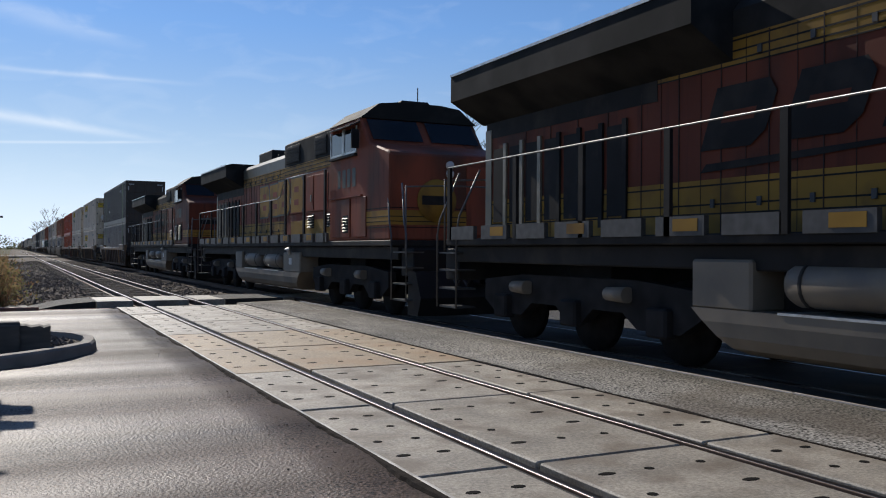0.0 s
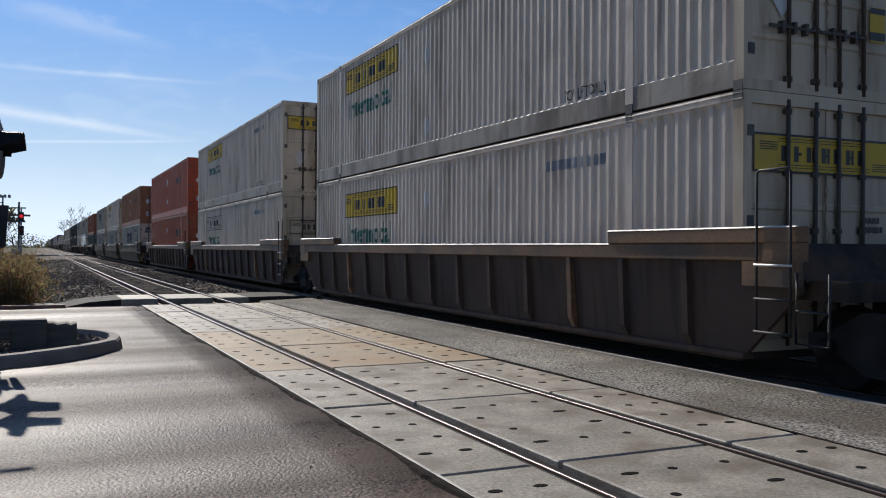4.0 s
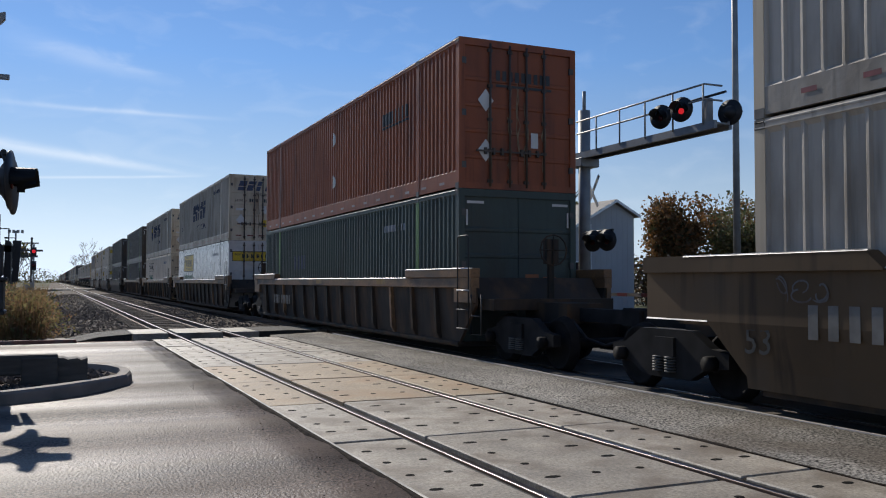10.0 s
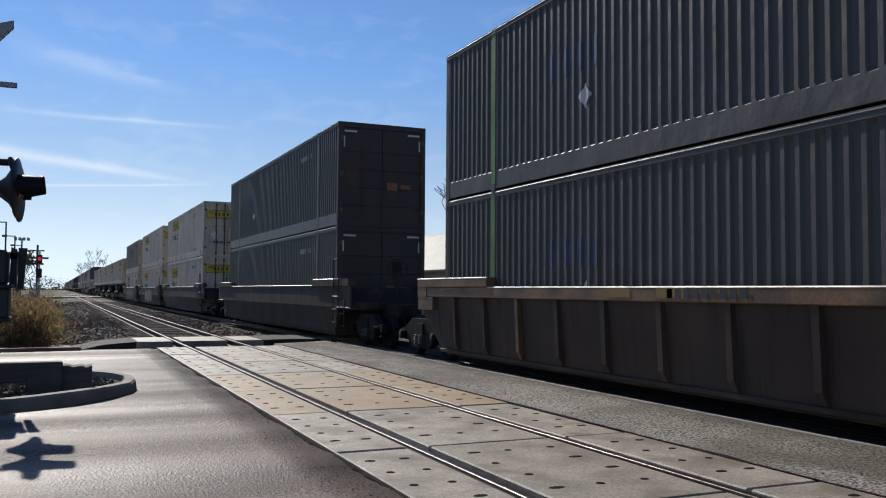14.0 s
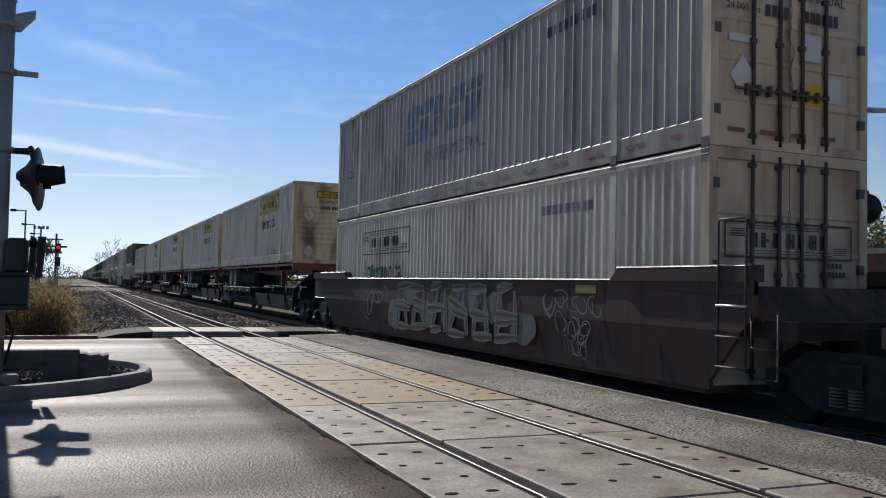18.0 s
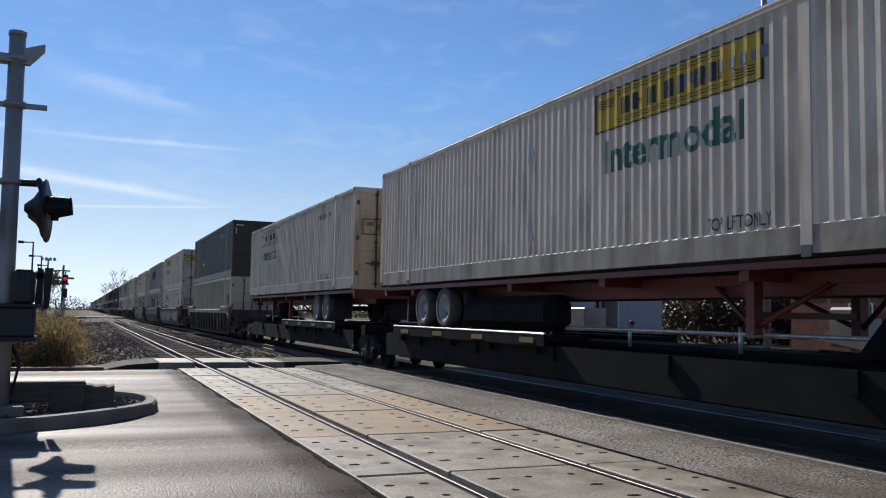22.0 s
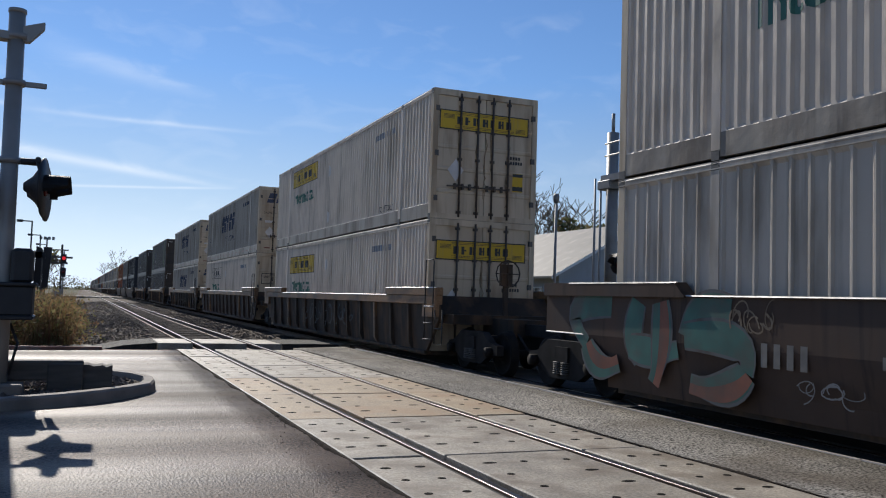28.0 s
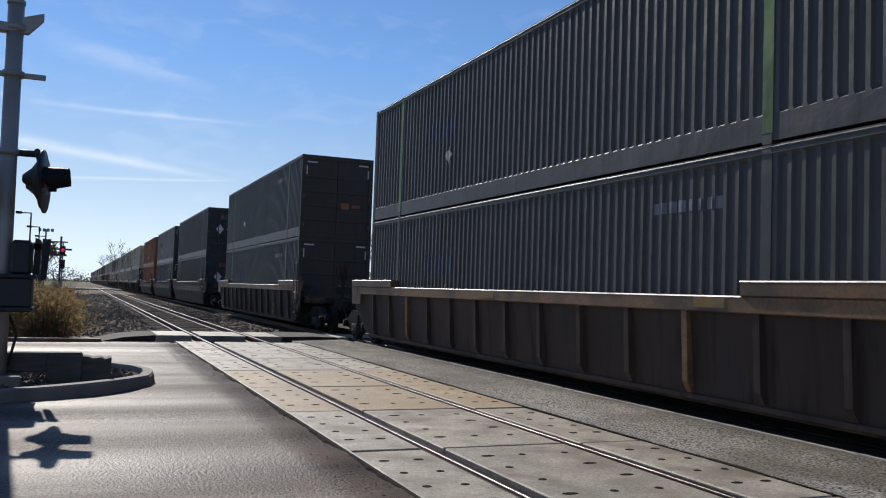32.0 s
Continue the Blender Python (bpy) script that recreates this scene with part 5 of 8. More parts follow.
def well_car(kind, s, paintkey, outer_front, outer_rear, marks=(), near=True, label=None):
    """One unit; s: front of its container. outer ends have a coupler."""
    ribbed = kind == "ribbed"
    labels = {True: "ribbed steel well car with ochre top chord, grimy", False: "smooth-sided brown steel well car, weathered"}
    c = on_train("well_car", s, 0, label or labels[ribbed], "rail car", "well cars of the train")
    pm = M[paintkey]
    if ribbed:
        both_sides("side_plate", R_PLATE, pm, c)
        both_sides("top_chord", R_CHORD, M["chord"], c, "ochre top chord")
        both_sides("bottom_flange", R_FLANGE, pm, c)
        for rot in (0, 1):
            for y in (0.0, LEN):
                e = part("end_sill", R_SILL, M["chord"], c)
                e.rotation_euler.z = math.pi if (y > 0) else 0
                e.location.y = y
                if rot:
                    e.scale.x = -1
        n = 13 if near else 0
        for k in range(n):
            y = 0.75 + k * (LEN - 1.5) / 12
            r = part("rib", R_RIB, M["chord"] if k in (2, 10) else pm, c)
            r.location.y = y
    else:
        both_sides("side_plate", S_PLATE, pm, c)
        both_sides("top_cap", S_CAP, pm, c)
        for nm in ("end_plate", "end_sill"):
            for rot in (0, 1):
                for y, outer in ((0.0, outer_front), (LEN, outer_rear)):
                    e = part(nm, (S_SILL if nm == "end_sill" else S_ENDS)[1 if outer else 0], pm, c)
                    e.rotation_euler.z, e.location.y = (math.pi if y > 0 else 0), y
                    if rot:
                        e.scale.x = -1
    if near:
        # added strips draw the sun glint along the car's top edges
        for k, me in enumerate(R_LIPS if ribbed else S_LIPS):
            if k < 2 or outer_front:
                part("worn_lip", me, M["edge_glint"], c, "bright strip painted as sun glint on the top edge")
            if k == 1 or (k == 2 and outer_rear):
                e = part("worn_lip", me, M["edge_glint"], c, "bright strip painted as sun glint on the top edge")
                e.location.y, e.scale.y = LEN, -1
    part("well_floor", W_FLOOR, M["well_dark"], c)
    for y, outer in ((0.0, outer_front), (LEN, outer_rear)):
        items = [part(nm, me, M["well_dark"], c) for nm, me in zip(("end_platform", "draft_sill", "end_sill"), W_PLATFORM)]
        if near:
            lad = part("ladder", W_LADDER, M["ladder"], c)
            for z in (0.58, 0.92, 1.27):
                # upper rungs get the glint colour for their sunlit tops
                part("rung", W_RUNG, M["ladder"] if z < 1.0 else M["edge_glint"], lad).location.z = z
            items += [lad, part("step_iron", W_STEP, M["ladder"], c)]
            if outer and y == 0.0:
                items.append(part("hand_brake", W_BRAKE, M["well_dark"], c))
        if outer:
            items += [part("coupler", W_COUPLER, M["truck"], c), part("air_hose", W_HOSE, M["rubber"], c)]
        for o in items:
            if y:
                o.rotation_euler.z, o.location.y = math.pi, LEN
        if y == 0.0 or outer:
            bogie(c, -1.85 if y == 0.0 else LEN + 1.85, near)
    for me, mt, lb in marks:
        part("marking", me, mt, c, lb)
    return c


def car_marks(polys, x=-1.464):
    """Marks on a car's side; polygons of (y, z)."""
    bm = nb()
    for i, p in enumerate(polys):
        bm.faces.new([bm.verts.new((x - 0.0004 * (i % 24), a, b)) for a, b in p])
    return mesh_of("marking", bm)


def car_word(text, y, z, size, x=-1.464):
    return car_marks([[(y - u, z + v) for u, v in t] for t in text_tris(text, size)], x)



# --- spine cars with containers on road chassis ---
M["spine_black"] = surface("black oily car steel", (0.011, 0.0105, 0.0105), 0.85, var=0.4, scale=1.5, dirt=(0.016, 0.012, 0.01), dirt_amount=0.3, spec=0.12)
M["stencil"] = surface("worn pale stencil", (0.135, 0.127, 0.115), 0.6, var=0.3, scale=5)
M["ochre_patch"] = surface("ochre patch", (0.24, 0.135, 0.03), 0.6, var=0.25, scale=3, dirt=(0.12, 0.09, 0.06), dirt_amount=0.35, dirt_scale=3)


def spine_meshes():
    sill = nb()
    box(sill, -0.45, 0.45, -0.6, 17.0, 0.30, 1.0)
    for y in (1.5, 4.5, 7.5, 10.5, 13.5):
        box(sill, -1.2, 1.2, y, y + 0.12, 0.7, 0.95)
    box(sill, -0.55, 0.55, -0.6, 17.0, 0.98, 1.05)
    for sx in (-1.15, 1.07):
        box(sill, sx, sx + 0.08, 0.3, 16.0, 0.42, 0.95)
    sp = mesh_of("spine", sill)
    dk = nb()
    for sx in (-1, 1):
        a, b = sorted((sx * 1.3, sx * 0.45))
        box(dk, a, b, 0.0, 7.4, 1.02, 1.12)
        a, b = sorted((sx * 1.32, sx * 1.26))
        box(dk, a, b, 0.0, 7.4, 0.94, 1.15)
        for y in (0.4, 2.2, 4.0, 5.8, 7.0):
            a, b = sorted((sx * 1.25, sx * 0.3))
            box(dk, a, b, y, y + 0.14, 0.8, 1.02)
    deck = mesh_of("wheel_deck", dk)
    kp = nb()
    prism(kp, [(-0.9, 1.05), (-0.15, 1.78), (0.15, 1.78), (0.9, 1.05)], "y", -0.09, 0.09)
    box(kp, -0.45, 0.45, -0.35, 0.35, 1.76, 1.84)
    tube(kp, [(-0.7, 0.0, 1.05), (-0.1, 1.3, 1.05)], 0.05, 6)
    stand = mesh_of("hitch_stand", kp)
    pipe = nb()
    tube(pipe, [(-0.62, 0.2, 1.25), (-0.62, 9.5, 1.25)], 0.028, 6)
    for y in (1.0, 3.4, 5.8, 8.2):
        tube(pipe, [(-0.62, y, 1.0), (-0.62, y, 1.34)], 0.03, 6)
    pp = mesh_of("air_pipe", pipe)
    ends = boxes((-1.2, 1.2, -0.95, -0.6, 0.85, 1.1), (-0.4, 0.4, -2.2, -0.6, 0.7, 1.02))
    return sp, deck, stand, pp, mesh_of("end_platform", ends)


P_SPINE, P_DECK, P_STAND, P_PIPE, P_END = spine_meshes()


def spine_car(s, outer_front, outer_rear, wheels_rear):
    c = on_train("spine_car", s, 0, "dark low spine car with wheel decks, grimy steel", "rail car", "spine cars of the train")
    part("spine", P_SPINE, M["spine_black"], c)
    d = part("wheel_deck", P_DECK, M["spine_black"], c)
    d.location.y = 7.6 if wheels_rear else 1.66
    # this added strip paints the sunlit line on the deck edge
    part("deck_lip", boxes((-1.325, -1.27, 0.0, 7.4, 1.13, 1.16), bevel=0.006), M["edge_glint"], d, "bright strip painted as sun glint on the deck lip")
    for y in (0.35, 2.35, 4.35, 6.35):
        part("reflector", boxes((-1.328, -1.32, y, y + 0.5, 0.985, 1.075)), M["ochre_patch"], d, "dull orange reflector")
    st = part("hitch_stand", P_STAND, M["spine_black"], c)
    st.location.y = 1.7 if wheels_rear else LEN - 1.7
    p = part("air_pipe", P_PIPE, M["bare"], c, "bright air pipe")
    p.location.y = 0.4 if wheels_rear else 6.0
    e = part("end_platform", P_END, M["spine_black"], c)
    bogie(c, -0.65 if not outer_front else -1.0, True)
    if outer_rear:
        bogie(c, LEN + 1.0, True)
        q = part("coupler", W_COUPLER, M["truck"], c)
        q.rotation_euler.z, q.location.y = math.pi, LEN - 1.0
    if outer_front:
        q = part("coupler", W_COUPLER, M["truck"], c)
        q.location.y = 1.0
        part("step_iron", W_STEP, M["ladder"], c).location.y = 0.2
    return c


def chassis_meshes():
    fr = nb()
    for x in (-0.48, 0.48):
        box(fr, x - 0.07, x + 0.07, 0.0, 16.1, 1.86, 2.0)
        box(fr, x - 0.02, x + 0.02, 0.3, 15.8, 1.72, 1.86)
    for y in (0.0, 3.0, 6.0, 9.0, 12.0, 14.0, 15.9):
        box(fr, -1.2, 1.2, y, y + 0.16, 1.88, 2.06)
    box(fr, -1.26, 1.26, -0.06, 0.1, 1.86, 2.1)
    box(fr, -1.26, -1.2, 0.1, 16.0, 2.0, 2.08)
    box(fr, 1.2, 1.26, 0.1, 16.0, 2.0, 2.08)
    frame_ = mesh_of("chassis_frame", fr)
    lg = nb()
    for x in (-0.85, 0.85):
        box(lg, x - 0.07, x + 0.07, -0.07, 0.07, 1.25, 1.9)
        tube(lg, [(x, 0.05, 1.35), (x * 0.6, 1.1, 1.88)], 0.035, 6)
        tube(lg, [(x, -0.05, 1.35), (x * 0.6, -0.9, 1.88)], 0.035, 6)
    box(lg, -0.85, 0.85, -0.04, 0.04, 1.45, 1.53)
    legs = mesh_of("landing_leg", lg)
    ty = nb()
    wheel_disc(ty, 0, 0, 0, 0.43, 0.27, 26, "x", [(-0.10, 0.27), (-0.135, 0.31), (-0.135, 0.40), (-0.10, 0.43), (0.10, 0.43), (0.135, 0.40), (0.135, 0.31), (0.10, 0.27)])
    tyre = mesh_of("tyre", ty)
    ri = nb()
    wheel_disc(ri, 0, 0, 0, 0.27, 0.2, 26, "x", [(-0.12, 0.285), (-0.11, 0.25), (-0.02, 0.235), (0.015, 0.19), (-0.01, 0.12), (-0.06, 0.09), (-0.07, 0.0)])
    for k in range(8):
        a = k * math.pi / 4
        box(ri, -0.012, 0.006, 0.155 * math.cos(a) - 0.016, 0.155 * math.cos(a) + 0.016, 0.155 * math.sin(a) - 0.016, 0.155 * math.sin(a) + 0.016)
    rim = mesh_of("rim", ri)
    ax = nb()
    tube(ax, [(-1.0, 0, 0), (1.0, 0, 0)], 0.075, 8)
    axle = mesh_of("axle", ax)
    fl = boxes((-1.2, -0.62, 0.0, 0.02, 1.25, 1.85), (0.62, 1.2, 0.0, 0.02, 1.25, 1.85))
    return frame_, legs, tyre, rim, axle, mesh_of("mud_flap", fl)


C_FRAME, C_LEGS, C_TYRE, C_RIM, C_AXLE, C_FLAP = chassis_meshes()


# solid black disc that paints the shade inside a rim opening
C_HOLE = mesh_of("hand_hole", wheel_disc(nb(), 0, 0, 0, 0.036, 0.03, 10))


def road_chassis(s, wheels_rear):
    c = on_train("trailer_chassis", s, 0, "red steel container chassis with dusty tandem wheels", "trailer", "road chassis on the train")
    part("chassis_frame", C_FRAME, M["red_frame"], c)
    lg = part("landing_leg", C_LEGS, M["red_frame"], c)
    lg.location.y = 3.3 if wheels_rear else LEN - 3.3
    ub = part("under_box", boxes((-1.05, -0.5, 0.0, 3.6 if wheels_rear else 1.0, 1.17, 1.80), bevel=0.16), M["spine_black"], c, "black box under the chassis")
    ub.location.y = 7.95 if wheels_rear else 10.6
    if not wheels_rear:
        part("cross_post", boxes((-0.95, -0.83, 9.45, 9.6, 1.17, 1.95)), M["red_frame"], c)
        part("cross_post", boxes((0.83, 0.95, 9.45, 9.6, 1.17, 1.95)), M["red_frame"], c)
    for y in ((12.1, 13.33) if wheels_rear else (3.12, 4.30)):
        a = part("axle", C_AXLE, M["well_dark"], c)
        a.location = (0, y, 1.58)
        for x, flip in ((-1.1, 0), (-0.78, 0), (0.78, 1), (1.1, 1)):
            t = part("tyre", C_TYRE, M["tyre"], a)
            t.location.x = x
            r = part("rim", C_RIM, M["rim"], a)
            r.location.x = x
            r.rotation_euler.z = math.pi if flip else 0
            if x == -1.1:
                for k in range(5):
                    h = part("hand_hole", C_HOLE, M["black"], a)
                    h.location = (x - 0.004, 0.145 * math.cos(k * 1.2566 + 0.3), 0.145 * math.sin(k * 1.2566 + 0.3))
    f = part("mud_flap", C_FLAP, M["rubber"], c)
    f.location.y = 14.3 if wheels_rear else 2.3
    return c


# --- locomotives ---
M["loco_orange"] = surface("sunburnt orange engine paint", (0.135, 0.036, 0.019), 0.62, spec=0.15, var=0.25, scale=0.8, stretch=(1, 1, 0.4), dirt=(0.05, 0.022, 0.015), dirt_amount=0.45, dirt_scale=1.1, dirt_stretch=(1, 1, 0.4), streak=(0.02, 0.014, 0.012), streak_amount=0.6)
M["loco_pink"] = surface("faded orange engine paint", (0.225, 0.060, 0.032), 0.62, spec=0.15, streak=(0.03, 0.02, 0.015), streak_amount=0.6, var=0.25, scale=0.8, stretch=(1, 1, 0.4), dirt=(0.085, 0.045, 0.03), dirt_amount=0.45, dirt_scale=1.1, dirt_stretch=(1, 1, 0.4))
M["loco_yellow"] = surface("dull yellow engine stripe", (0.30, 0.165, 0.03), 0.62, spec=0.15, var=0.25, scale=1.0, dirt=(0.10, 0.06, 0.03), dirt_amount=0.4, dirt_scale=1.5)
M["loco_black"] = surface("black engine paint", (0.014, 0.013, 0.013), 0.7, var=0.3, scale=1.5, spec=0.2, dirt=(0.06, 0.05, 0.04), dirt_amount=0.3)
M["loco_sage"] = surface("faded grey green roof paint", (0.10, 0.095, 0.072), 0.5, var=0.2, scale=1.2, dirt=(0.07, 0.065, 0.05), dirt_amount=0.4)
M["loco_edge"] = surface("dark green outline paint", (0.045, 0.042, 0.025), 0.55, var=0.3, scale=3)
M["step"] = surface("worn step tread", (0.062, 0.06, 0.058), 0.6, 0.2, var=0.3, scale=8)
M["rail_worn"] = surface("worn grey rail", (0.10, 0.095, 0.09), 0.45, 0.4, var=0.3, scale=8)
M["loco_grey"] = surface("dusty grey tank paint", (0.175, 0.142, 0.104), 0.6, var=0.2, scale=1.2, dirt=(0.10, 0.085, 0.07), dirt_amount=0.4, dirt_scale=1.3)
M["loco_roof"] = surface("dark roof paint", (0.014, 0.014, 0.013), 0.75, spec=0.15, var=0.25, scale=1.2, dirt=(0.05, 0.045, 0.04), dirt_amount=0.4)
M["glass"] = surface("dark cab glass", (0.012, 0.014, 0.018), 0.06, var=0.1, spec=0.7, rough_var=0.02)
M["loco_seam"] = surface("dark door joint", (0.03, 0.014, 0.01), 0.8, var=0.3, scale=4)
M["rail_steel"] = surface("dull steel handrail", (0.24, 0.235, 0.225), 0.42, 0.6, var=0.3, scale=5)
M["louvre"] = surface("bright louvre", (0.22, 0.195, 0.15), 0.5, 0.3, var=0.2, scale=6)


def loco_bogie(car, y):
    fr = nb()
    for sx in (-1, 1):
        a, b = sorted((sx * 1.18, sx * 1.0))
        prism(fr, [(-2.55, 0.62), (-2.55, 0.95), (-1.4, 1.05), (1.4, 1.05), (2.55, 0.95), (2.55, 0.62), (2.2, 0.42), (1.4, 0.42), (1.1, 0.62), (0.45, 0.62), (0.2, 0.42), (-0.2, 0.42), (-0.45, 0.62), (-1.1, 0.62), (-1.4, 0.42), (-2.2, 0.42)], "x", a, b)
    box(fr, -0.9, 0.9, -0.5, 0.5, 0.7, 1.2)
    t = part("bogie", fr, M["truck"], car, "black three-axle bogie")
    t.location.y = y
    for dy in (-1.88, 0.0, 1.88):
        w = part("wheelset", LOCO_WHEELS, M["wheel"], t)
        w.location = (0, dy, 0.53)
        WHEELS.append((w, dy, 0.53, 0.53, car.matrix_world.translation.y + y))
        c = part("axle_box", LOCO_BOX, M["truck"], t)
        c.location = (-1.2, dy, 0.53)
    for dy in (-1.3, 1.1):
        cyl = nb()
        tube(cyl, [(-1.25, dy, 0.86), (-1.25, dy + 0.42, 0.86)], [0.11, 0.09], 10)
        part("brake_cylinder", cyl, M["loco_grey"], t, "pale grey brake cylinder")
    return t


_w = nb()
for _x in (-0.75, 0.75):
    wheel_disc(_w, _x, 0, 0, 0.53, 0.13, 24)
wheel_disc(_w, 0, 0, 0, 0.1, 1.9, 10)
LOCO_WHEELS = mesh_of("wheelset", _w)
LOCO_BOX = mesh_of("axle_box", boxes((-0.1, 0.1, -0.19, 0.19, -0.17, 0.2), bevel=0.03))


def block_shape(y, z, w, h, slant, grow=0.0):
    """A heavy block with clipped corners, leaning by slant."""
    c = 0.16
    pts = [(0, 0), (w - c, 0), (w, c), (w, h - c), (w - c, h), (0, h)]
    cy, cz = w / 2, h / 2
    return [(y - (cy + (u - cy) * (1 + grow / cy)) - slant * v / h, z + cz + (v - cz) * (1 + grow / cz)) for u, v in pts]


def locomotive(s, old, label):
    """s: front platform. Nose first, towards smaller y."""
    g = on_train("locomotive", s, 0, label, "locomotive", "diesel locomotives of the train")
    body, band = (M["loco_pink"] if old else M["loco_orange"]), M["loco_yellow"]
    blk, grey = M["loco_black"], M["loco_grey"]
    # underframe and walkway
    part("frame", boxes((-1.36, 1.36, 0.9, 20.7, 1.22, 1.50), bevel=0.02), blk, g)
    part("pilot_beam", boxes((-1.3, 1.3, 0.3, 0.9, 0.9, 1.45), bevel=0.02), blk, g)
    part("pilot_beam", boxes((-1.3, 1.3, 20.7, 21.2, 0.9, 1.45), bevel=0.02), blk, g)
    part("walkway", boxes((-1.50, 1.50, 0.9, 20.8, 1.50, 1.62), bevel=0.015), blk, g)
    for k in range(15):
        y = 4.9 + k * 1.06
        p = part("edge_plate", boxes((-1.53, -1.46, y, y + 0.8, 1.60, 1.82)), M["step"], g, "pale worn edge plate")
        if k % 2:
            part("reflector", boxes((-1.536, -1.53, y + 0.1, y + 0.5, 1.65, 1.79)), band, p, "yellow reflector")
    # fuel tank, air tanks in its recess
    tk = nb()
    prism(tk, [(-1.43, 0.80), (-1.43, 0.66), (-1.40, 0.50), (-1.32, 0.38), (-1.15, 0.31), (1.15, 0.31), (1.43, 0.62), (1.43, 0.80)], "y", 7.35, 14.75)
    for v in tk.verts:
        v.co.y += (1.0 if v.co.y < 10 else -1.0) * 1.25 * max(0.0, 0.80 - v.co.z)
    part("fuel_tank", tk, grey, g, "dusty grey fuel tank")
    part("tank_back", boxes((-0.95, 0.95, 7.5, 14.6, 0.8, 1.25)), blk, g)
    for y0, y1 in ((7.35, 8.92), (13.86, 14.75)):
        tb = boxes((-1.43, -0.9, y0, y1, 0.79, 1.34), bevel=0.03)
        part("tank_box", tb, grey, g, "pale grey tank end box")
    for y0, y1 in ((9.38, 11.12), (11.8, 13.5)):
        cy = nb()
        tube(cy, [(-1.22, y0, 1.10), (-1.22, y0 + 0.05, 1.10), (-1.22, y0 + 0.14, 1.10), (-1.22, y1 - 0.14, 1.10), (-1.22, y1 - 0.05, 1.10), (-1.22, y1, 1.10)], [0.09, 0.19, 0.235, 0.235, 0.19, 0.09], 18)
        a = part("air_tank", cy, grey, g, "pale grey air reservoir")
        for y in (y0 + 0.25, y1 - 0.28):
            st = nb()
            wheel_disc(st, -1.22, y, 1.10, 0.243, 0.04, 18, "y")
            part("strap", st, M["loco_roof"], a)
        part("tank_ledge", boxes((-1.44, -0.95, y0, y1, 0.79, 0.815)), M["bare"], g, "bright tank ledge")
    fc = nb()
    tube(fc, [(-1.46, 8.2, 1.27), (-1.48, 8.2, 1.38), (-1.52, 8.2, 1.46)], [0.04, 0.06, 0.085], 10)
    part("filler_cap", fc, M["bare"], g, "pale filler cap")
    part("notice", boxes((-1.436, -1.43, 8.1, 8.35, 1.0, 1.18)), M["pale_mark"], g)
    loco_bogie(g, 4.4)
    loco_bogie(g, 17.4)
    # long hood
    h0, h1, hw = 10.3, 20.5, 0.86
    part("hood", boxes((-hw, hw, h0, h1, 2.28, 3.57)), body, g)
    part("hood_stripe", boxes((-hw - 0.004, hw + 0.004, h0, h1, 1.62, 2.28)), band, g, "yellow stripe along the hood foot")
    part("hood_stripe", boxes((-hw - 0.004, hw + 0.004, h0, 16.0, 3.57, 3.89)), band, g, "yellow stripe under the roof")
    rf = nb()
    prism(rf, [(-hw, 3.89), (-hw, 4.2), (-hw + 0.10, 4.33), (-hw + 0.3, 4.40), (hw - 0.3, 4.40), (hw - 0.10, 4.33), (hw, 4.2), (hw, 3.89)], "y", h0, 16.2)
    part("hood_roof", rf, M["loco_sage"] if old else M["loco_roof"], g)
    ex = part("exhaust_box", boxes((-0.55, 0.55, 13.4, 15.1, 4.38, 4.74 if old else 4.47), bevel=0.03), blk, g)
    for z in (1.86, 1.97, 2.20, 3.62, 3.72, 3.84):
        part("pinstripe", boxes((-hw - 0.008, -hw, h0, 16.0 if z > 3 else h1, z, z + 0.02)), blk, g)
    part("hood_seam", boxes((-hw - 0.010, -hw, h0, 16.0, 3.56, 3.575)), blk, g)
    for k in range(13):
        y = h0 + 0.25 + k * 0.72
        d_ = part("door_seam", boxes((-hw - 0.010, -hw, y, y + 0.014, 1.64, 3.5 if y > 16 else 3.88)), M["loco_seam"], g)
        if y < 16:
            part("latch", boxes((-hw - 0.03, -hw - 0.012, y + 0.1, y + 0.16, 1.94, 2.04)), M["step"], d_)
            part("latch", boxes((-hw - 0.03, -hw - 0.012, y + 0.1, y + 0.16, 3.64, 3.73)), M["step"], d_)
            part("rib", boxes((-hw - 0.007, -hw, y + 0.34, y + 0.347, 1.64, 3.88)), M["loco_seam"], d_)
    # large wordmark shapes on the hood
    if old:
        for k, (y, w) in enumerate(((13.6, 1.12), (12.36, 1.3), (10.88, 1.2), (9.5, 1.15))):
            xx = -hw - 0.024 if y > 10.4 and k < 2 else (-hw - 0.024 if y - w > h0 else -1.034)
            a = part("wordmark_shape", car_marks([block_shape(y, 2.47, w, 0.98, 0.0, 0.05)], xx), M["loco_edge"], g, "dark outline of a large block shape")
            part("wordmark_fill", car_marks([block_shape(y, 2.47, w, 0.98, 0.0)], xx - 0.004), band, a, "faded yellow block shape")
            for z in (2.68, 3.05):
                part("slot", car_marks([quad(y - w * (0.28 if k % 2 else 0.34), z, w * 0.36, 0.16)], xx - 0.008), body, a)
    else:
        for k in range(4):
            y = 15.2 - k * 1.22
            a = part("wordmark_shape", car_marks([block_shape(y, 2.62, 0.95, 0.72, 0.28)], -hw - 0.024), blk, g, "dark slanted wordmark shape")
            part("slot", car_marks([quad(y - 0.34, 2.92, 0.5, 0.13, 0.05)], -hw - 0.028), body, a)
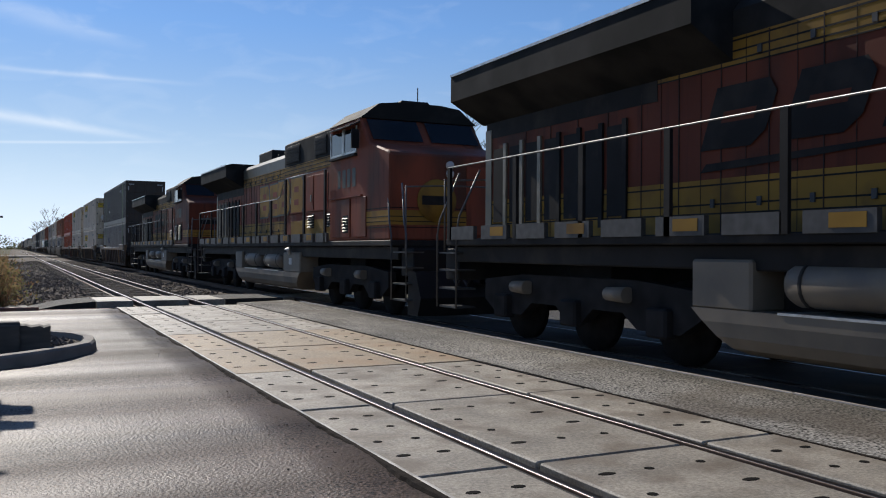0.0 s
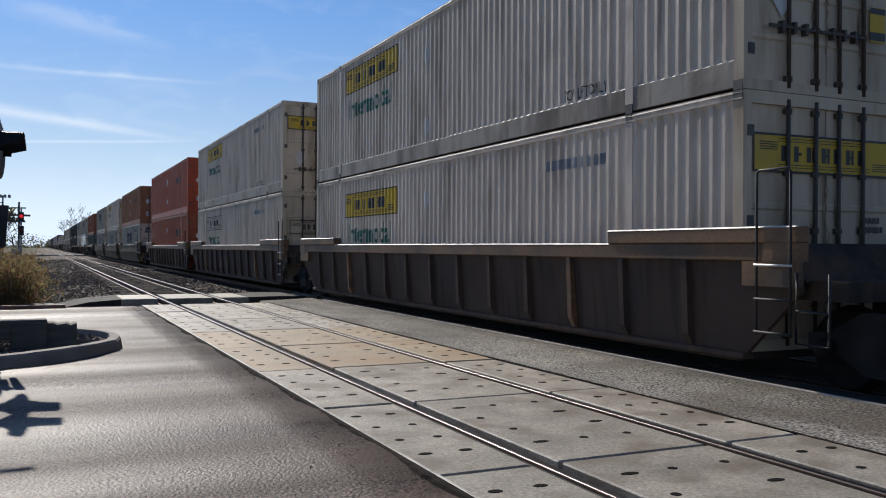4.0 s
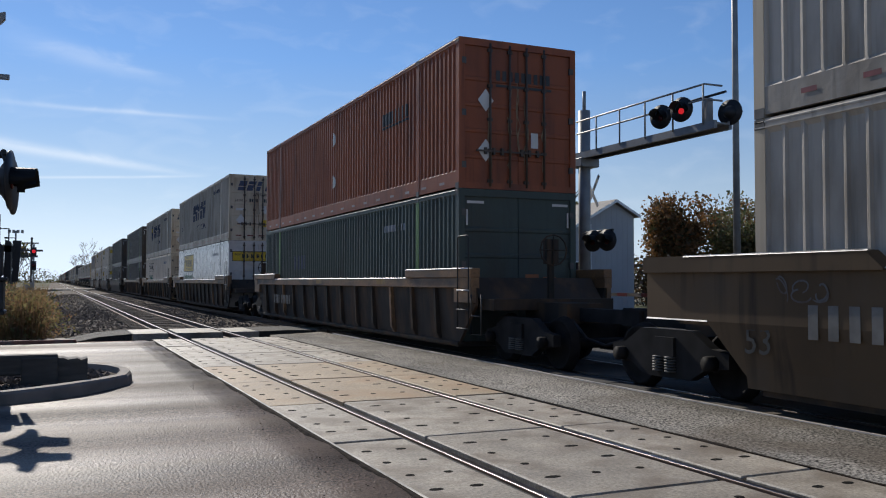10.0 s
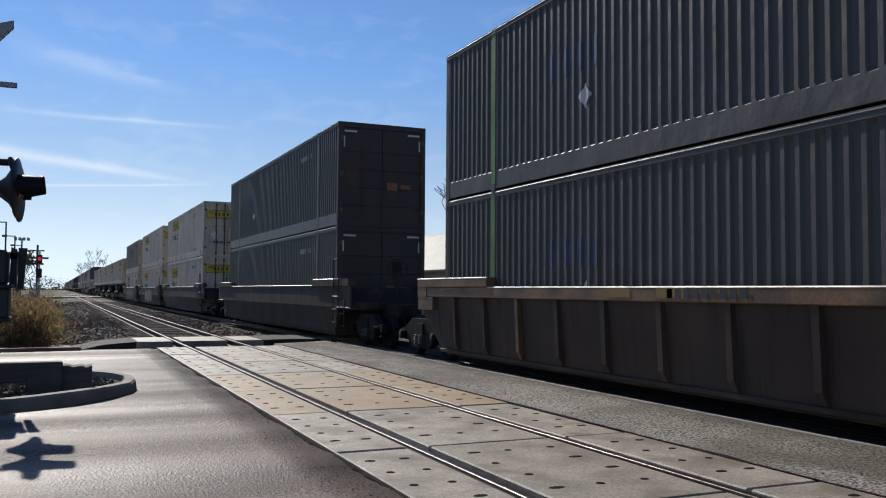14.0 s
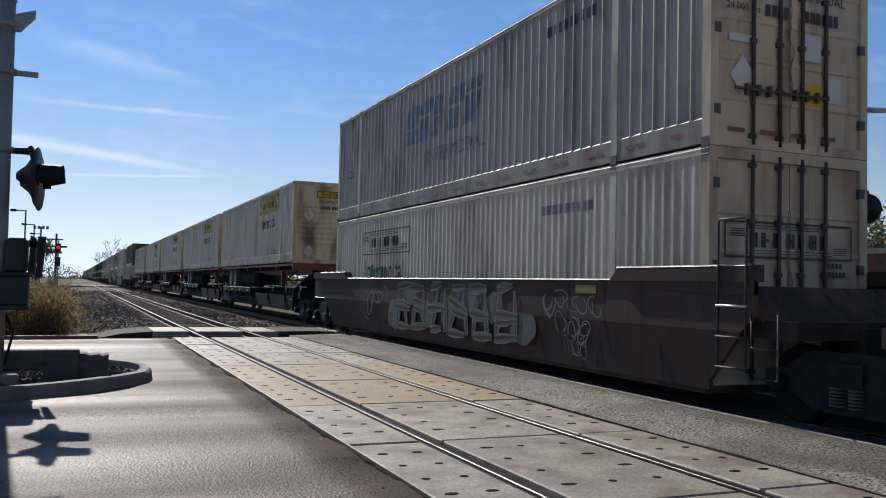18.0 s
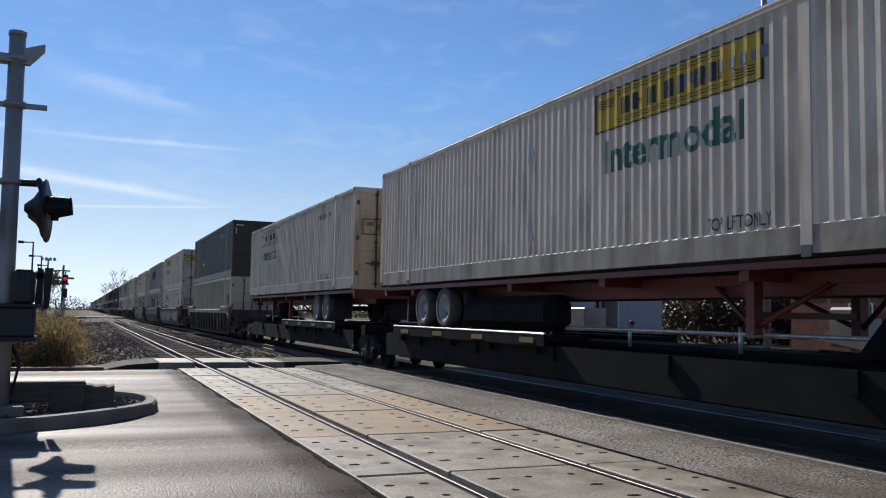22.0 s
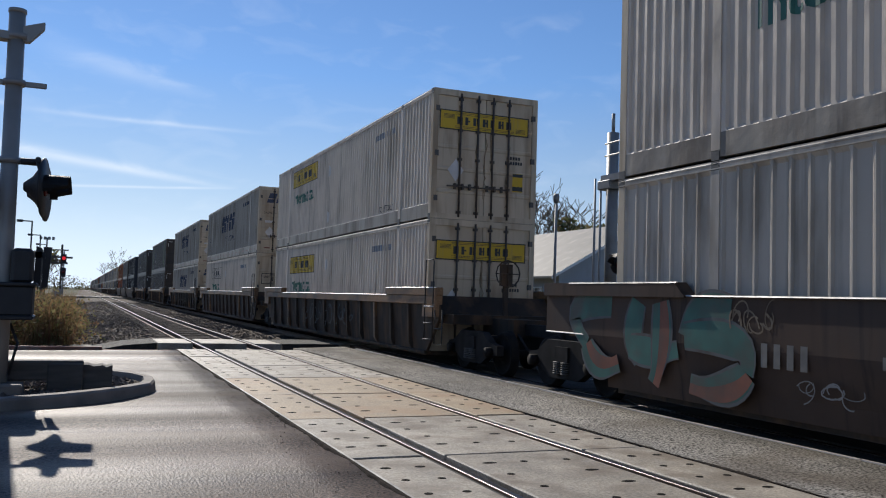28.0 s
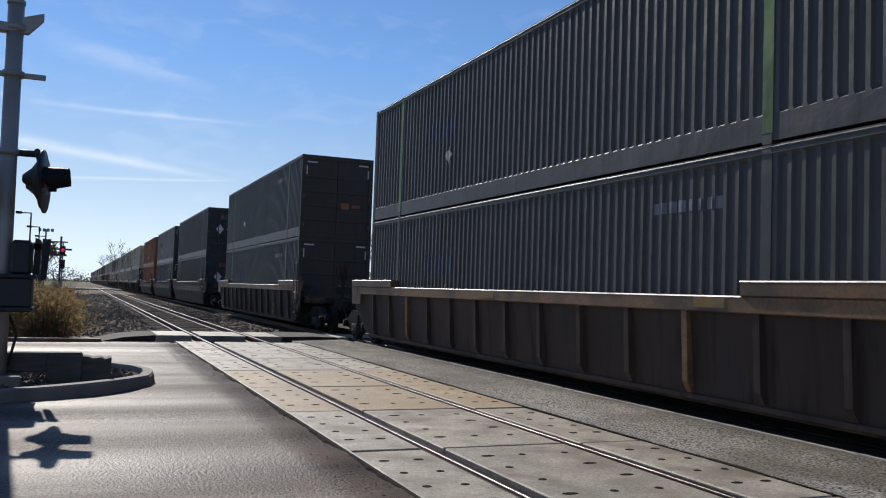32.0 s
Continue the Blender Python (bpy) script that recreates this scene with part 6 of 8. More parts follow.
        part("swoosh", car_marks([[(15.2, 2.36), (15.1, 2.46), (10.9, 2.56), (13.6, 2.42)]], -hw - 0.024), blk, g, "dark tapering bar")
    # radiator wings over the rear hood
    r0, r1 = (16.06, 20.6) if old else (14.7, 20.65)
    rd = nb()
    zt = 4.40 if old else 4.43
    prism(rd, [(-hw, 3.62), (-1.495, 3.98), (-1.495, zt), (-1.3, zt + 0.06), (1.3, zt + 0.06), (1.495, zt), (1.495, 3.98), (hw, 3.62)], "y", r0, r1)
    part("radiator_wing", rd, M["loco_roof"], g, "overhanging dark radiator cabin")
    part("wing_lip", boxes((-1.51, -1.49, r0, r1, zt - 0.02, zt + 0.02)), M["bare"], g, "worn edge of the radiator roof")
    part("radiator_front", boxes((-hw - 0.01, hw + 0.01, 16.0, h1 - 0.02, 3.35, 3.62)), blk, g)
    for k in range(7):
        y = 16.6 + k * 0.53
        pale = k > 3
        fr = part("grille_frame", boxes((-hw - 0.04, -hw, y, y + 0.09, 1.75, 3.22)), M["louvre"] if pale else blk, g, "upright grille frame")
        part("grille_slot", boxes((-hw - 0.02, -hw, y + 0.09, y + 0.44, 1.9, 3.15)), blk, fr)
    part("end_plate", boxes((-hw - 0.02, -hw, 20.3, 20.5, 1.64, 3.5)), M["loco_sage"], g)
    # electrical cabin behind the cab
    part("electrical_cabin", boxes((-1.0, 1.0, 4.95, h0, 1.62, 3.55)), body, g)
    part("cabin_stripe", boxes((-1.006, 1.006, 4.96, h0, 3.55, 3.84)), band, g, "yellow stripe")
    ec = nb()
    prism(ec, [(-1.0, 3.84), (-1.0, 4.5), (-0.8, 4.62), (0.8, 4.62), (1.0, 4.5), (1.0, 3.84)], "y", 4.95, h0)
    part("cabin_roof", ec, M["loco_roof"], g)
    for z in (3.6, 3.7, 3.8):
        part("pinstripe", boxes((-1.012, -1.0, 4.97, h0, z, z + 0.02)), blk, g)
    for y, w in ((8.75, 1.3), (6.4, 1.0), (5.2, 0.7)):
        ig = part("intake_grille", boxes((-1.03, -1.0, y, y + w, 3.92, 4.42), bevel=0.012), blk, g)
        for k in range(5):
            part("slat", boxes((-1.042, -1.03, y + 0.05, y + w - 0.05, 3.98 + k * 0.085, 4.0 + k * 0.085)), M["loco_roof"], ig)
    for y in (5.1, 6.3, 7.5, 8.5, 9.4):
        cd = part("cabin_door", boxes((-1.02, -1.0, y, y + (1.1 if y < 8 else 0.82), 2.46, 3.42), bevel=0.008), body, g)
        part("latch", boxes((-1.036, -1.02, y + 0.12, y + 0.22, 2.72, 2.9)), M["louvre"], cd)
    part("side_box", boxes((-1.22, -1.0, 4.96, 8.9, 1.62, 2.42), bevel=0.015), body, g)
    part("side_box_stripe", boxes((-1.226, -1.2, 5.0, 8.86, 1.68, 2.2)), band, g, "grimy yellow stripe")
    part("side_box_lip", boxes((-1.25, -1.0, 4.96, 8.9, 2.42, 2.445)), body, g)
    for y in (5.35, 6.75):
        vt = part("vent", boxes((-1.24, -1.225, y, y + 0.46, 1.98, 2.34)), blk, g)
        for k in range(5):
            part("louvre", prism(nb(), [(-1.30, 2.0 + k * 0.07), (-1.24, 2.03 + k * 0.07), (-1.24, 2.015 + k * 0.07)], "y", y, y + 0.46), M["louvre"], vt, "bright louvre blade")
    # full-width cab and nose
    cb = nb()
    prism(cb, [(1.25, 1.62), (1.25, 3.40), (1.34, 3.46), (2.41, 3.74), (2.94, 4.36), (4.95, 4.36), (4.95, 1.62)], "x", -1.42, 1.42)
    bmesh.ops.bevel(cb, geom=list(cb.edges), offset=0.035, segments=1, affect="EDGES")
    cab = part("cab", cb, body, g)
    cr = nb()
    prism(cr, [(-1.44, 4.34), (-1.0, 4.68), (-0.5, 4.74), (0.5, 4.74), (1.0, 4.68), (1.44, 4.34)], "y", 2.85, 5.0)
    part("cab_roof", cr, M["loco_roof"], g, "chamfered dark cab roof")
    part("roof_box", boxes((-0.35, 0.35, 3.1, 4.0, 4.72, 4.84), bevel=0.03), blk, g)
    part("nose_stripe", boxes((-1.428, 1.428, 1.24, 2.72, 1.94, 2.24)), band, cab, "yellow stripe round the nose")
    for z in (1.88, 2.00, 2.10, 2.28):
        part("pinstripe", boxes((-1.432, 1.432, 1.236, 2.74, z, z + 0.018)), blk, cab)
    part("nose_door", boxes((0.35, 0.95, 1.22, 1.25, 1.75, 3.2), bevel=0.01), body, cab)
    for x in (-1, 1):
        ws = nb()
        a, b = sorted((x * 1.3, x * 0.1))
        ws.faces.new([ws.verts.new(p) for p in ((a, 2.47, 3.82), (b, 2.47, 3.82), (b, 2.89, 4.32), (a, 2.89, 4.32))])
        bmesh.ops.solidify(ws, geom=list(ws.faces), thickness=0.05)
        for v in ws.verts:
            v.co.y -= 0.03
        part("windscreen", ws, M["glass"], cab, "dark windscreen")
    for y, w in ((3.15, 0.72), (4.0, 0.78)):
        sw = part("side_window", boxes((-1.44, -1.41, y, y + w, 3.64, 4.14)), M["glass"], cab, "dark side window")
        part("window_frame", boxes((-1.455, -1.415, y - 0.05, y, 3.59, 4.19)), M["bare"], sw)
        part("window_frame", boxes((-1.455, -1.415, y + w, y + w + 0.04, 3.59, 4.19)), M["bare"], sw)
        part("window_sill", boxes((-1.46, -1.415, y, y + w, 3.59, 3.635)), M["bare"], sw)
    part("sun_visor", prism(nb(), [(-1.43, 4.24), (-1.43, 4.27), (-1.66, 4.17), (-1.66, 4.14)], "y", 2.95, 4.85), blk, cab)
    part("mirror", boxes((-1.62, -1.45, 2.92, 2.97, 3.66, 4.08)), blk, cab)
    part("armrest", boxes((-1.50, -1.42, 3.1, 4.8, 3.52, 3.57)), blk, cab)
    part("number_bar", car_marks(bars(4.38, 2.84, 1.3, 0.42, 4), -1.424), M["loco_edge"], cab, "dark number bars")
    part("ledge", boxes((-1.47, -1.42, 2.76, 4.93, 2.60, 2.63)), body, cab)
    if old:
        part("locker", boxes((-1.45, -1.42, 2.5, 3.4, 1.7, 2.58), bevel=0.01), body, cab)
        part("locker", boxes((-1.45, -1.42, 3.5, 4.7, 1.7, 2.58), bevel=0.01), body, cab)
        sl = [(3.62, 0.3, 5)]
    else:
        sl = [(4.06, 0.68, 14), (2.98, 0.69, 14)]
    for y, w, n in sl:
        lp = part("louvre_panel", boxes((-1.452, -1.42, y - 0.03, y + w + 0.03, 1.80, 2.52 if n > 5 else 2.2)), blk, cab)
        for k in range(n):
            z = 1.84 + k * (0.047 if n > 5 else 0.07)
            part("louvre", prism(nb(), [(-1.49, z), (-1.45, z + 0.026), (-1.45, z + 0.012)], "y", y, y + w), M["louvre"], lp, "bright louvre blade")
    for z in (3.02, 3.2):
        hl = nb()
        wheel_disc(hl, -0.05, 1.23, z, 0.09, 0.05, 14, "y")
        part("headlight", hl, M["pale_mark"], cab, "round headlight")
    if old:
        em = nb()
        wheel_disc(em, -0.35, 1.225, 2.45, 0.45, 0.02, 24, "y")
        part("nose_emblem", em, band, cab, "round yellow emblem shape")
        part("nose_mark", boxes((-0.7, 0.0, 1.205, 1.213, 2.36, 2.55)), blk, cab)
    else:
        part("nose_mark", boxes((-0.95, 0.25, 1.236, 1.246, 2.5, 2.75), bevel=0.003), blk, cab, "dark wordmark shape")
    # pilot, steps, railings
    pl = nb()
    prism(pl, [(-0.0, 0.15), (-0.15, 0.5), (0.1, 1.0), (0.45, 1.0), (0.45, 0.15)], "x", -1.35, 1.35)
    part("plough", pl, blk, g)
    for y0, d in ((0.25, 1), (21.1, -1)):
        for z in (0.42, 0.74, 1.06, 1.36):
            a, b = sorted((y0, y0 + d * 0.66))
            part("step", boxes((-1.48, -1.1, a, b, z, z + 0.03)), M["step"], g)
        for yy, top in ((y0 + d * 0.70, 2.0), (y0 - d * 0.04, 1.95)):
            rl = nb()
            tube(rl, [(-1.5, yy, 0.42), (-1.5, yy, 1.7), (-1.5, yy + d * 0.1, top), (-1.35, yy + d * 0.55, 2.75)], 0.019, 6)
            part("grab_rail", rl, M["rail_worn"], g, "worn grab rail")
    for y in (0.35, 20.95):
        rl = nb()
        tube(rl, [(-1.45, y, 2.65), (-0.5, y, 2.7), (0.5, y, 2.7), (1.45, y, 2.65)], 0.019, 6)
        e_ = part("end_railing", rl, M["rail_worn"], g)
        for x in (-1.45, -0.5, 0.5, 1.45):
            part("railing_post", tube(nb(), [(x, y, 1.4), (x, y, 2.68)], 0.019, 6), M["rail_worn"], e_)
    hr = nb()
    tube(hr, [(-1.5, 5.0, 3.37), (-1.5, 8.45, 3.37), (-1.5, 8.75, 3.2), (-1.5, 9.0, 2.92), (-1.5, 9.3, 2.85), (-1.5, 20.7, 2.85)], 0.013, 8)
    part("handrail", hr, M["rail_steel"], g, "bright handrail")
    for y in (5.0, 6.7, 8.4, 9.9, 11.6, 13.3, 15.0, 16.7, 18.4, 20.6):
        part("railing_post", boxes((-1.53, -1.48, y, y + 0.10, 1.6, 3.35 if y < 8.6 else 2.84)), blk, g)
    hn = nb()
    for x in (-0.12, 0.0, 0.12):
        tube(hn, [(x, 5.5, 4.72), (x, 5.15, 4.72)], [0.03, 0.07], 8)
    box(hn, -0.2, 0.2, 5.45, 5.55, 4.6, 4.72)
    part("horn", hn, blk, g)
    for y in (11.2, 11.9, 12.6):
        pt = nb()
        wheel_disc(pt, -0.45, y, 4.43, 0.12, 0.14, 12, "z")
        part("roof_vent", pt, blk, g)
    an = nb()
    tube(an, [(0.6, 4.3, 4.7), (0.6, 4.3, 5.4)], 0.014, 5)
    part("antenna", an, blk, g)
    for y0 in (-0.55, 21.2):
        part("coupler", boxes((-0.15, 0.15, y0, y0 + 0.85, 0.74, 1.0), bevel=0.04), M["truck"], g)
    hs = nb()
    for x in (-0.9, -0.7, 0.6):
        tube(hs, [(x, 21.2, 1.1), (x, 21.5, 0.75), (x, 21.75, 0.95)], 0.025, 6)
    part("air_hose", hs, M["rubber"], g)
    return g


locomotive(-7.2, False, "orange and black diesel locomotive with yellow stripes, dusty")
locomotive(15.1, True, "faded orange diesel locomotive with yellow stripes and block shapes")
locomotive(37.5, False, "orange diesel locomotive with black roof and louvred cab side")

# --- the consist behind the engines: front of container, lower and upper box ---
WORDS = {
    "capacity": lambda: (car_word("125 T", 17.05, 1.2, 0.2, -1.525), M["stencil"], "stencilled capacity"),
    "fifty": lambda: (car_word("53", 16.2, 0.66, 0.42, -1.447), M["ink"], "large dark numerals"),
}


def reporting(y, z, h, n, x=-1.464):
    return (car_marks([quad(y - k * h * 0.72, z, h * 0.36, h) for k in range(n) if k != 4], x), M["stencil"], "pale reporting-mark bars")


def blobs(y, z, w, h, seed, mat, x=-1.463):
    """Filled bubble shapes of sprayed paint."""
    rs = random.Random(seed)
    out = []
    n = max(2, int(w / (h * 0.7)))
    for k in range(n):
        cy, cz = y - (k + 0.5) * w / n, z + h * rs.uniform(0.42, 0.58)
        ry, rz, lean = w / n * rs.uniform(0.45, 0.62), h * rs.uniform(0.36, 0.5), rs.uniform(-0.3, 0.3)
        out.append([(cy + ry * math.cos(q * 0.449) * rs.uniform(0.85, 1.1) + lean * rz * math.sin(q * 0.449), cz + rz * math.sin(q * 0.449)) for q in range(14)])
    return (car_marks(out, x), M[mat], "filled sprayed bubble shapes")


def rag(y, z, w, h, seed, x=-1.465):
    """Sprayed loops and hooks of no reading."""
    rs = random.Random(seed)
    out = []
    n = max(3, int(w / (h * 0.75)))
    g = w / n
    for k in range(n):
        for _ in range(rs.choice((2, 3))):
            cy, cz = y - (k + rs.uniform(0.2, 0.8)) * g, z + h * rs.uniform(0.3, 0.7)
            ry, rz, t = g * rs.uniform(0.25, 0.6), h * rs.uniform(0.2, 0.45), h * rs.uniform(0.03, 0.08)
            a, sweep, lean = rs.uniform(0, 6.28), rs.uniform(2.2, 5.6), rs.uniform(-0.5, 0.5)
            pts = []
            for q in range(11):
                b = a + sweep * q / 10
                pz = rz * math.sin(b)
                pts.append((cy + ry * math.cos(b) + lean * pz, cz + pz, math.cos(b), math.sin(b)))
            for p, r in zip(pts, pts[1:]):
                out.append([(p[0], p[1]), (r[0], r[1]), (r[0] - r[2] * t, r[1] - r[3] * t), (p[0] - p[2] * t, p[1] - p[3] * t)])
    return out


M["spray_white"] = surface("worn pale spray paint", (0.115, 0.113, 0.112), 0.65, var=0.4, scale=3, dirt=(0.075, 0.052, 0.04), dirt_amount=0.6, dirt_scale=3)
M["spray_dim"] = surface("faint grey green spray paint", (0.045, 0.055, 0.055), 0.7, var=0.35, scale=3, dirt=(0.05, 0.035, 0.025), dirt_amount=0.5, dirt_scale=3)
M["spray_teal"] = surface("worn teal spray paint", (0.03, 0.07, 0.08), 0.6, var=0.35, scale=3, dirt=(0.12, 0.09, 0.07), dirt_amount=0.35, dirt_scale=3)
M["spray_pink"] = surface("worn tan pink spray paint", (0.13, 0.09, 0.072), 0.6, var=0.35, scale=3, dirt=(0.12, 0.09, 0.07), dirt_amount=0.4, dirt_scale=3)


def sprayed(y, z, w, h, seed, mat, x=-1.465):
    return (car_marks(rag(y, z, w, h, seed, x), x), M[mat], "sprayed lettering shapes")


def patches(*ys, z=1.36, h=0.12, x=-1.495):
    return (car_marks([quad(y, z, 0.55, h) for y in ys], x), M["ochre_patch"], "ochre reflector patches")


M["mural_tan"] = surface("tan spray paint", (0.15, 0.109, 0.071), 0.6, var=0.25, scale=2.5, dirt=(0.16, 0.11, 0.07), dirt_amount=0.35, dirt_scale=2)
M["mural_plum"] = surface("plum brown spray paint", (0.125, 0.076, 0.068), 0.6, var=0.3, scale=2.5, dirt=(0.07, 0.05, 0.04), dirt_amount=0.35, dirt_scale=2)
M["mural_teal"] = surface("deep teal spray paint", (0.012, 0.055, 0.056), 0.6, var=0.35, scale=2.5, dirt=(0.04, 0.05, 0.045), dirt_amount=0.3, dirt_scale=2)
M["mural_line"] = surface("pale pink spray outline", (0.18, 0.14, 0.115), 0.6, var=0.3, scale=4, dirt=(0.14, 0.10, 0.08), dirt_amount=0.4, dirt_scale=3)
M["mural_grey"] = surface("blue grey spray paint", (0.085, 0.095, 0.10), 0.65, var=0.4, scale=2.0, dirt=(0.05, 0.035, 0.03), dirt_amount=0.5, dirt_scale=2)
M["mural_white"] = surface("white spray outline", (0.14, 0.143, 0.146), 0.6, var=0.4, scale=4, dirt=(0.09, 0.08, 0.07), dirt_amount=0.4, dirt_scale=3)


def ribbon(p0, p1, p2, w0, w1, off=0.0):
    """Quads along a bent stroke whose width runs from w0 to w1."""
    pts = []
    for q in range(10):
        t = q / 9.0
        y = (1 - t) ** 2 * p0[0] + 2 * t * (1 - t) * p1[0] + t * t * p2[0]
        z = (1 - t) ** 2 * p0[1] + 2 * t * (1 - t) * p1[1] + t * t * p2[1]
        dy = 2 * (1 - t) * (p1[0] - p0[0]) + 2 * t * (p2[0] - p1[0])
        dz = 2 * (1 - t) * (p1[1] - p0[1]) + 2 * t * (p2[1] - p1[1])
        n = math.hypot(dy, dz) or 1.0
        w = 0.5 * (w0 + (w1 - w0) * t) * (0.55 + 0.45 * math.sin(math.pi * min(1.0, 0.15 + t)))
        ny, nz = -dz / n, dy / n
        pts.append(((y + ny * (off + w), z + nz * (off + w)), (y + ny * (off - w), z + nz * (off - w))))
    return [[a[0], a[1], b[1], b[0]] for a, b in zip(pts, pts[1:])]


def layered(polys):
    """Marks on a car's side, each with its own height of paint."""
    bm = nb()
    for x, p in polys:
        bm.faces.new([bm.verts.new((x, a, b)) for a, b in p])
    return mesh_of("marking", bm)


def mural(y0, y1, z0, z1, letters, seed, fill, band, line, ground, square=False):
    """A large sprayed piece: backing blots, outlined fat strokes and a second colour inside them."""
    rs = random.Random(seed)
    g, h = (y0 - y1) / letters, z1 - z0
    blots, edge, body, inner = [], [], [], []
    for k in range(letters + 1):
        cy, cz = y0 - k * g, z0 + h * rs.uniform(0.3, 0.75)
        ry, rz = g * rs.uniform(0.3, 0.55), h * rs.uniform(0.22, 0.3)
        blots.append([(cy + ry * math.cos(q * 0.393) * rs.uniform(0.8, 1.15), min(z1, max(z0, cz + rz * math.sin(q * 0.393) * rs.uniform(0.8, 1.15)))) for q in range(16)])
    for k in range(letters):
        c = y0 - (k + 0.5) * g
        strokes = []
        a, b = rs.uniform(0.25, 0.42) * g, rs.uniform(0.25, 0.42) * g
        strokes.append(((c + a, z0 + 0.16), (c + a * rs.uniform(0.6, 1.6), z0 + h * 0.5), (c + a * rs.uniform(-0.3, 0.8), z1 - 0.16)))
        strokes.append(((c - b, z0 + 0.16), (c - b * rs.uniform(0.2, 1.5), z0 + h * rs.uniform(0.3, 0.7)), (c - b * rs.uniform(-0.2, 0.9), z1 - 0.18)))
        strokes.append(((c + a, z0 + h * rs.uniform(0.3, 0.7)), (c, z0 + h * rs.uniform(0.1, 0.9)), (c - b, z0 + h * rs.uniform(0.3, 0.7))))
        if not square:
            for _ in range(3):
                u, v = rs.uniform(-0.5, 0.5) * g, rs.uniform(0.2, 0.8) * h
                strokes.append(((c + u, z0 + v), (c + u + rs.uniform(-0.9, 0.9) * g, z0 + h * rs.choice((0.05, 0.95))), (c + rs.uniform(-0.5, 0.5) * g, z0 + h * rs.uniform(0.15, 0.85))))
        else:
            for v in (0.14, 0.5, 0.86):
                strokes.append(((c + g * rs.uniform(0.2, 0.5), z0 + h * v), (c, z0 + h * v), (c - g * rs.uniform(0.2, 0.5), z0 + h * v + rs.uniform(-0.1, 0.1))))
        for p0, p1, p2 in strokes:
            if square:
                p1 = ((p0[0] + p2[0]) / 2, (p0[1] + p2[1]) / 2)
            w0, w1 = (rs.uniform(0.10, 0.17), rs.uniform(0.11, 0.2)) if square else (rs.uniform(0.20, 0.32), rs.uniform(0.14, 0.30))
            x = -1.464 - 0.0004 * len(edge) / 9.0
            edge += [(x, p) for p in ribbon(p0, p1, p2, w0 + 0.045, w1 + 0.045)]
            body += [(x - 0.00013, p) for p in ribbon(p0, p1, p2, w0, w1)]
            inner += [(x - 0.00026, p) for p in ribbon(p0, p1, p2, w0 * 0.42, w1 * 0.5, off=rs.choice((-0.05, 0.05)) * (0.3 if square else 1.0))]
    lb = "large sprayed mural of no reading"
    return [(layered(polys), M[mt], lb) for polys, mt in (([(-1.4632, p) for p in blots], ground), (edge, line), (body, fill), (inner, band))]


M["mural_silver"] = surface("silver spray paint", (0.085, 0.078, 0.071), 0.6, 0.0, var=0.35, scale=2.0, dirt=(0.075, 0.055, 0.045), dirt_amount=0.5, dirt_scale=1.6)
M["mural_jade"] = surface("jade spray paint", (0.025, 0.105, 0.085), 0.6, var=0.4, scale=1.8, dirt=(0.07, 0.055, 0.045), dirt_amount=0.45, dirt_scale=1.6)
M["mural_rust"] = surface("rust spray paint", (0.17, 0.055, 0.03), 0.6, var=0.35, scale=2.0, dirt=(0.07, 0.05, 0.04), dirt_amount=0.45, dirt_scale=1.6)


def fat_piece(y0, y1, z0, z1):
    """Three fat rounded sprayed forms with a pale edge and a rusty lower half."""
    w, h = (y0 - y1) / 3.0, z1 - z0
    at = lambda u, v: (y0 - u * w, z0 + v * h)
    strokes = [((0.85, 0.92), (-0.35, 1.0), (0.35, 0.42)), ((0.35, 0.42), (0.55, 0.02), (1.0, 0.22)), ((1.35, 0.98), (1.15, 0.45), (1.35, 0.30)),
               ((1.2, 0.45), (1.6, 0.36), (2.0, 0.46)), ((1.72, 0.98), (1.8, 0.5), (1.62, 0.05)), ((2.75, 0.92), (2.2, 1.0), (2.1, 0.62)),
               ((2.1, 0.62), (3.1, 0.72), (2.95, 0.30)), ((2.95, 0.30), (2.75, 0.02), (2.2, 0.12))]
    edge, body, low = [], [], []
    for k, tri in enumerate(strokes):
        p = [at(*q) for q in tri]
        x = -1.464 - 0.0012 * k
        edge += [(x, q) for q in ribbon(*p, 0.46, 0.44)]
        body += [(x - 0.0004, q) for q in ribbon(*p, 0.38, 0.36)]
        if k in (1, 4, 7):
            low += [(x - 0.0008, q) for q in ribbon(*p, 0.18, 0.24, off=-0.06)]
    lb = "large rounded sprayed forms of no reading"
    return [(layered(q), M[mt], lb) for q, mt in ((edge, "mural_grey"), (body, "mural_jade"), (low, "mural_rust"))]


def blots(y0, y1, z0, z1, seed):
    """Overlapping clouds of teal and grey spray with ragged edges."""
    rs = random.Random(seed)
    out = {"mural_teal": [], "mural_grey": [], "mural_jade": []}
    for k in range(26):
        cy, cz = rs.uniform(y1 + 0.3, y0 - 0.3), rs.uniform(z0 + 0.25, z1 - 0.25)
        ry, rz = rs.uniform(0.25, 0.6), rs.uniform(0.18, 0.34)
        ring = [(cy + ry * math.cos(q * 0.2856) * rs.uniform(0.75, 1.2), min(z1, max(z0, cz + rz * math.sin(q * 0.2856) * rs.uniform(0.75, 1.2)))) for q in range(22)]
        out[("mural_teal", "mural_teal", "mural_grey", "mural_jade")[k % 4]].append((-1.4632 - 0.0004 * k, ring))
    return [(layered(p), M[mt], "ragged clouds of teal spray paint") for mt, p in out.items()]


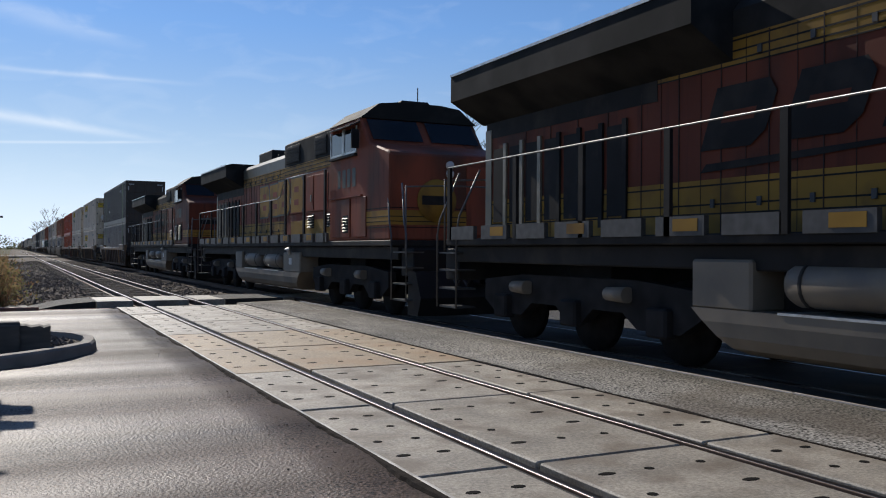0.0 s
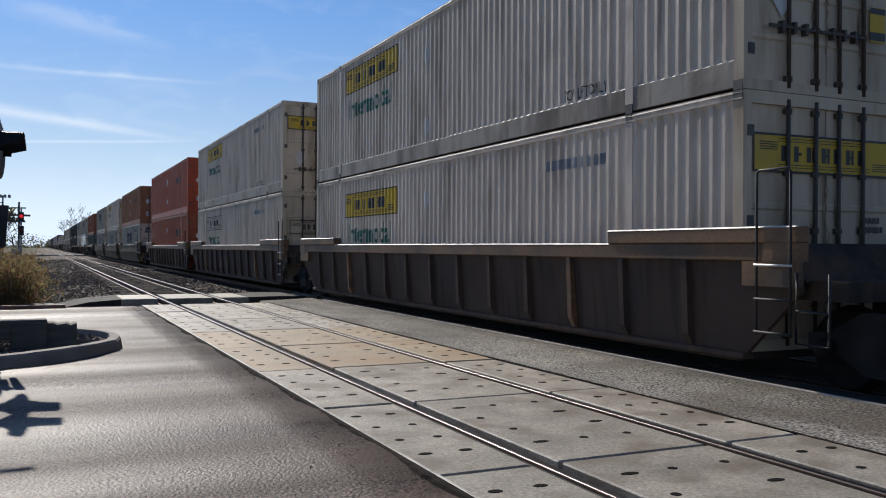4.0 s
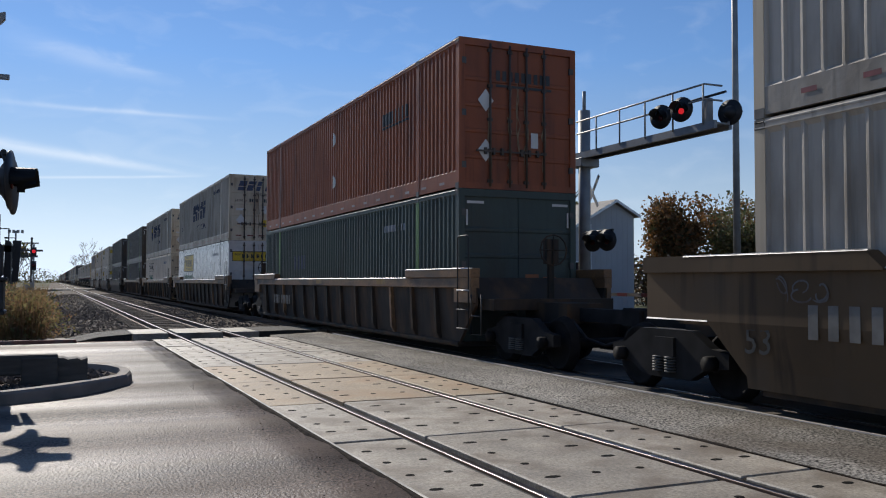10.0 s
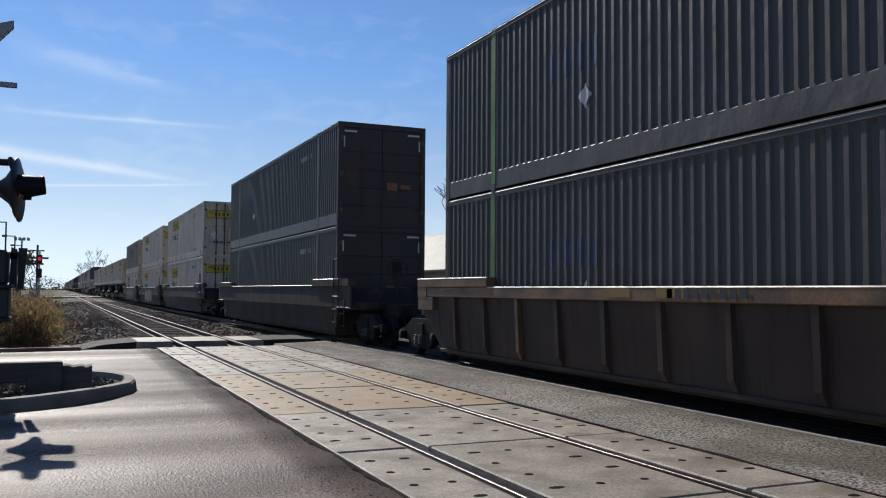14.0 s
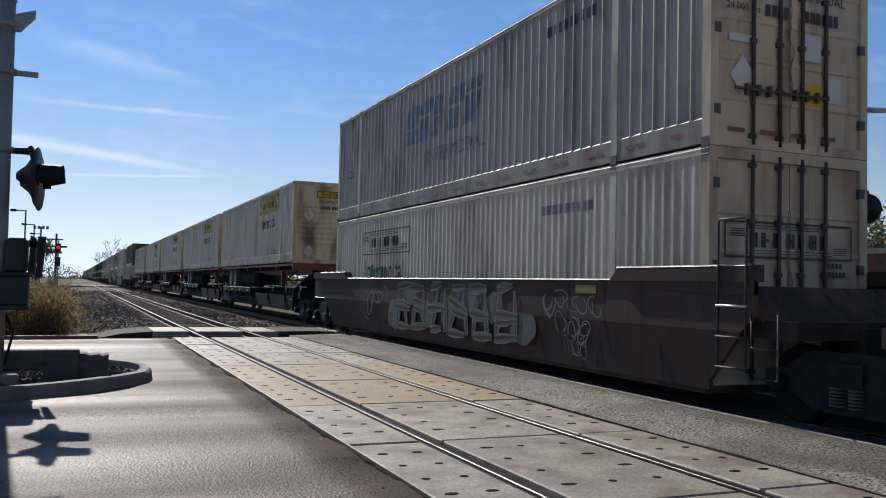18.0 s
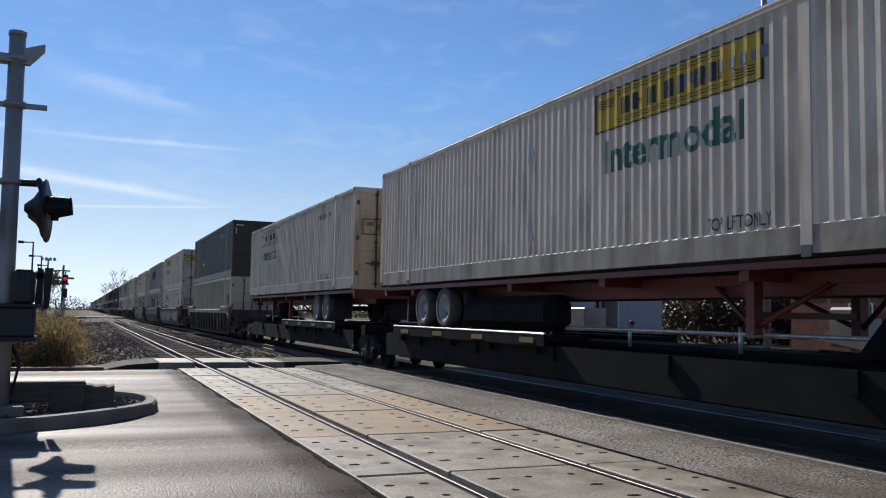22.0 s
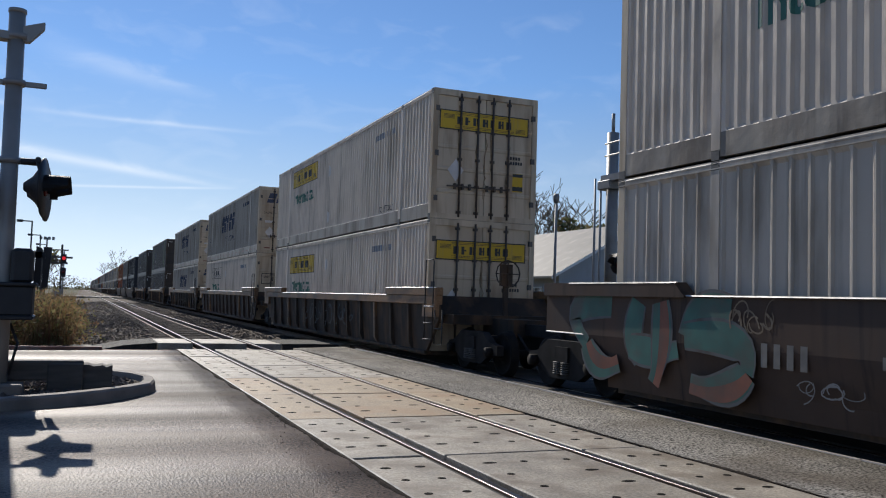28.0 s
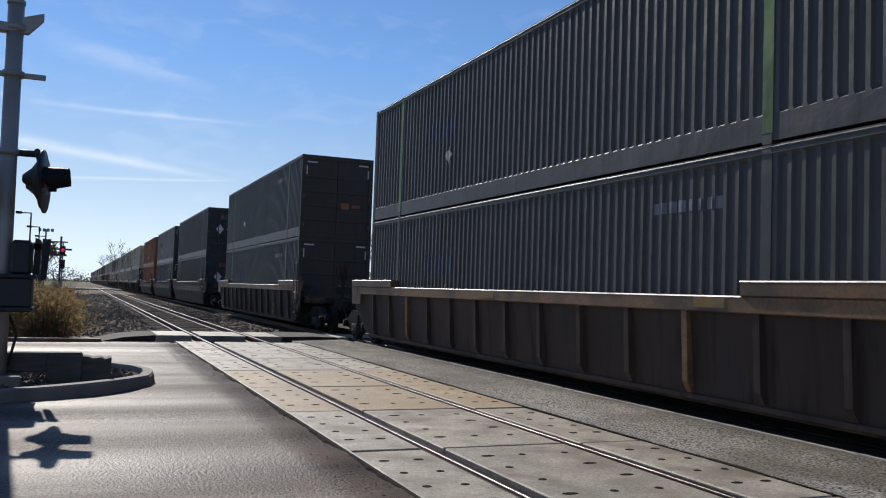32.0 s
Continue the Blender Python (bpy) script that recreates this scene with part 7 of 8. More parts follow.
CONSIST = [
    # s, car kind, paint, outer front, outer rear, lower, upper, marks
    (63.3, "ribbed", "well_brown", 1, 1, "lg", "sg", []),
    (87.05, "ribbed", "well_brown", 1, 0, "yl", "yw", []),
    (107.0, "ribbed", "well_brown", 0, 0, "ol", "yw", [sprayed(11.0, 0.55, 3.2, 0.6, 3, "spray_dim", -1.425)]),
    (126.5, "ribbed", "well_brown", 0, 1, "oc", "or", []),
    (150.3, "smooth", "well_tan", 1, 0, "sl", "br", [reporting(6.3, 1.15, 0.24, 10)]),
    (170.05, "smooth", "well_tan", 0, 0, "sf", "yw", [WORDS["capacity"](), WORDS["fifty"]()]),
    (189.65, "smooth", "well_tan", 0, 1, "sf", "sw", [sprayed(5.2, 0.9, 2.2, 0.5, 8, "spray_white"), reporting(15.3, 0.86, 0.34, 5), reporting(13.6, 0.86, 0.34, 7), sprayed(15.7, 1.2, 0.7, 0.3, 18, "spray_white"), WORDS["fifty"]()]),
    (213.4, "ribbed", "well_dark", 1, 1, "gr", "ob", [reporting(14.0, 0.72, 0.27, 11, -1.49), patches(4.0, 9.0)]),
    (236.8, "ribbed", "well_dark", 1, 0, "sm", "sw", [patches(6.5, 8.0)]),
    (256.75, "ribbed", "well_dark", 0, 0, "ol", "sh", [patches(6.5, 8.0)]),
    (276.7, "ribbed", "well_brown", 0, 1, "sg", "sg", [patches(9.3, 10.4), (car_marks(bars(9.1, 1.36, 1.4, 0.11, 9), -1.495), M["ink"], "dark number bars")]),
    (300.15, "smooth", "well_brown", 1, 1, "sd", "sd", []),
    (324.2, "smooth", "well_brown", 1, 0, "yl", "yw", [sprayed(13.8, 0.55, 5.2, 0.95, 21, "spray_white"), sprayed(13.6, 0.6, 4.8, 0.9, 22, "spray_dim", -1.476), patches(8.4, x=-1.465)]),
    (343.85, "smooth", "well_brown", 0, 0, "yl", "yw", mural(10.7, 5.5, 0.26, 1.56, 5, 71, "mural_tan", "mural_plum", "mural_line", "mural_teal") + [
        reporting(12.9, 0.98, 0.18, 10), reporting(8.7, 1.4, 0.08, 9, -1.492), sprayed(6.5, 1.1, 0.5, 0.4, 5, "mural_white", -1.49), sprayed(5.1, 0.4, 0.6, 0.3, 6, "mural_white"), sprayed(4.1, 0.4, 0.6, 0.3, 7, "mural_white"), patches(13.6, 11.3, 3.2, x=-1.465)]),
    (363.75, "smooth", "well_brown", 0, 1, "ol", "sf", mural(10.6, 4.4, 0.34, 1.54, 6, 72, "mural_grey", "well_brown", "mural_white", "mural_grey", True) + [
        sprayed(3.7, 0.95, 1.7, 0.5, 12, "mural_white"), sprayed(3.3, 0.6, 1.1, 0.45, 14, "mural_white", -1.477), sprayed(3.0, 0.42, 0.6, 0.3, 15, "mural_white"), sprayed(12.8, 0.6, 1.8, 0.8, 9, "spray_white"), patches(2.7, x=-1.48)]),
    (385.55, "spine", 1, 1, 0, "yf", None, None),
    (402.85, "spine", 1, 0, 0, "yf", None, None),
    (420.4, "spine", 1, 0, 0, "yf", None, None),
    (438.0, "spine", 1, 0, 0, "yf", None, None),
    (456.6, "spine", 0, 0, 1, "yd", None, None),
    (478.25, "ribbed", "well_dark", 1, 1, "be", "sg", []),
    (502.15, "smooth", "well_brown", 1, 0, "ol", "yw", mural(4.4, 1.0, 0.4, 1.5, 3, 74, "mural_tan", "mural_grey", "mural_white", "spray_dim") + mural(15.4, 6.6, 0.32, 1.52, 6, 75, "mural_silver", "mural_grey", "spray_white", "spray_dim") + [reporting(6.3, 0.84, 0.30, 9), patches(5.2, x=-1.465)]),
    (521.95, "smooth", "well_brown", 0, 0, "sl", "sw", [sprayed(11.0, 0.8, 2.6, 0.5, 35, "spray_white")]),
    (543.05, "smooth", "well_brown", 0, 1, "sf", "yw", fat_piece(17.1, 13.3, 0.38, 1.5) + blots(7.7, 3.9, 0.32, 1.34, 79) + [
        reporting(13.15, 0.80, 0.26, 5), reporting(11.6, 0.90, 0.12, 9), sprayed(3.4, 0.85, 1.6, 0.45, 39, "mural_white", -1.478), sprayed(12.6, 0.5, 0.8, 0.3, 36, "mural_white"), sprayed(13.6, 1.1, 0.7, 0.4, 34, "mural_tan"), patches(8.6, 10.6, 2.6, x=-1.465)]),
    (566.45, "ribbed", "well_dark", 1, 0, "yl", "yw", [sprayed(11.0, 0.5, 6.0, 0.7, 41, "spray_dim", -1.425)]),
    (586.7, "ribbed", "well_brown", 0, 0, "ol", "sw", []),
    (606.9, "ribbed", "well_dark", 0, 1, "sl", "sw", [sprayed(12.0, 0.5, 7.0, 0.7, 43, "spray_dim", -1.425), patches(9.0, 5.0)]),
    (630.85, "ribbed", "well_brown", 1, 1, "sd", "sg", [patches(3.0, 9.0)]),
    (655.2, "ribbed", "well_brown", 1, 1, "sd", "sd", []),
    (679.3, "smooth", "well_brown", 1, 0, "bk", "bk", []),
    (699.1, "smooth", "well_brown", 0, 0, "sd", "lg", []),
    (718.9, "smooth", "well_brown", 0, 1, "ob", "br", []),
]
# mostly pale boxes far back, their paint standing in for haze
_far = ["lg", "yw", "sw", "sf", "br", "yw", "sf", "lg", "ol", "sw", "sd", "sw", "yw", "lg"]
_s = 742.6
for _k in range(24):
    CONSIST.append((_s, "far" if _k > 5 else "ribbed", "well_brown", _k % 3 == 0, _k % 3 == 2, _far[(_k * 3) % 14], _far[(_k * 5 + 1) % 14], []))
    _s += 19.8 if _k % 3 != 2 else 23.8

for s_, kind_, a_, b_, c_, low_, up_, marks_ in CONSIST:
    if kind_ == "spine":
        spine_car(s_, b_, c_, a_)
        road_chassis(s_, a_)
        container(low_, s_, 2.105)
        continue
    near_ = kind_ != "far"
    well_car("ribbed" if kind_ == "far" else kind_, s_, a_, b_, c_, marks_, near_)
    container(low_, s_, 0.30, near=near_)
    container(up_, s_, 0.30 + HIGH + 0.008, near=near_)


# ---- signals and street furniture by the crossing ----
def flasher(parent, x, y, z, face, lit, turn=0.0, big=False):
    """A round signal head; face: -1 looks towards -x, 1 towards +x; big: with a wide coned back."""
    bm = nb()
    wheel_disc(bm, 0, 0, 0, 0.37 if big else 0.29, 0.02, 24)
    d = part("target_disc", bm, M["black"], parent, "black round signal background")
    d.location, d.rotation_euler.z = (x, y, z), radians(turn)
    bm = nb()
    wheel_disc(bm, 0, 0, 0, 0.1, 0.2, 14, "x", [(-face * 0.24, 0.0), (-face * 0.23, 0.05), (-face * 0.13, 0.13), (-face * 0.01, 0.31)] if big else [(-face * 0.22, 0.0), (-face * 0.2, 0.07), (-face * 0.08, 0.13), (0, 0.16)])
    part("housing", bm, M["black"], d)
    bm = nb()
    n, prev = 14, None
    for k in range(n + 1):
        a = math.pi * (-0.12 + 1.24 * k / n)
        c, s = 0.165 * math.cos(a), 0.165 * math.sin(a)
        cut = 0.30 if 0.1 < k / n < 0.9 else 0.12
        cur = (bm.verts.new((face * 0.012, c, s)), bm.verts.new((face * cut, c * 0.97, s * 0.97)))
        if prev:
            bm.faces.new((prev[0], prev[1], cur[1], cur[0]))
        prev = cur
    bmesh.ops.solidify(bm, geom=list(bm.faces), thickness=0.006)
    part("hood", bm, M["black"], d)
    bm = nb()
    wheel_disc(bm, face * 0.02, 0, -0.04, 0.068, 0.03, 18)
    part("lens", bm, M["signal_red"] if lit else M["signal_off"], d, "lit red lens" if lit else "unlit red lens")
    return d


def boxm(name, parent, material, *rows, bevel=0.0, label=""):
    return part(name, boxes(*rows, bevel=bevel), material, parent, label)


gate = thing("crossing_signal", pose(-0.90, 12.3, 0), "grey crossing signal mast with hooded lights and gate mechanism", "signal")
bm = nb()
tube(bm, [(0, 0, 0.0), (0, 0, 1.6), (-0.02, 0, 4.93)], [0.115, 0.105, 0.1], 16)
part("mast", bm, M["alu"], gate)
bm = nb()
wheel_disc(bm, -0.02, 0, 4.95, 0.11, 0.05, 16, "z")
part("mast_cap", bm, M["alu"], gate)
for z in (4.62, 4.02, 3.02):
    part("clamp", wheel_disc(nb(), -0.01, 0, z, 0.135, 0.07, 16, "z"), M["alu"], gate)
bm = nb()
prism(bm, [(0.0, 4.55), (0.14, 4.56), (0.31, 4.76), (0.31, 4.84), (0.02, 4.74)], "y", -0.06, 0.06)
prism(bm, [(-0.3, 4.56), (0.0, 4.56), (0.0, 4.66), (-0.2, 4.66)], "y", -0.1, 0.1)
part("sign_bracket", bm, M["alu"], gate)
part("sign_plate", boxes((-0.45, 0.37, -0.02, 0.02, 3.98, 4.05), bevel=0.008), M["alu"], gate)
bm = nb()
tube(bm, [(0.0, 0, 3.02), (0.34, 0, 3.02)], 0.045, 10)
tube(bm, [(0.34, -0.45, 3.0), (0.34, 0.45, 3.0)], 0.035, 10)
for y in (-0.40, 0.40):
    tube(bm, [(0.34, y, 3.0), (0.40, y, 2.8)], 0.035, 8)
part("cross_arm", bm, M["black"], gate)
for y in (-0.40, 0.40):
    flasher(gate, 0.42, y, 2.66, 1, False, -8, True)
    flasher(gate, -0.42, y, 2.66, -1, False, -8, True)
boxm("junction_box", gate, M["black"], (0.09, 0.34, -0.22, 0.22, 1.46, 1.9), bevel=0.04)
boxm("gate_mechanism", gate, M["black"], (-0.35, 0.36, -0.3, 0.3, 1.06, 1.42), (-0.4, 0.4, -0.33, 0.33, 1.42, 1.47), (-0.38, 0.38, -0.32, 0.32, 1.0, 1.06), bevel=0.015)
bm = nb()
prism(bm, [(0.33, 1.42), (0.41, 1.42), (0.415, 1.93), (0.345, 1.96)], "y", 0.30, 0.36)
box(bm, 0.22, 0.46, 0.3, 0.34, 1.80, 1.88)
prism(bm, [(0.43, 1.40), (0.50, 1.42), (0.535, 1.95), (0.43, 1.95)], "y", 0.33, 0.43)
part("counterweight_arm", bm, M["black"], gate)
boxm("base", gate, M["kerb"], (-0.3, 0.3, -0.3, 0.3, 0.0, 0.2), bevel=0.02)
bm = nb()
tube(bm, [(0.1, 0.05, 0.95), (0.2, 0.1, 0.7), (0.12, 0.0, 0.3)], 0.02, 6)
part("cable", bm, M["black"], gate)

# kerbed island with gravel and timber barrier
outline = [(1.09, 13.25), (1.0, 12.75), (0.72, 12.3), (0.3, 11.85), (-0.1, 11.5), (-0.7, 11.1), (-2.0, 10.6), (-6.0, 10.0), (-6.0, 16.2), (-2.0, 15.9), (-0.2, 15.45), (0.5, 14.95), (0.95, 14.3), (1.1, 13.75)]
cx, cy = sum(p[0] for p in outline) / len(outline), sum(p[1] for p in outline) / len(outline)


def shrink(p, d):
    v = Vector((p[0] - (-1.4), p[1] - 13.3))
    return (p[0] - v.x / v.length * d, p[1] - v.y / v.length * d)


island = thing("traffic_island", pose(0, 0, 0), "rounded concrete kerb island filled with stones", "traffic island")
bm = nb()
loops = []
for d, z in ((0.0, -0.05), (0.02, 0.11), (0.045, 0.14), (0.17, 0.145), (0.19, 0.05)):
    loops.append([bm.verts.new((*shrink(p, d), z)) for p in outline])
for a, b in zip(loops, loops[1:]):
    for k in range(len(a)):
        bm.faces.new((a[k], a[(k + 1) % len(a)], b[(k + 1) % len(a)], b[k]))
bmesh.ops.subdivide_edges(bm, edges=bm.edges[:], cuts=1, smooth=0.4)
part("kerb", bm, M["kerb"], island, "worn concrete kerb")
bm = nb()
bm.faces.new([bm.verts.new((*shrink(p, 0.185), 0.06)) for p in outline])
part("fill", bm, M["ballast"], island)


def on_island(rs):
    while True:
        x, y = rs.uniform(-3.0, 1.0), rs.uniform(10.9, 15.6)
        if (x - 0.0) ** 2 / 1.0 + (y - 13.4) ** 2 / 3.0 < 0.62 or (x < -0.1 and 11.75 < y < 15.0):
            return x, y, 0.075


loose_stones("island_stones", 1500, on_island, 0.055, M["stone"], "pale and dark landscaping stones on the island")
bar = thing("timber_barrier", pose(0, 0, 0), "dark weathered timber barrier with end post on the island", "barrier")
bm = nb()
box(bm, -4.5, 0.10, 12.52, 12.78, 0.20, 0.46, bevel=0.02)
for v in bm.verts:
    v.co.z += 0.012 * noise.noise(v.co * 3)
part("beam", bm, M["timber"], bar)
bm = nb()
prism(bm, [(0.10, 0.05), (0.46, 0.05), (0.46, 0.40), (0.38, 0.375), (0.33, 0.40), (0.22, 0.385), (0.16, 0.41), (0.10, 0.41)], "y", 12.55, 12.9)
part("end_post", bm, M["timber"], bar)
boxm("end_post", bar, M["timber"], (-0.34, 0.10, 12.49, 12.85, 0.05, 0.43), bevel=0.02)
boxm("support", bar, M["timber"], (-1.7, -1.45, 12.55, 12.75, 0.05, 0.22), bevel=0.01)

# far-side flasher mast
fm = thing("crossing_signal", pose(13.5, 12.0, 0), "far crossing signal mast with hooded red lights", "signal")
bm = nb()
tube(bm, [(0, 0, 0), (0, 0, 5.08)], 0.09, 14)
part("mast", bm, M["alu"], fm)
bm = nb()
for s in (-1, 1):
    prism(bm, [(s * 0.02, 4.86), (s * 0.72, 4.74), (s * 0.82, 4.80), (s * 0.02, 4.97)] if s < 0 else [(0.02, 4.86), (0.82, 4.90), (0.82, 4.96), (0.02, 4.97)], "x", -0.05, 0.05)
part("sign_arm", bm, M["alu"], fm, "pale flat sign arms")
bm = nb()
tube(bm, [(-0.12, -0.35, 3.32), (-0.12, 0.95, 3.32)], 0.035, 8)
tube(bm, [(0, 0, 3.32), (-0.12, 0, 3.32)], 0.04, 8)
for y in (-0.05, 0.88):
    tube(bm, [(-0.12, y, 3.32), (-0.12, y, 3.1)], 0.03, 8)
part("cross_arm", bm, M["black"], fm)
flasher(fm, -0.16, -0.05, 3.05, -1, True, 25)
flasher(fm, -0.16, 0.88, 3.05, -1, False, 25)
flasher(fm, 0.16, -0.05, 3.05, 1, False, 25)
flasher(fm, 0.16, 0.88, 3.05, 1, False, 25)
boxm("junction_box", fm, M["alu"], (-0.2, 0.2, -0.2, 0.2, 0.6, 1.5), bevel=0.02)
bm = nb()
tube(bm, [(-0.1, 0.75, 1.75), (-0.1, 0.75, 3.05)], 0.02, 6)
part("conduit", bm, M["bare"], fm)

# its gate arm lies across the road, with small red lamps
ga = part("gate_arm", prism(nb(), [(0.35, 1.06), (0.35, 1.17), (9.6, 1.13), (9.6, 1.07)], "x", -0.34, -0.28), M["kerb"], fm, "white gate arm with red bands")
for k in range(9):
    y = 1.0 + k * 1.0
    part("band", boxes((-0.345, -0.275, y, y + 0.42, 1.055 + k * 0.002, 1.175 - k * 0.005)), M["tape"], ga, "red band")
for y in (2.2, 4.6, 7.0, 9.4):
    lm = nb()
    tube(lm, [(-0.31, y, 1.12), (-0.31, y, 1.26)], 0.015, 6)
    wheel_disc(lm, -0.31, y, 1.31, 0.06, 0.09, 12)
    part("arm_lamp", lm, M["signal_off"], ga, "small red gate lamp")
boxm("gate_mechanism", fm, M["alu"], (-0.45, -0.1, -0.2, 0.45, 0.95, 1.7), bevel=0.05, label="pale gate mechanism case")
bm = nb()
prism(bm, [(-0.55, 1.0), (-0.4, 0.92), (0.5, 1.06), (0.5, 1.2), (-0.2, 1.6), (-0.45, 1.5)], "x", -0.5, -0.46)
part("counterweight", bm, M["alu"], fm)

# cantilever signal over the road
cs = thing("cantilever_signal", pose(13.5, 20.4, 0), "galvanised cantilever signal with walkway, railing and lights", "signal")
bm = nb()
tube(bm, [(0, 0, 0), (0, 0, 6.2)], 0.17, 16)
tube(bm, [(0, 0, 6.2), (0, 0, 6.75)], 0.05, 8)
part("mast", bm, M["galv"], cs)
boxm("walkway_beam", cs, M["galv"], (-0.25, -0.17, -5.5, 0.2, 4.82, 5.0), (0.17, 0.25, -5.5, 0.2, 4.82, 5.0), (-0.17, 0.17, -5.5, 0.0, 4.92, 4.96))
bm = nb()
for z in (5.52, 5.86):
    tube(bm, [(-0.25, 0.0, z), (-0.25, -5.2, z), (0.25, -5.2, z)], 0.024, 6)
part("handrail", bm, M["galv"], cs)
for k in range(5):
    bm = nb()
    tube(bm, [(-0.25, -0.95 - k * 1.05, 4.95), (-0.25, -0.95 - k * 1.05, 5.88)], 0.024, 6)
    part("railing_post", bm, M["galv"], cs)
boxm("bracket", cs, M["galv"], (-0.3, 0.3, -0.3, 0.3, 4.6, 4.85), bevel=0.02)
bm = nb()
tube(bm, [(-0.1, -3.2, 5.6), (-0.1, -5.7, 5.6)], 0.03, 8)
part("light_arm", bm, M["black"], cs)
flasher(cs, -0.32, -3.75, 5.36, -1, False, 20)
flasher(cs, -0.32, -4.5, 5.40, -1, True, 20)
flasher(cs, 0.2, -5.5, 5.2, 1, False, 20)
flasher(cs, -0.3, -0.85, 2.52, -1, False, 20)
flasher(cs, -0.3, -1.5, 2.52, -1, False, 20)
part("lower_arm", tube(nb(), [(-0.1, 0.0, 2.78), (-0.25, -1.7, 2.78)], 0.03, 8), M["black"], cs)
boxm("bell", cs, M["alu"], (-0.1, 0.1, -5.1, -4.9, 4.98, 5.6), bevel=0.03)
cbk = nb()
for sg in (-1, 1):
    v = [(-0.2 + 0.0, -0.75 * sg * 0.6, 3.55 - 0.0), (0, 0, 0)]
    prism(cbk, [(-0.34 * sg, 3.55), (-0.26 * sg, 3.49), (0.34 * sg, 4.35), (0.26 * sg, 4.41)], "x", 0.25 - 0.02 * sg, 0.265 - 0.02 * sg)
part("crossbuck", cbk, M["white_sign"], cs, "white crossed boards")
boxm("signal_box", cs, M["alu"], (-0.5, 0.5, 0.6, 1.6, 0.0, 1.7), bevel=0.03)


def pole(name, x, y, h, r, label, arm=None, category="lamp post"):
    p = thing(name, pose(x, y, -0.3), label, category)
    bm = nb()
    tube(bm, [(0, 0, 0), (0, 0, h)], [r, r * 0.7], 10)
    part("pole", bm, M["black"] if arm else M["galv"], p)
    if arm:
        part("lamp_arm", boxes((min(0, arm), max(0, arm), -0.05, 0.05, h - 0.1, h)), M["black"], p)
        part("lamp_head", boxes((arm - 0.45, arm + 0.05, -0.2, 0.2, h - 0.16, h + 0.06), bevel=0.03), M["black"], p)
    return p


pole("utility_pole", 20.0, 21.5, 16.0, 0.12, "tall slim steel pole beyond the tracks", None, "pole")
pole("utility_pole", 14.92, 23.5, 5.7, 0.05, "thin steel conduit pole beside the signal", None, "pole")
pole("utility_pole", 15.13, 23.5, 5.7, 0.05, "thin steel conduit pole beside the signal", None, "pole")
rp = pole("utility_pole", 13.52, 23.5, 4.85, 0.055, "pale round-topped post beyond the tracks", None, "pole")
part("post_head", wheel_disc(nb(), 0, 0, 4.97, 0.1, 0.3, 12, "z", [(-0.15, 0.0), (-0.15, 0.075), (0.05, 0.1), (0.14, 0.07), (0.15, 0.0)]), M["galv"], rp)
pole("lamp_post", -4.25, 86, 7.6, 0.09, "dark parking lot lamp with shoebox head", -0.8)
pole("lamp_post", -4.2, 103, 7.3, 0.09, "dark parking lot lamp with shoebox head", -0.8)
pole("lamp_post", -4.35, 125, 7.3, 0.09, "dark parking lot lamp with shoebox head", -0.8)
pole("lamp_post", -5.2, 105, 6.8, 0.07, "thin grey pole in the parking lot", None)
fl = thing("floodlight_mast", pose(-10.3, 300, -0.4), "tall floodlight mast with a row of lamps", "floodlight")
bm = nb()
tube(bm, [(0, 0, 0), (0, 0, 17.3)], 0.25, 8)
part("pole", bm, M["galv"], fl)
for k in range(4):
    part("lamp", boxes((-2.2 + k * 1.2, -1.4 + k * 1.2, -0.3, 0.3, 16.6, 17.6), bevel=0.1), M["galv"], fl)
up = thing("utility_pole", pose(-2.9, 150, -0.4), "wooden utility pole with cross arms far down the line", "pole")
boxm("pole", up, M["timber"], (-0.15, 0.15, -0.15, 0.15, 0, 8.6), bevel=0.04)
boxm("cross_arm", up, M["timber"], (-1.6, 1.6, -0.1, 0.1, 6.4, 6.7), (-1.0, 1.0, -0.1, 0.1, 7.6, 7.8))
up2 = thing("utility_pole", pose(-4.6, 120, -0.4), "wooden utility pole with one cross arm", "pole")
boxm("pole", up2, M["timber"], (-0.12, 0.12, -0.12, 0.12, 0, 6.4), bevel=0.04)
boxm("cross_arm", up2, M["timber"], (-0.2, 3.0, -0.08, 0.08, 4.75, 5.0))

bs = thing("block_signal", pose(-1.72, 100, -0.35), "railway block signal with a red light above a dark head", "signal")
bm = nb()
tube(bm, [(0, 0, 0), (0, 0, 5.6)], 0.09, 10)
part("mast", bm, M["galv"], bs)
for z, lit in ((4.78, True), (3.35, False)):
    bm = nb()
    wheel_disc(bm, 0, -0.2, z, 0.27, 0.06, 20, "y")
    box(bm, -0.26, 0.26, -0.2, -0.14, z, z + 0.48)
    box(bm, -0.26, 0.26, -0.2, -0.14, z - 0.48, z)
    h = part("signal_head", bm, M["black"], bs)
    bm = nb()
    wheel_disc(bm, 0, -0.29, z + 0.05, 0.18, 0.06, 14, "y")
    part("lens", bm, M["signal_red"] if lit else M["signal_off"], h)
boxm("platform", bs, M["galv"], (-0.6, 0.3, -0.2, 0.5, 2.0, 2.1))
boxm("relay_case", bs, M["alu"], (-0.9, 0.1, -0.6, 0.4, 0.2, 1.6), bevel=0.03)

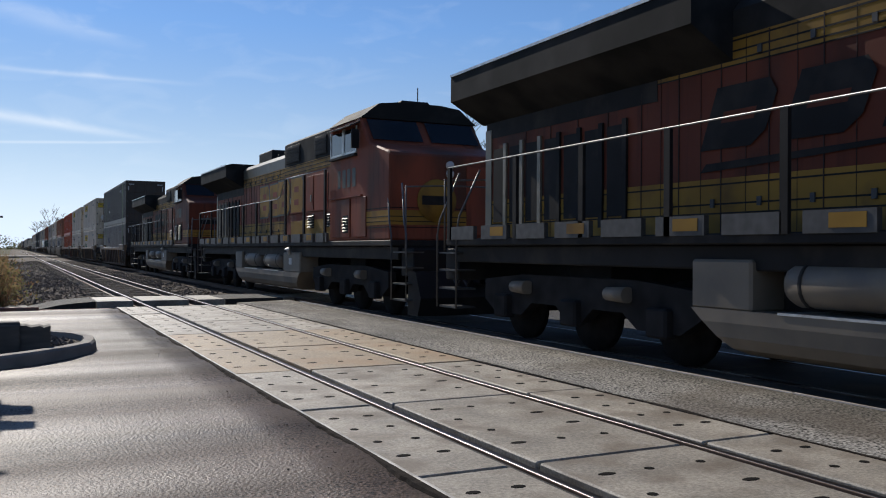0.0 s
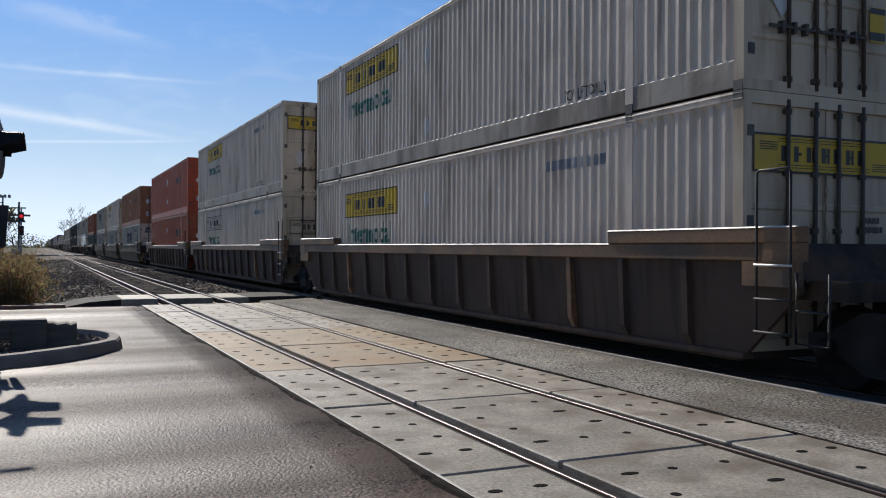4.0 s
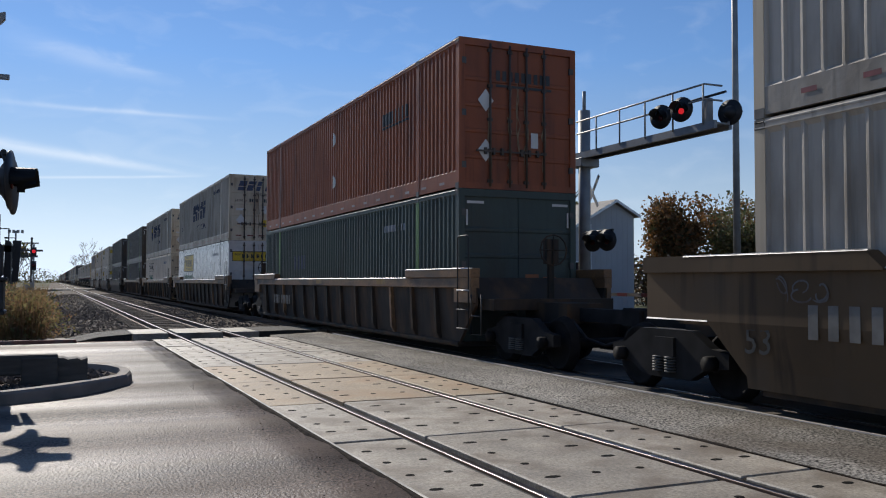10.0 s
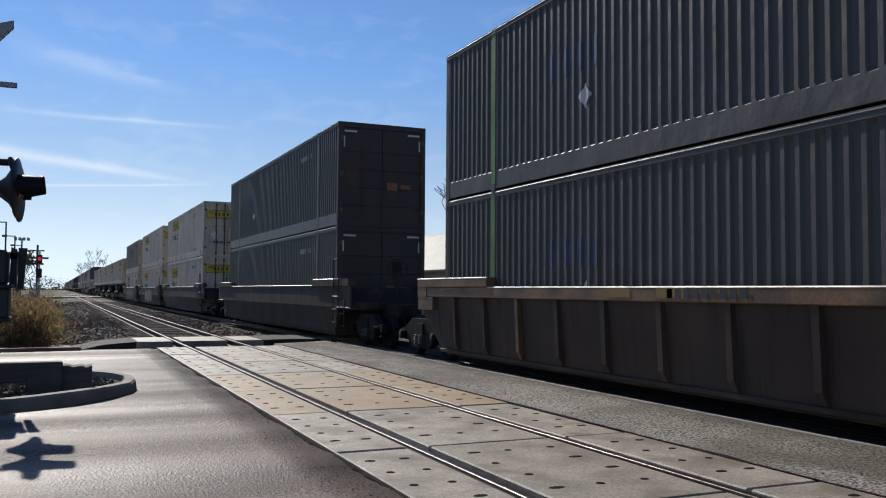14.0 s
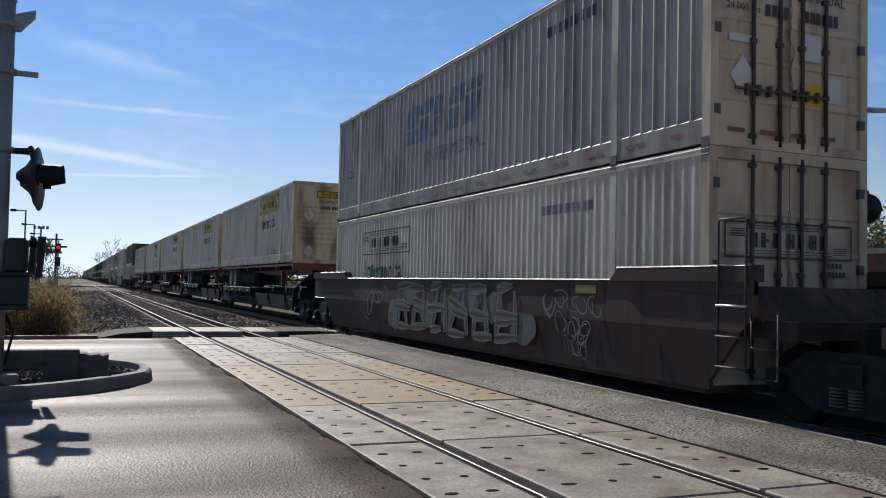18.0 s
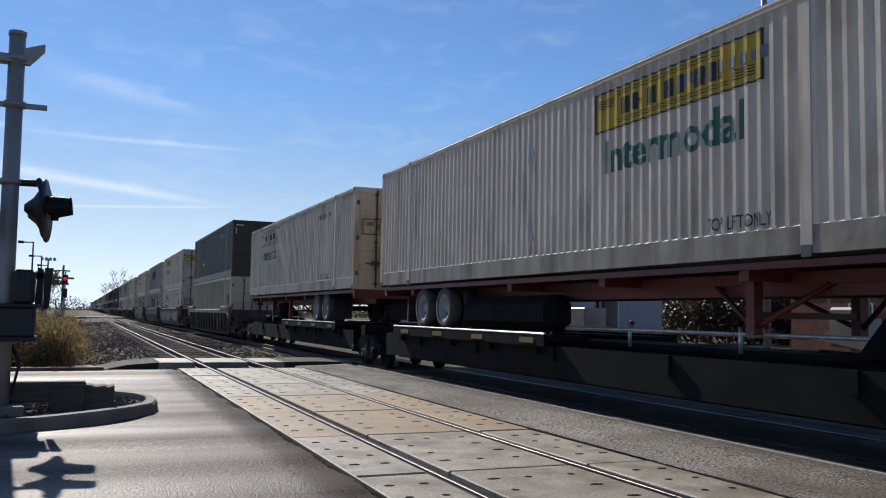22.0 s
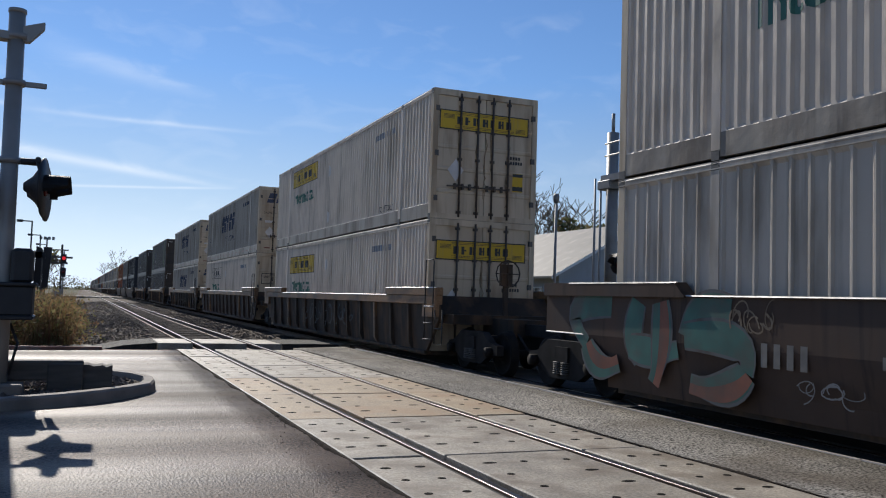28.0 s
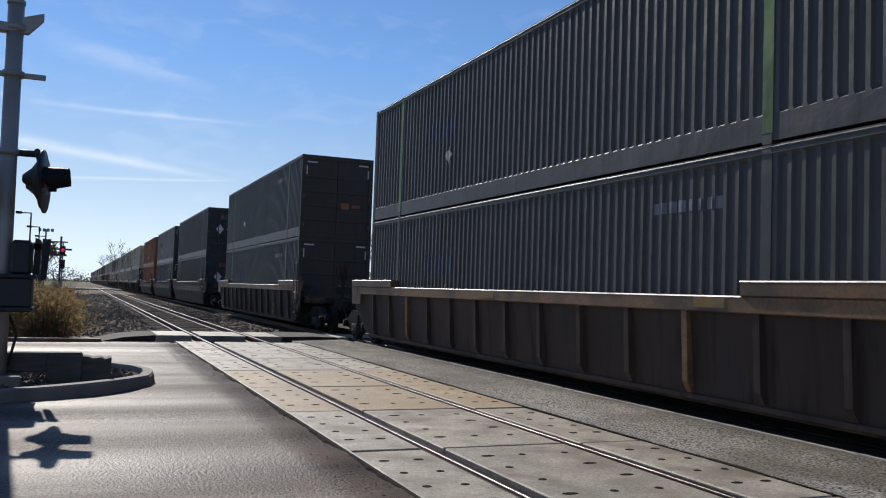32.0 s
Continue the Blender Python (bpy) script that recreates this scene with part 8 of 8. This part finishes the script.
# ---- buildings beyond the train ----
M["siding"] = surface("pale painted siding", (0.36, 0.365, 0.37), 0.7, var=0.08, scale=0.6, dirt=(0.35, 0.33, 0.3), dirt_amount=0.25)
M["siding_blue"] = surface("grey blue wall paint", (0.19, 0.215, 0.235), 0.65, var=0.08, scale=0.6, dirt=(0.25, 0.26, 0.27), dirt_amount=0.2)
M["roof_pale"] = surface("pale metal roof", (0.17, 0.15, 0.12), 0.6, var=0.12, scale=0.5, dirt=(0.28, 0.25, 0.2), dirt_amount=0.3)
M["roof_dark"] = surface("grey shingles", (0.09, 0.085, 0.08), 0.85, var=0.25, scale=1.5, bump=0.02, bump_scale=8)
M["brick"] = surface("red brick wall", (0.20, 0.075, 0.05), 0.85, var=0.25, scale=2.0, bump=0.01, bump_scale=10, grain=0.2, grain_scale=14)


def window(parent, x, y, z, w, h, along="y", face=-1):
    """A window set in a wall that runs along y (seen from -x) or along x (seen from -y)."""
    t = 0.06
    if along == "y":
        rows = [(x - 0.05, x + 0.05, y, y + w, z, z + t), (x - 0.05, x + 0.05, y, y + w, z + h - t, z + h), (x - 0.05, x + 0.05, y, y + t, z + t, z + h - t), (x - 0.05, x + 0.05, y + w - t, y + w, z + t, z + h - t), (x - 0.04, x + 0.04, y + w / 2 - 0.03, y + w / 2 + 0.03, z + t, z + h - t)]
        pane = (x - 0.02, x + 0.02, y + t, y + w - t, z + t, z + h - t)
    else:
        rows = [(x, x + w, y - 0.05, y + 0.05, z, z + t), (x, x + w, y - 0.05, y + 0.05, z + h - t, z + h), (x, x + t, y - 0.05, y + 0.05, z + t, z + h - t), (x + w - t, x + w, y - 0.05, y + 0.05, z + t, z + h - t)]
        pane = (x + t, x + w - t, y - 0.02, y + 0.02, z + t, z + h - t)
    wd = part("window", boxes(*rows), M["white_sign"], parent)
    part("pane", boxes(pane), M["glass"], wd)
    return wd


st = thing("depot_building", pose(26.2, 45, -0.42), "pale building with a long low-pitched light roof", "building")
bm = nb()
prism(bm, [(0.0, 0.0), (0.0, 3.62), (5.72, 6.80), (7.25, 5.98), (7.25, 0.0)], "y", 0.0, 34.0)
part("wall", bm, M["siding"], st)
bm = nb()
prism(bm, [(-0.7, 3.28), (-0.7, 3.42), (5.72, 6.99), (7.5, 6.04), (7.5, 5.90), (5.72, 6.83)], "y", -0.35, 34.4)
part("roof", bm, M["roof_pale"], st)
for x0, z0, x1, z1 in ((-0.7, 3.24, 5.72, 6.80), (5.72, 6.80, 7.5, 5.86)):
    part("bargeboard", prism(nb(), [(x0, z0), (x1, z1), (x1, z1 + 0.17), (x0, z0 + 0.17)], "y", -0.40, -0.352), M["white_sign"], st, "pale bargeboard")
for k in range(17):
    part("siding_seam", boxes((0.35 + k * 0.4, 0.365 + k * 0.4, -0.012, 0.0, 0.0, min(3.7 + 0.556 * (k * 0.4 + 0.3), 6.6 - 0.53 * max(0.0, k * 0.4 - 5.2)))), M["siding"], st)
for y in (2.0, 8.0, 16.0, 19.5, 24.0, 28.0):
    window(st, -0.02, y, 1.3, 1.9, 1.5)
window(st, 2.2, -0.03, 1.6, 1.3, 1.5, "x")
part("downpipe", boxes((3.9, 4.0, -0.1, -0.02, 0.0, 5.4)), M["white_sign"], st)
part("door", boxes((-0.03, 0.03, 11.6, 12.7, 0.0, 2.3)), M["siding"], st)

bk = thing("brick_building", pose(40, 16, -0.42), "low red brick building with a flat pale coping", "building")
part("wall", boxes((0, 18, 0, 25, 0, 4.1)), M["brick"], bk)
part("coping", boxes((-0.15, 18.15, -0.15, 25.15, 4.1, 4.4)), M["kerb"], bk)
for y in (3, 7, 11, 15, 19):
    window(bk, -0.02, y, 1.2, 1.6, 1.7)


# ---- trees and growth ----
def leaf_material(name, cols, rough=0.6, through_light=0.3):
    m = bpy.data.materials.new(name)
    m.use_nodes = True
    n, l = m.node_tree.nodes, m.node_tree.links
    g = n.new("ShaderNodeNewGeometry")
    r = n.new("ShaderNodeValToRGB")
    e = r.color_ramp.elements
    e[0].position, e[0].color = 0.0, (*cols[0], 1)
    e[1].position, e[1].color = 1.0, (*cols[-1], 1)
    for i, c in enumerate(cols[1:-1]):
        k = e.new((i + 1) / (len(cols) - 1))
        k.color = (*c, 1)
    l.new(g.outputs["Random Per Island"], r.inputs[0])
    b = n["Principled BSDF"]
    l.new(r.outputs[0], b.inputs["Base Color"])
    b.inputs["Roughness"].default_value = rough
    tr = n.new("ShaderNodeBsdfTranslucent")
    l.new(r.outputs[0], tr.inputs["Color"])
    mx = n.new("ShaderNodeMixShader")
    mx.inputs[0].default_value = through_light
    l.new(b.outputs[0], mx.inputs[1])
    l.new(tr.outputs[0], mx.inputs[2])
    l.new(mx.outputs[0], n["Material Output"].inputs[0])
    return m


M["bark"] = surface("grey brown bark", (0.10, 0.085, 0.07), 0.9, var=0.3, scale=3, stretch=(1, 1, 0.3), bump=0.02, bump_scale=12)
M["leaf_autumn"] = leaf_material("autumn leaves", [(0.06, 0.07, 0.025), (0.15, 0.08, 0.03), (0.30, 0.14, 0.05), (0.12, 0.075, 0.03), (0.24, 0.125, 0.05)], through_light=0.45)
M["leaf_olive"] = leaf_material("olive autumn leaves", [(0.08, 0.105, 0.045), (0.13, 0.14, 0.06), (0.17, 0.13, 0.06), (0.09, 0.09, 0.045)], through_light=0.45)
M["leaf_brown"] = leaf_material("brown brush", [(0.05, 0.035, 0.02), (0.09, 0.055, 0.03), (0.06, 0.055, 0.025), (0.11, 0.06, 0.03)])
M["twig"] = surface("bare twigs", (0.12, 0.10, 0.085), 0.9, var=0.3, scale=5)
M["dry_grass"] = leaf_material("dry reddish growth", [(0.18, 0.095, 0.055), (0.23, 0.14, 0.07), (0.25, 0.18, 0.09), (0.16, 0.145, 0.06), (0.20, 0.115, 0.065)], 0.9, 0.58)


def tree(x, y, h, spread, leaves, leaf_mat, label, seed, size=0.28, bare=False):
    rs = random.Random(seed)
    t = thing("tree", pose(x, y, -0.42), label, "tree")
    wood = nb()
    tips = []

    def limb(p, d, length, r, depth):
        pts, rad = [p], [r]
        for k in range(3):
            d = (d + Vector((rs.uniform(-0.25, 0.25), rs.uniform(-0.25, 0.25), rs.uniform(-0.05, 0.2)))).normalized()
            p = p + d * length / 3
            pts.append(p)
            rad.append(max(0.035 if bare else 0.012, r * (1 - 0.2 * (k + 1))))
        tube(wood, pts, rad, 7 if depth < 2 else 4, False)
        if depth >= ((5 if h > 15 else 4) if bare else 3):
            tips.append(pts[-1])
            tips.append(pts[1])
            return
        if depth and not bare:
            tips.append(pts[-1])
        for k in range(rs.choice((2, 3, 3)) + (1 if bare and depth < 2 else 0) + (2 if not bare and depth == 0 else 0)):
            a = rs.uniform(0, 6.283)
            q = Vector((math.cos(a) * spread, math.sin(a) * spread, rs.uniform(0.25, 0.9) if bare else rs.uniform(-0.1, 1.7))).normalized()
            limb(pts[rs.choice((2, 3, 3) if bare else (1, 2, 3))], (d * 0.55 + q).normalized(), length * (rs.uniform(0.6, 0.8) if bare else rs.uniform(0.75, 0.98)), rad[-1] * 0.8, depth + 1)

    limb(Vector((0, 0, 0)), Vector((0, 0, 1)), h * (0.36 if bare else 0.24), h * 0.024, 0)
    part("trunk", wood, M["bark"], t)
    if leaves:
        vs, fs = [], []
        for i in range(leaves):
            v = Vector((rs.gauss(0, 1), rs.gauss(0, 1), rs.gauss(0, 1))).normalized() * rs.random() ** 0.5
            c = rs.choice(tips) + Vector((v.x, v.y, v.z * 0.8)) * (h / (9.5 if not bare else 14))
            u = Vector((rs.uniform(-1, 1), rs.uniform(-1, 1), rs.uniform(-1, 1))).normalized()
            w = u.cross(Vector((rs.uniform(-1, 1), rs.uniform(-1, 1), rs.uniform(-1, 1)))).normalized()
            s = size * rs.uniform(0.5, 1.3)
            b = len(vs)
            vs += [tuple(c + u * s), tuple(c + w * s * 0.6), tuple(c - u * s), tuple(c - w * s * 0.6)]
            fs.append((b, b + 1, b + 2, b + 3))
        me = bpy.data.meshes.new("crown")
        me.from_pydata(vs, [], fs)
        part("crown", me, leaf_mat, t, "thinning leaves")
    return t


tree(47.2, 58, 13.6, 0.9, 17000, M["leaf_autumn"], "broad autumn tree with rust and green leaves", 4, 0.17)
tree(54.5, 60, 13.0, 1.0, 8000, M["leaf_autumn"], "smaller rust-coloured tree beside a house", 5, 0.18)
tree(46.0, 74, 10.5, 1.0, 1300, M["leaf_olive"], "half-bare tree behind the house", 6, 0.3, True)
tree(52, 54.2, 13.2, 1.0, 7000, M["leaf_olive"], "thinning olive tree beyond the road", 7, 0.16)
tree(57.2, 49, 11.8, 1.0, 6000, M["leaf_olive"], "thinning olive tree beyond the road", 8, 0.16)
tree(72, 40, 9.5, 1.1, 4200, M["leaf_olive"], "thinning olive tree behind a brick building", 9, 0.22)
tree(76, 30, 9.5, 1.1, 4200, M["leaf_autumn"], "brown tree behind a brick building", 10, 0.22)
tree(44.3, 86, 18.6, 1.35, 0, None, "large bare oak with crooked limbs", 11, bare=True)
tree(48.8, 87, 18.6, 1.35, 0, None, "bare oak with crooked limbs", 12, bare=True)
tree(52.5, 90, 18.0, 1.3, 0, None, "bare oak behind a pale building", 19, bare=True)
tree(10.5, 255, 13, 1.2, 0, M["leaf_brown"], "nearly bare tree far down the line", 13, 0.5, True)
tree(8, 285, 11, 1.2, 0, M["leaf_brown"], "nearly bare tree far down the line", 14, 0.5, True)
tree(62, 190, 17, 1.2, 0, None, "bare tree behind the train", 15, bare=True)
tree(-4.5, 190, 9, 1.0, 0, None, "bare tree beside the far street", 16, bare=True)
tree(-7.5, 205, 10, 1.0, 300, M["leaf_olive"], "bare tree beside the far street", 17, 0.5, bare=True)


def growth(name, count, spot, h, material, label):
    """Thin upright stalks in one mesh."""
    rs = random.Random(name)
    vs, fs = [], []
    for i in range(count):
        x, y, z = spot(rs)
        hh = h * rs.uniform(0.35, 1.0) * (0.75 + 0.9 * noise.noise(Vector((x * 1.1, y * 0.7, 2.0))))
        a = rs.uniform(0, 3.14)
        lx, ly = rs.gauss(0, 0.17) * hh, rs.gauss(0, 0.17) * hh
        w = rs.uniform(0.004, 0.012)
        dx, dy = math.cos(a) * w, math.sin(a) * w
        b = len(vs)
        vs += [(x - dx, y - dy, z), (x + dx, y + dy, z), (x + lx * 0.5 + dx, y + ly * 0.5 + dy, z + hh * 0.6), (x + lx + rs.uniform(-0.05, 0.05), y + ly, z + hh), (x + lx * 0.5 - dx, y + ly * 0.5 - dy, z + hh * 0.6)]
        fs += [(b, b + 1, b + 2, b + 4), (b + 4, b + 2, b + 3)]
    me = bpy.data.meshes.new(name)
    me.from_pydata(vs, [], fs)
    return tagged(part(name, me, material, None), label, "undergrowth", kind="stuff")


def verge(rs):
    y = 23.2 + 30 * rs.random() ** 1.8
    x = -0.15 - abs(rs.gauss(0, 0.9)) - rs.random() * 0.8
    return x, y, -0.4


growth("verge_growth", 9000, verge, 1.5, M["dry_grass"], "tall dry reddish-brown weeds beside the track")
growth("far_verge_growth", 5000, lambda rs: (-0.5 - 6 * rs.random(), 50 + 90 * rs.random(), -0.42), 1.4, M["dry_grass"], "dry brown weeds further along the track")


def far_woods(name, rows, label):
    rs = random.Random(name)
    vs, fs = [], []
    for x0, y0, x1, y1, h, n in rows:
        for i in range(n):
            k = rs.random()
            x, y = x0 + (x1 - x0) * k + rs.gauss(0, 6), y0 + (y1 - y0) * k + rs.gauss(0, 6)
            z = h * rs.random() ** 1.7 * (0.65 + 0.35 * math.sin(k * 37))
            s = h * rs.uniform(0.03, 0.075)
            u = Vector((rs.uniform(-1, 1), rs.uniform(-1, 1), rs.uniform(-1, 1))).normalized() * s
            w = u.cross(Vector((rs.uniform(-1, 1), rs.uniform(-1, 1), 1))).normalized() * s
            c = Vector((x, y, z))
            b = len(vs)
            vs += [tuple(c + u), tuple(c + w), tuple(c - u), tuple(c - w)]
            fs.append((b, b + 1, b + 2, b + 3))
    me = bpy.data.meshes.new(name)
    me.from_pydata(vs, [], fs)
    return tagged(part(name, me, M["leaf_olive"], None), label, "woods", kind="stuff")


def brush(name, rows, size, material, label):
    """Leafy bushes along lines, in one mesh: x0, y0, x1, y1, height, depth, count."""
    rs = random.Random(name)
    vs, fs = [], []
    for x0, y0, x1, y1, h, deep, n in rows:
        for i in range(n):
            k = rs.random()
            lump = 0.55 + 0.45 * abs(math.sin(k * 9.0 + y0) * math.cos(k * 23.0 + x0))
            z = h * lump * rs.random() ** 0.7
            c = Vector((x0 + (x1 - x0) * k + rs.gauss(0, deep), y0 + (y1 - y0) * k + rs.gauss(0, deep), z - 0.4))
            s = size * rs.uniform(0.5, 1.4)
            u = Vector((rs.uniform(-1, 1), rs.uniform(-1, 1), rs.uniform(-1, 1))).normalized() * s
            w = u.cross(Vector((rs.uniform(-1, 1), rs.uniform(-1, 1), 1))).normalized() * s * 0.6
            b = len(vs)
            vs += [tuple(c + u), tuple(c + w), tuple(c - u), tuple(c - w)]
            fs.append((b, b + 1, b + 2, b + 3))
    me = bpy.data.meshes.new(name)
    me.from_pydata(vs, [], fs)
    return tagged(part(name, me, material, None), label, "bushes", kind="stuff")


brush("brown_bushes", [(41, 55, 52, 53, 4.2, 0.9, 5000), (50, 53, 64, 44, 3.8, 0.9, 5000), (62, 46, 82, 30, 4.5, 1.2, 5000)], 0.2, M["leaf_brown"], "tangled brown bushes under the trees")
M["weed"] = leaf_material("dry weed heads", [(0.21, 0.115, 0.065), (0.25, 0.165, 0.085), (0.19, 0.175, 0.075), (0.15, 0.155, 0.06), (0.27, 0.20, 0.105), (0.22, 0.13, 0.075)], 0.9, 0.55)
brush("verge_weeds", [(-0.75, 23.6, -0.9, 30.0, 1.55, 0.42, 16000), (-1.6, 23.6, -1.8, 32.0, 1.9, 0.5, 16000), (-1.0, 30.0, -1.6, 46.0, 1.6, 0.6, 9000)], 0.05, M["weed"], "fuzzy reddish and olive dry weeds beside the track")
far_woods("far_woods", [(-300, 700, 20, 900, 13, 7000), (20, 900, 300, 620, 13, 8000), (120, 260, 420, 160, 10, 11000), (60, 420, 160, 260, 10, 6000)], "distant line of brown and olive trees")


# ---- motion ----
def travelled(t):
    """Metres that the train has gone after t seconds; it slows very slightly."""
    return 20.0 * t - 0.01428 * t * t


ROLL = 57.29578                     # degrees per radian


def motions():
    times = [2.0 * k for k in range(17)]
    for e, s, x, z in MOVERS:
        walk(e, [(t, pose(x, s - travelled(t), z)) for t in times])
    # wheels roll while they pass
    for w, dy, z, r, place in WHEELS:
        t0 = max(0.0, (place + dy - 42.0) / 19.8)
        t1 = min(32.0, (place + dy + 3.0) / 19.5)
        if t1 <= t0:
            continue
        n = int((t1 - t0) / 0.03) + 1
        rows = [(t0 + (t1 - t0) * k / n, pose(0, dy, z, rx=ROLL * travelled(t0 + (t1 - t0) * k / n) / r)) for k in range(n + 1)]
        rows = ([(0.0, rows[0][1])] if t0 > 0.01 else []) + rows + ([(32.0, rows[-1][1])] if t1 < 31.99 else [])
        walk(w, rows)


motions()
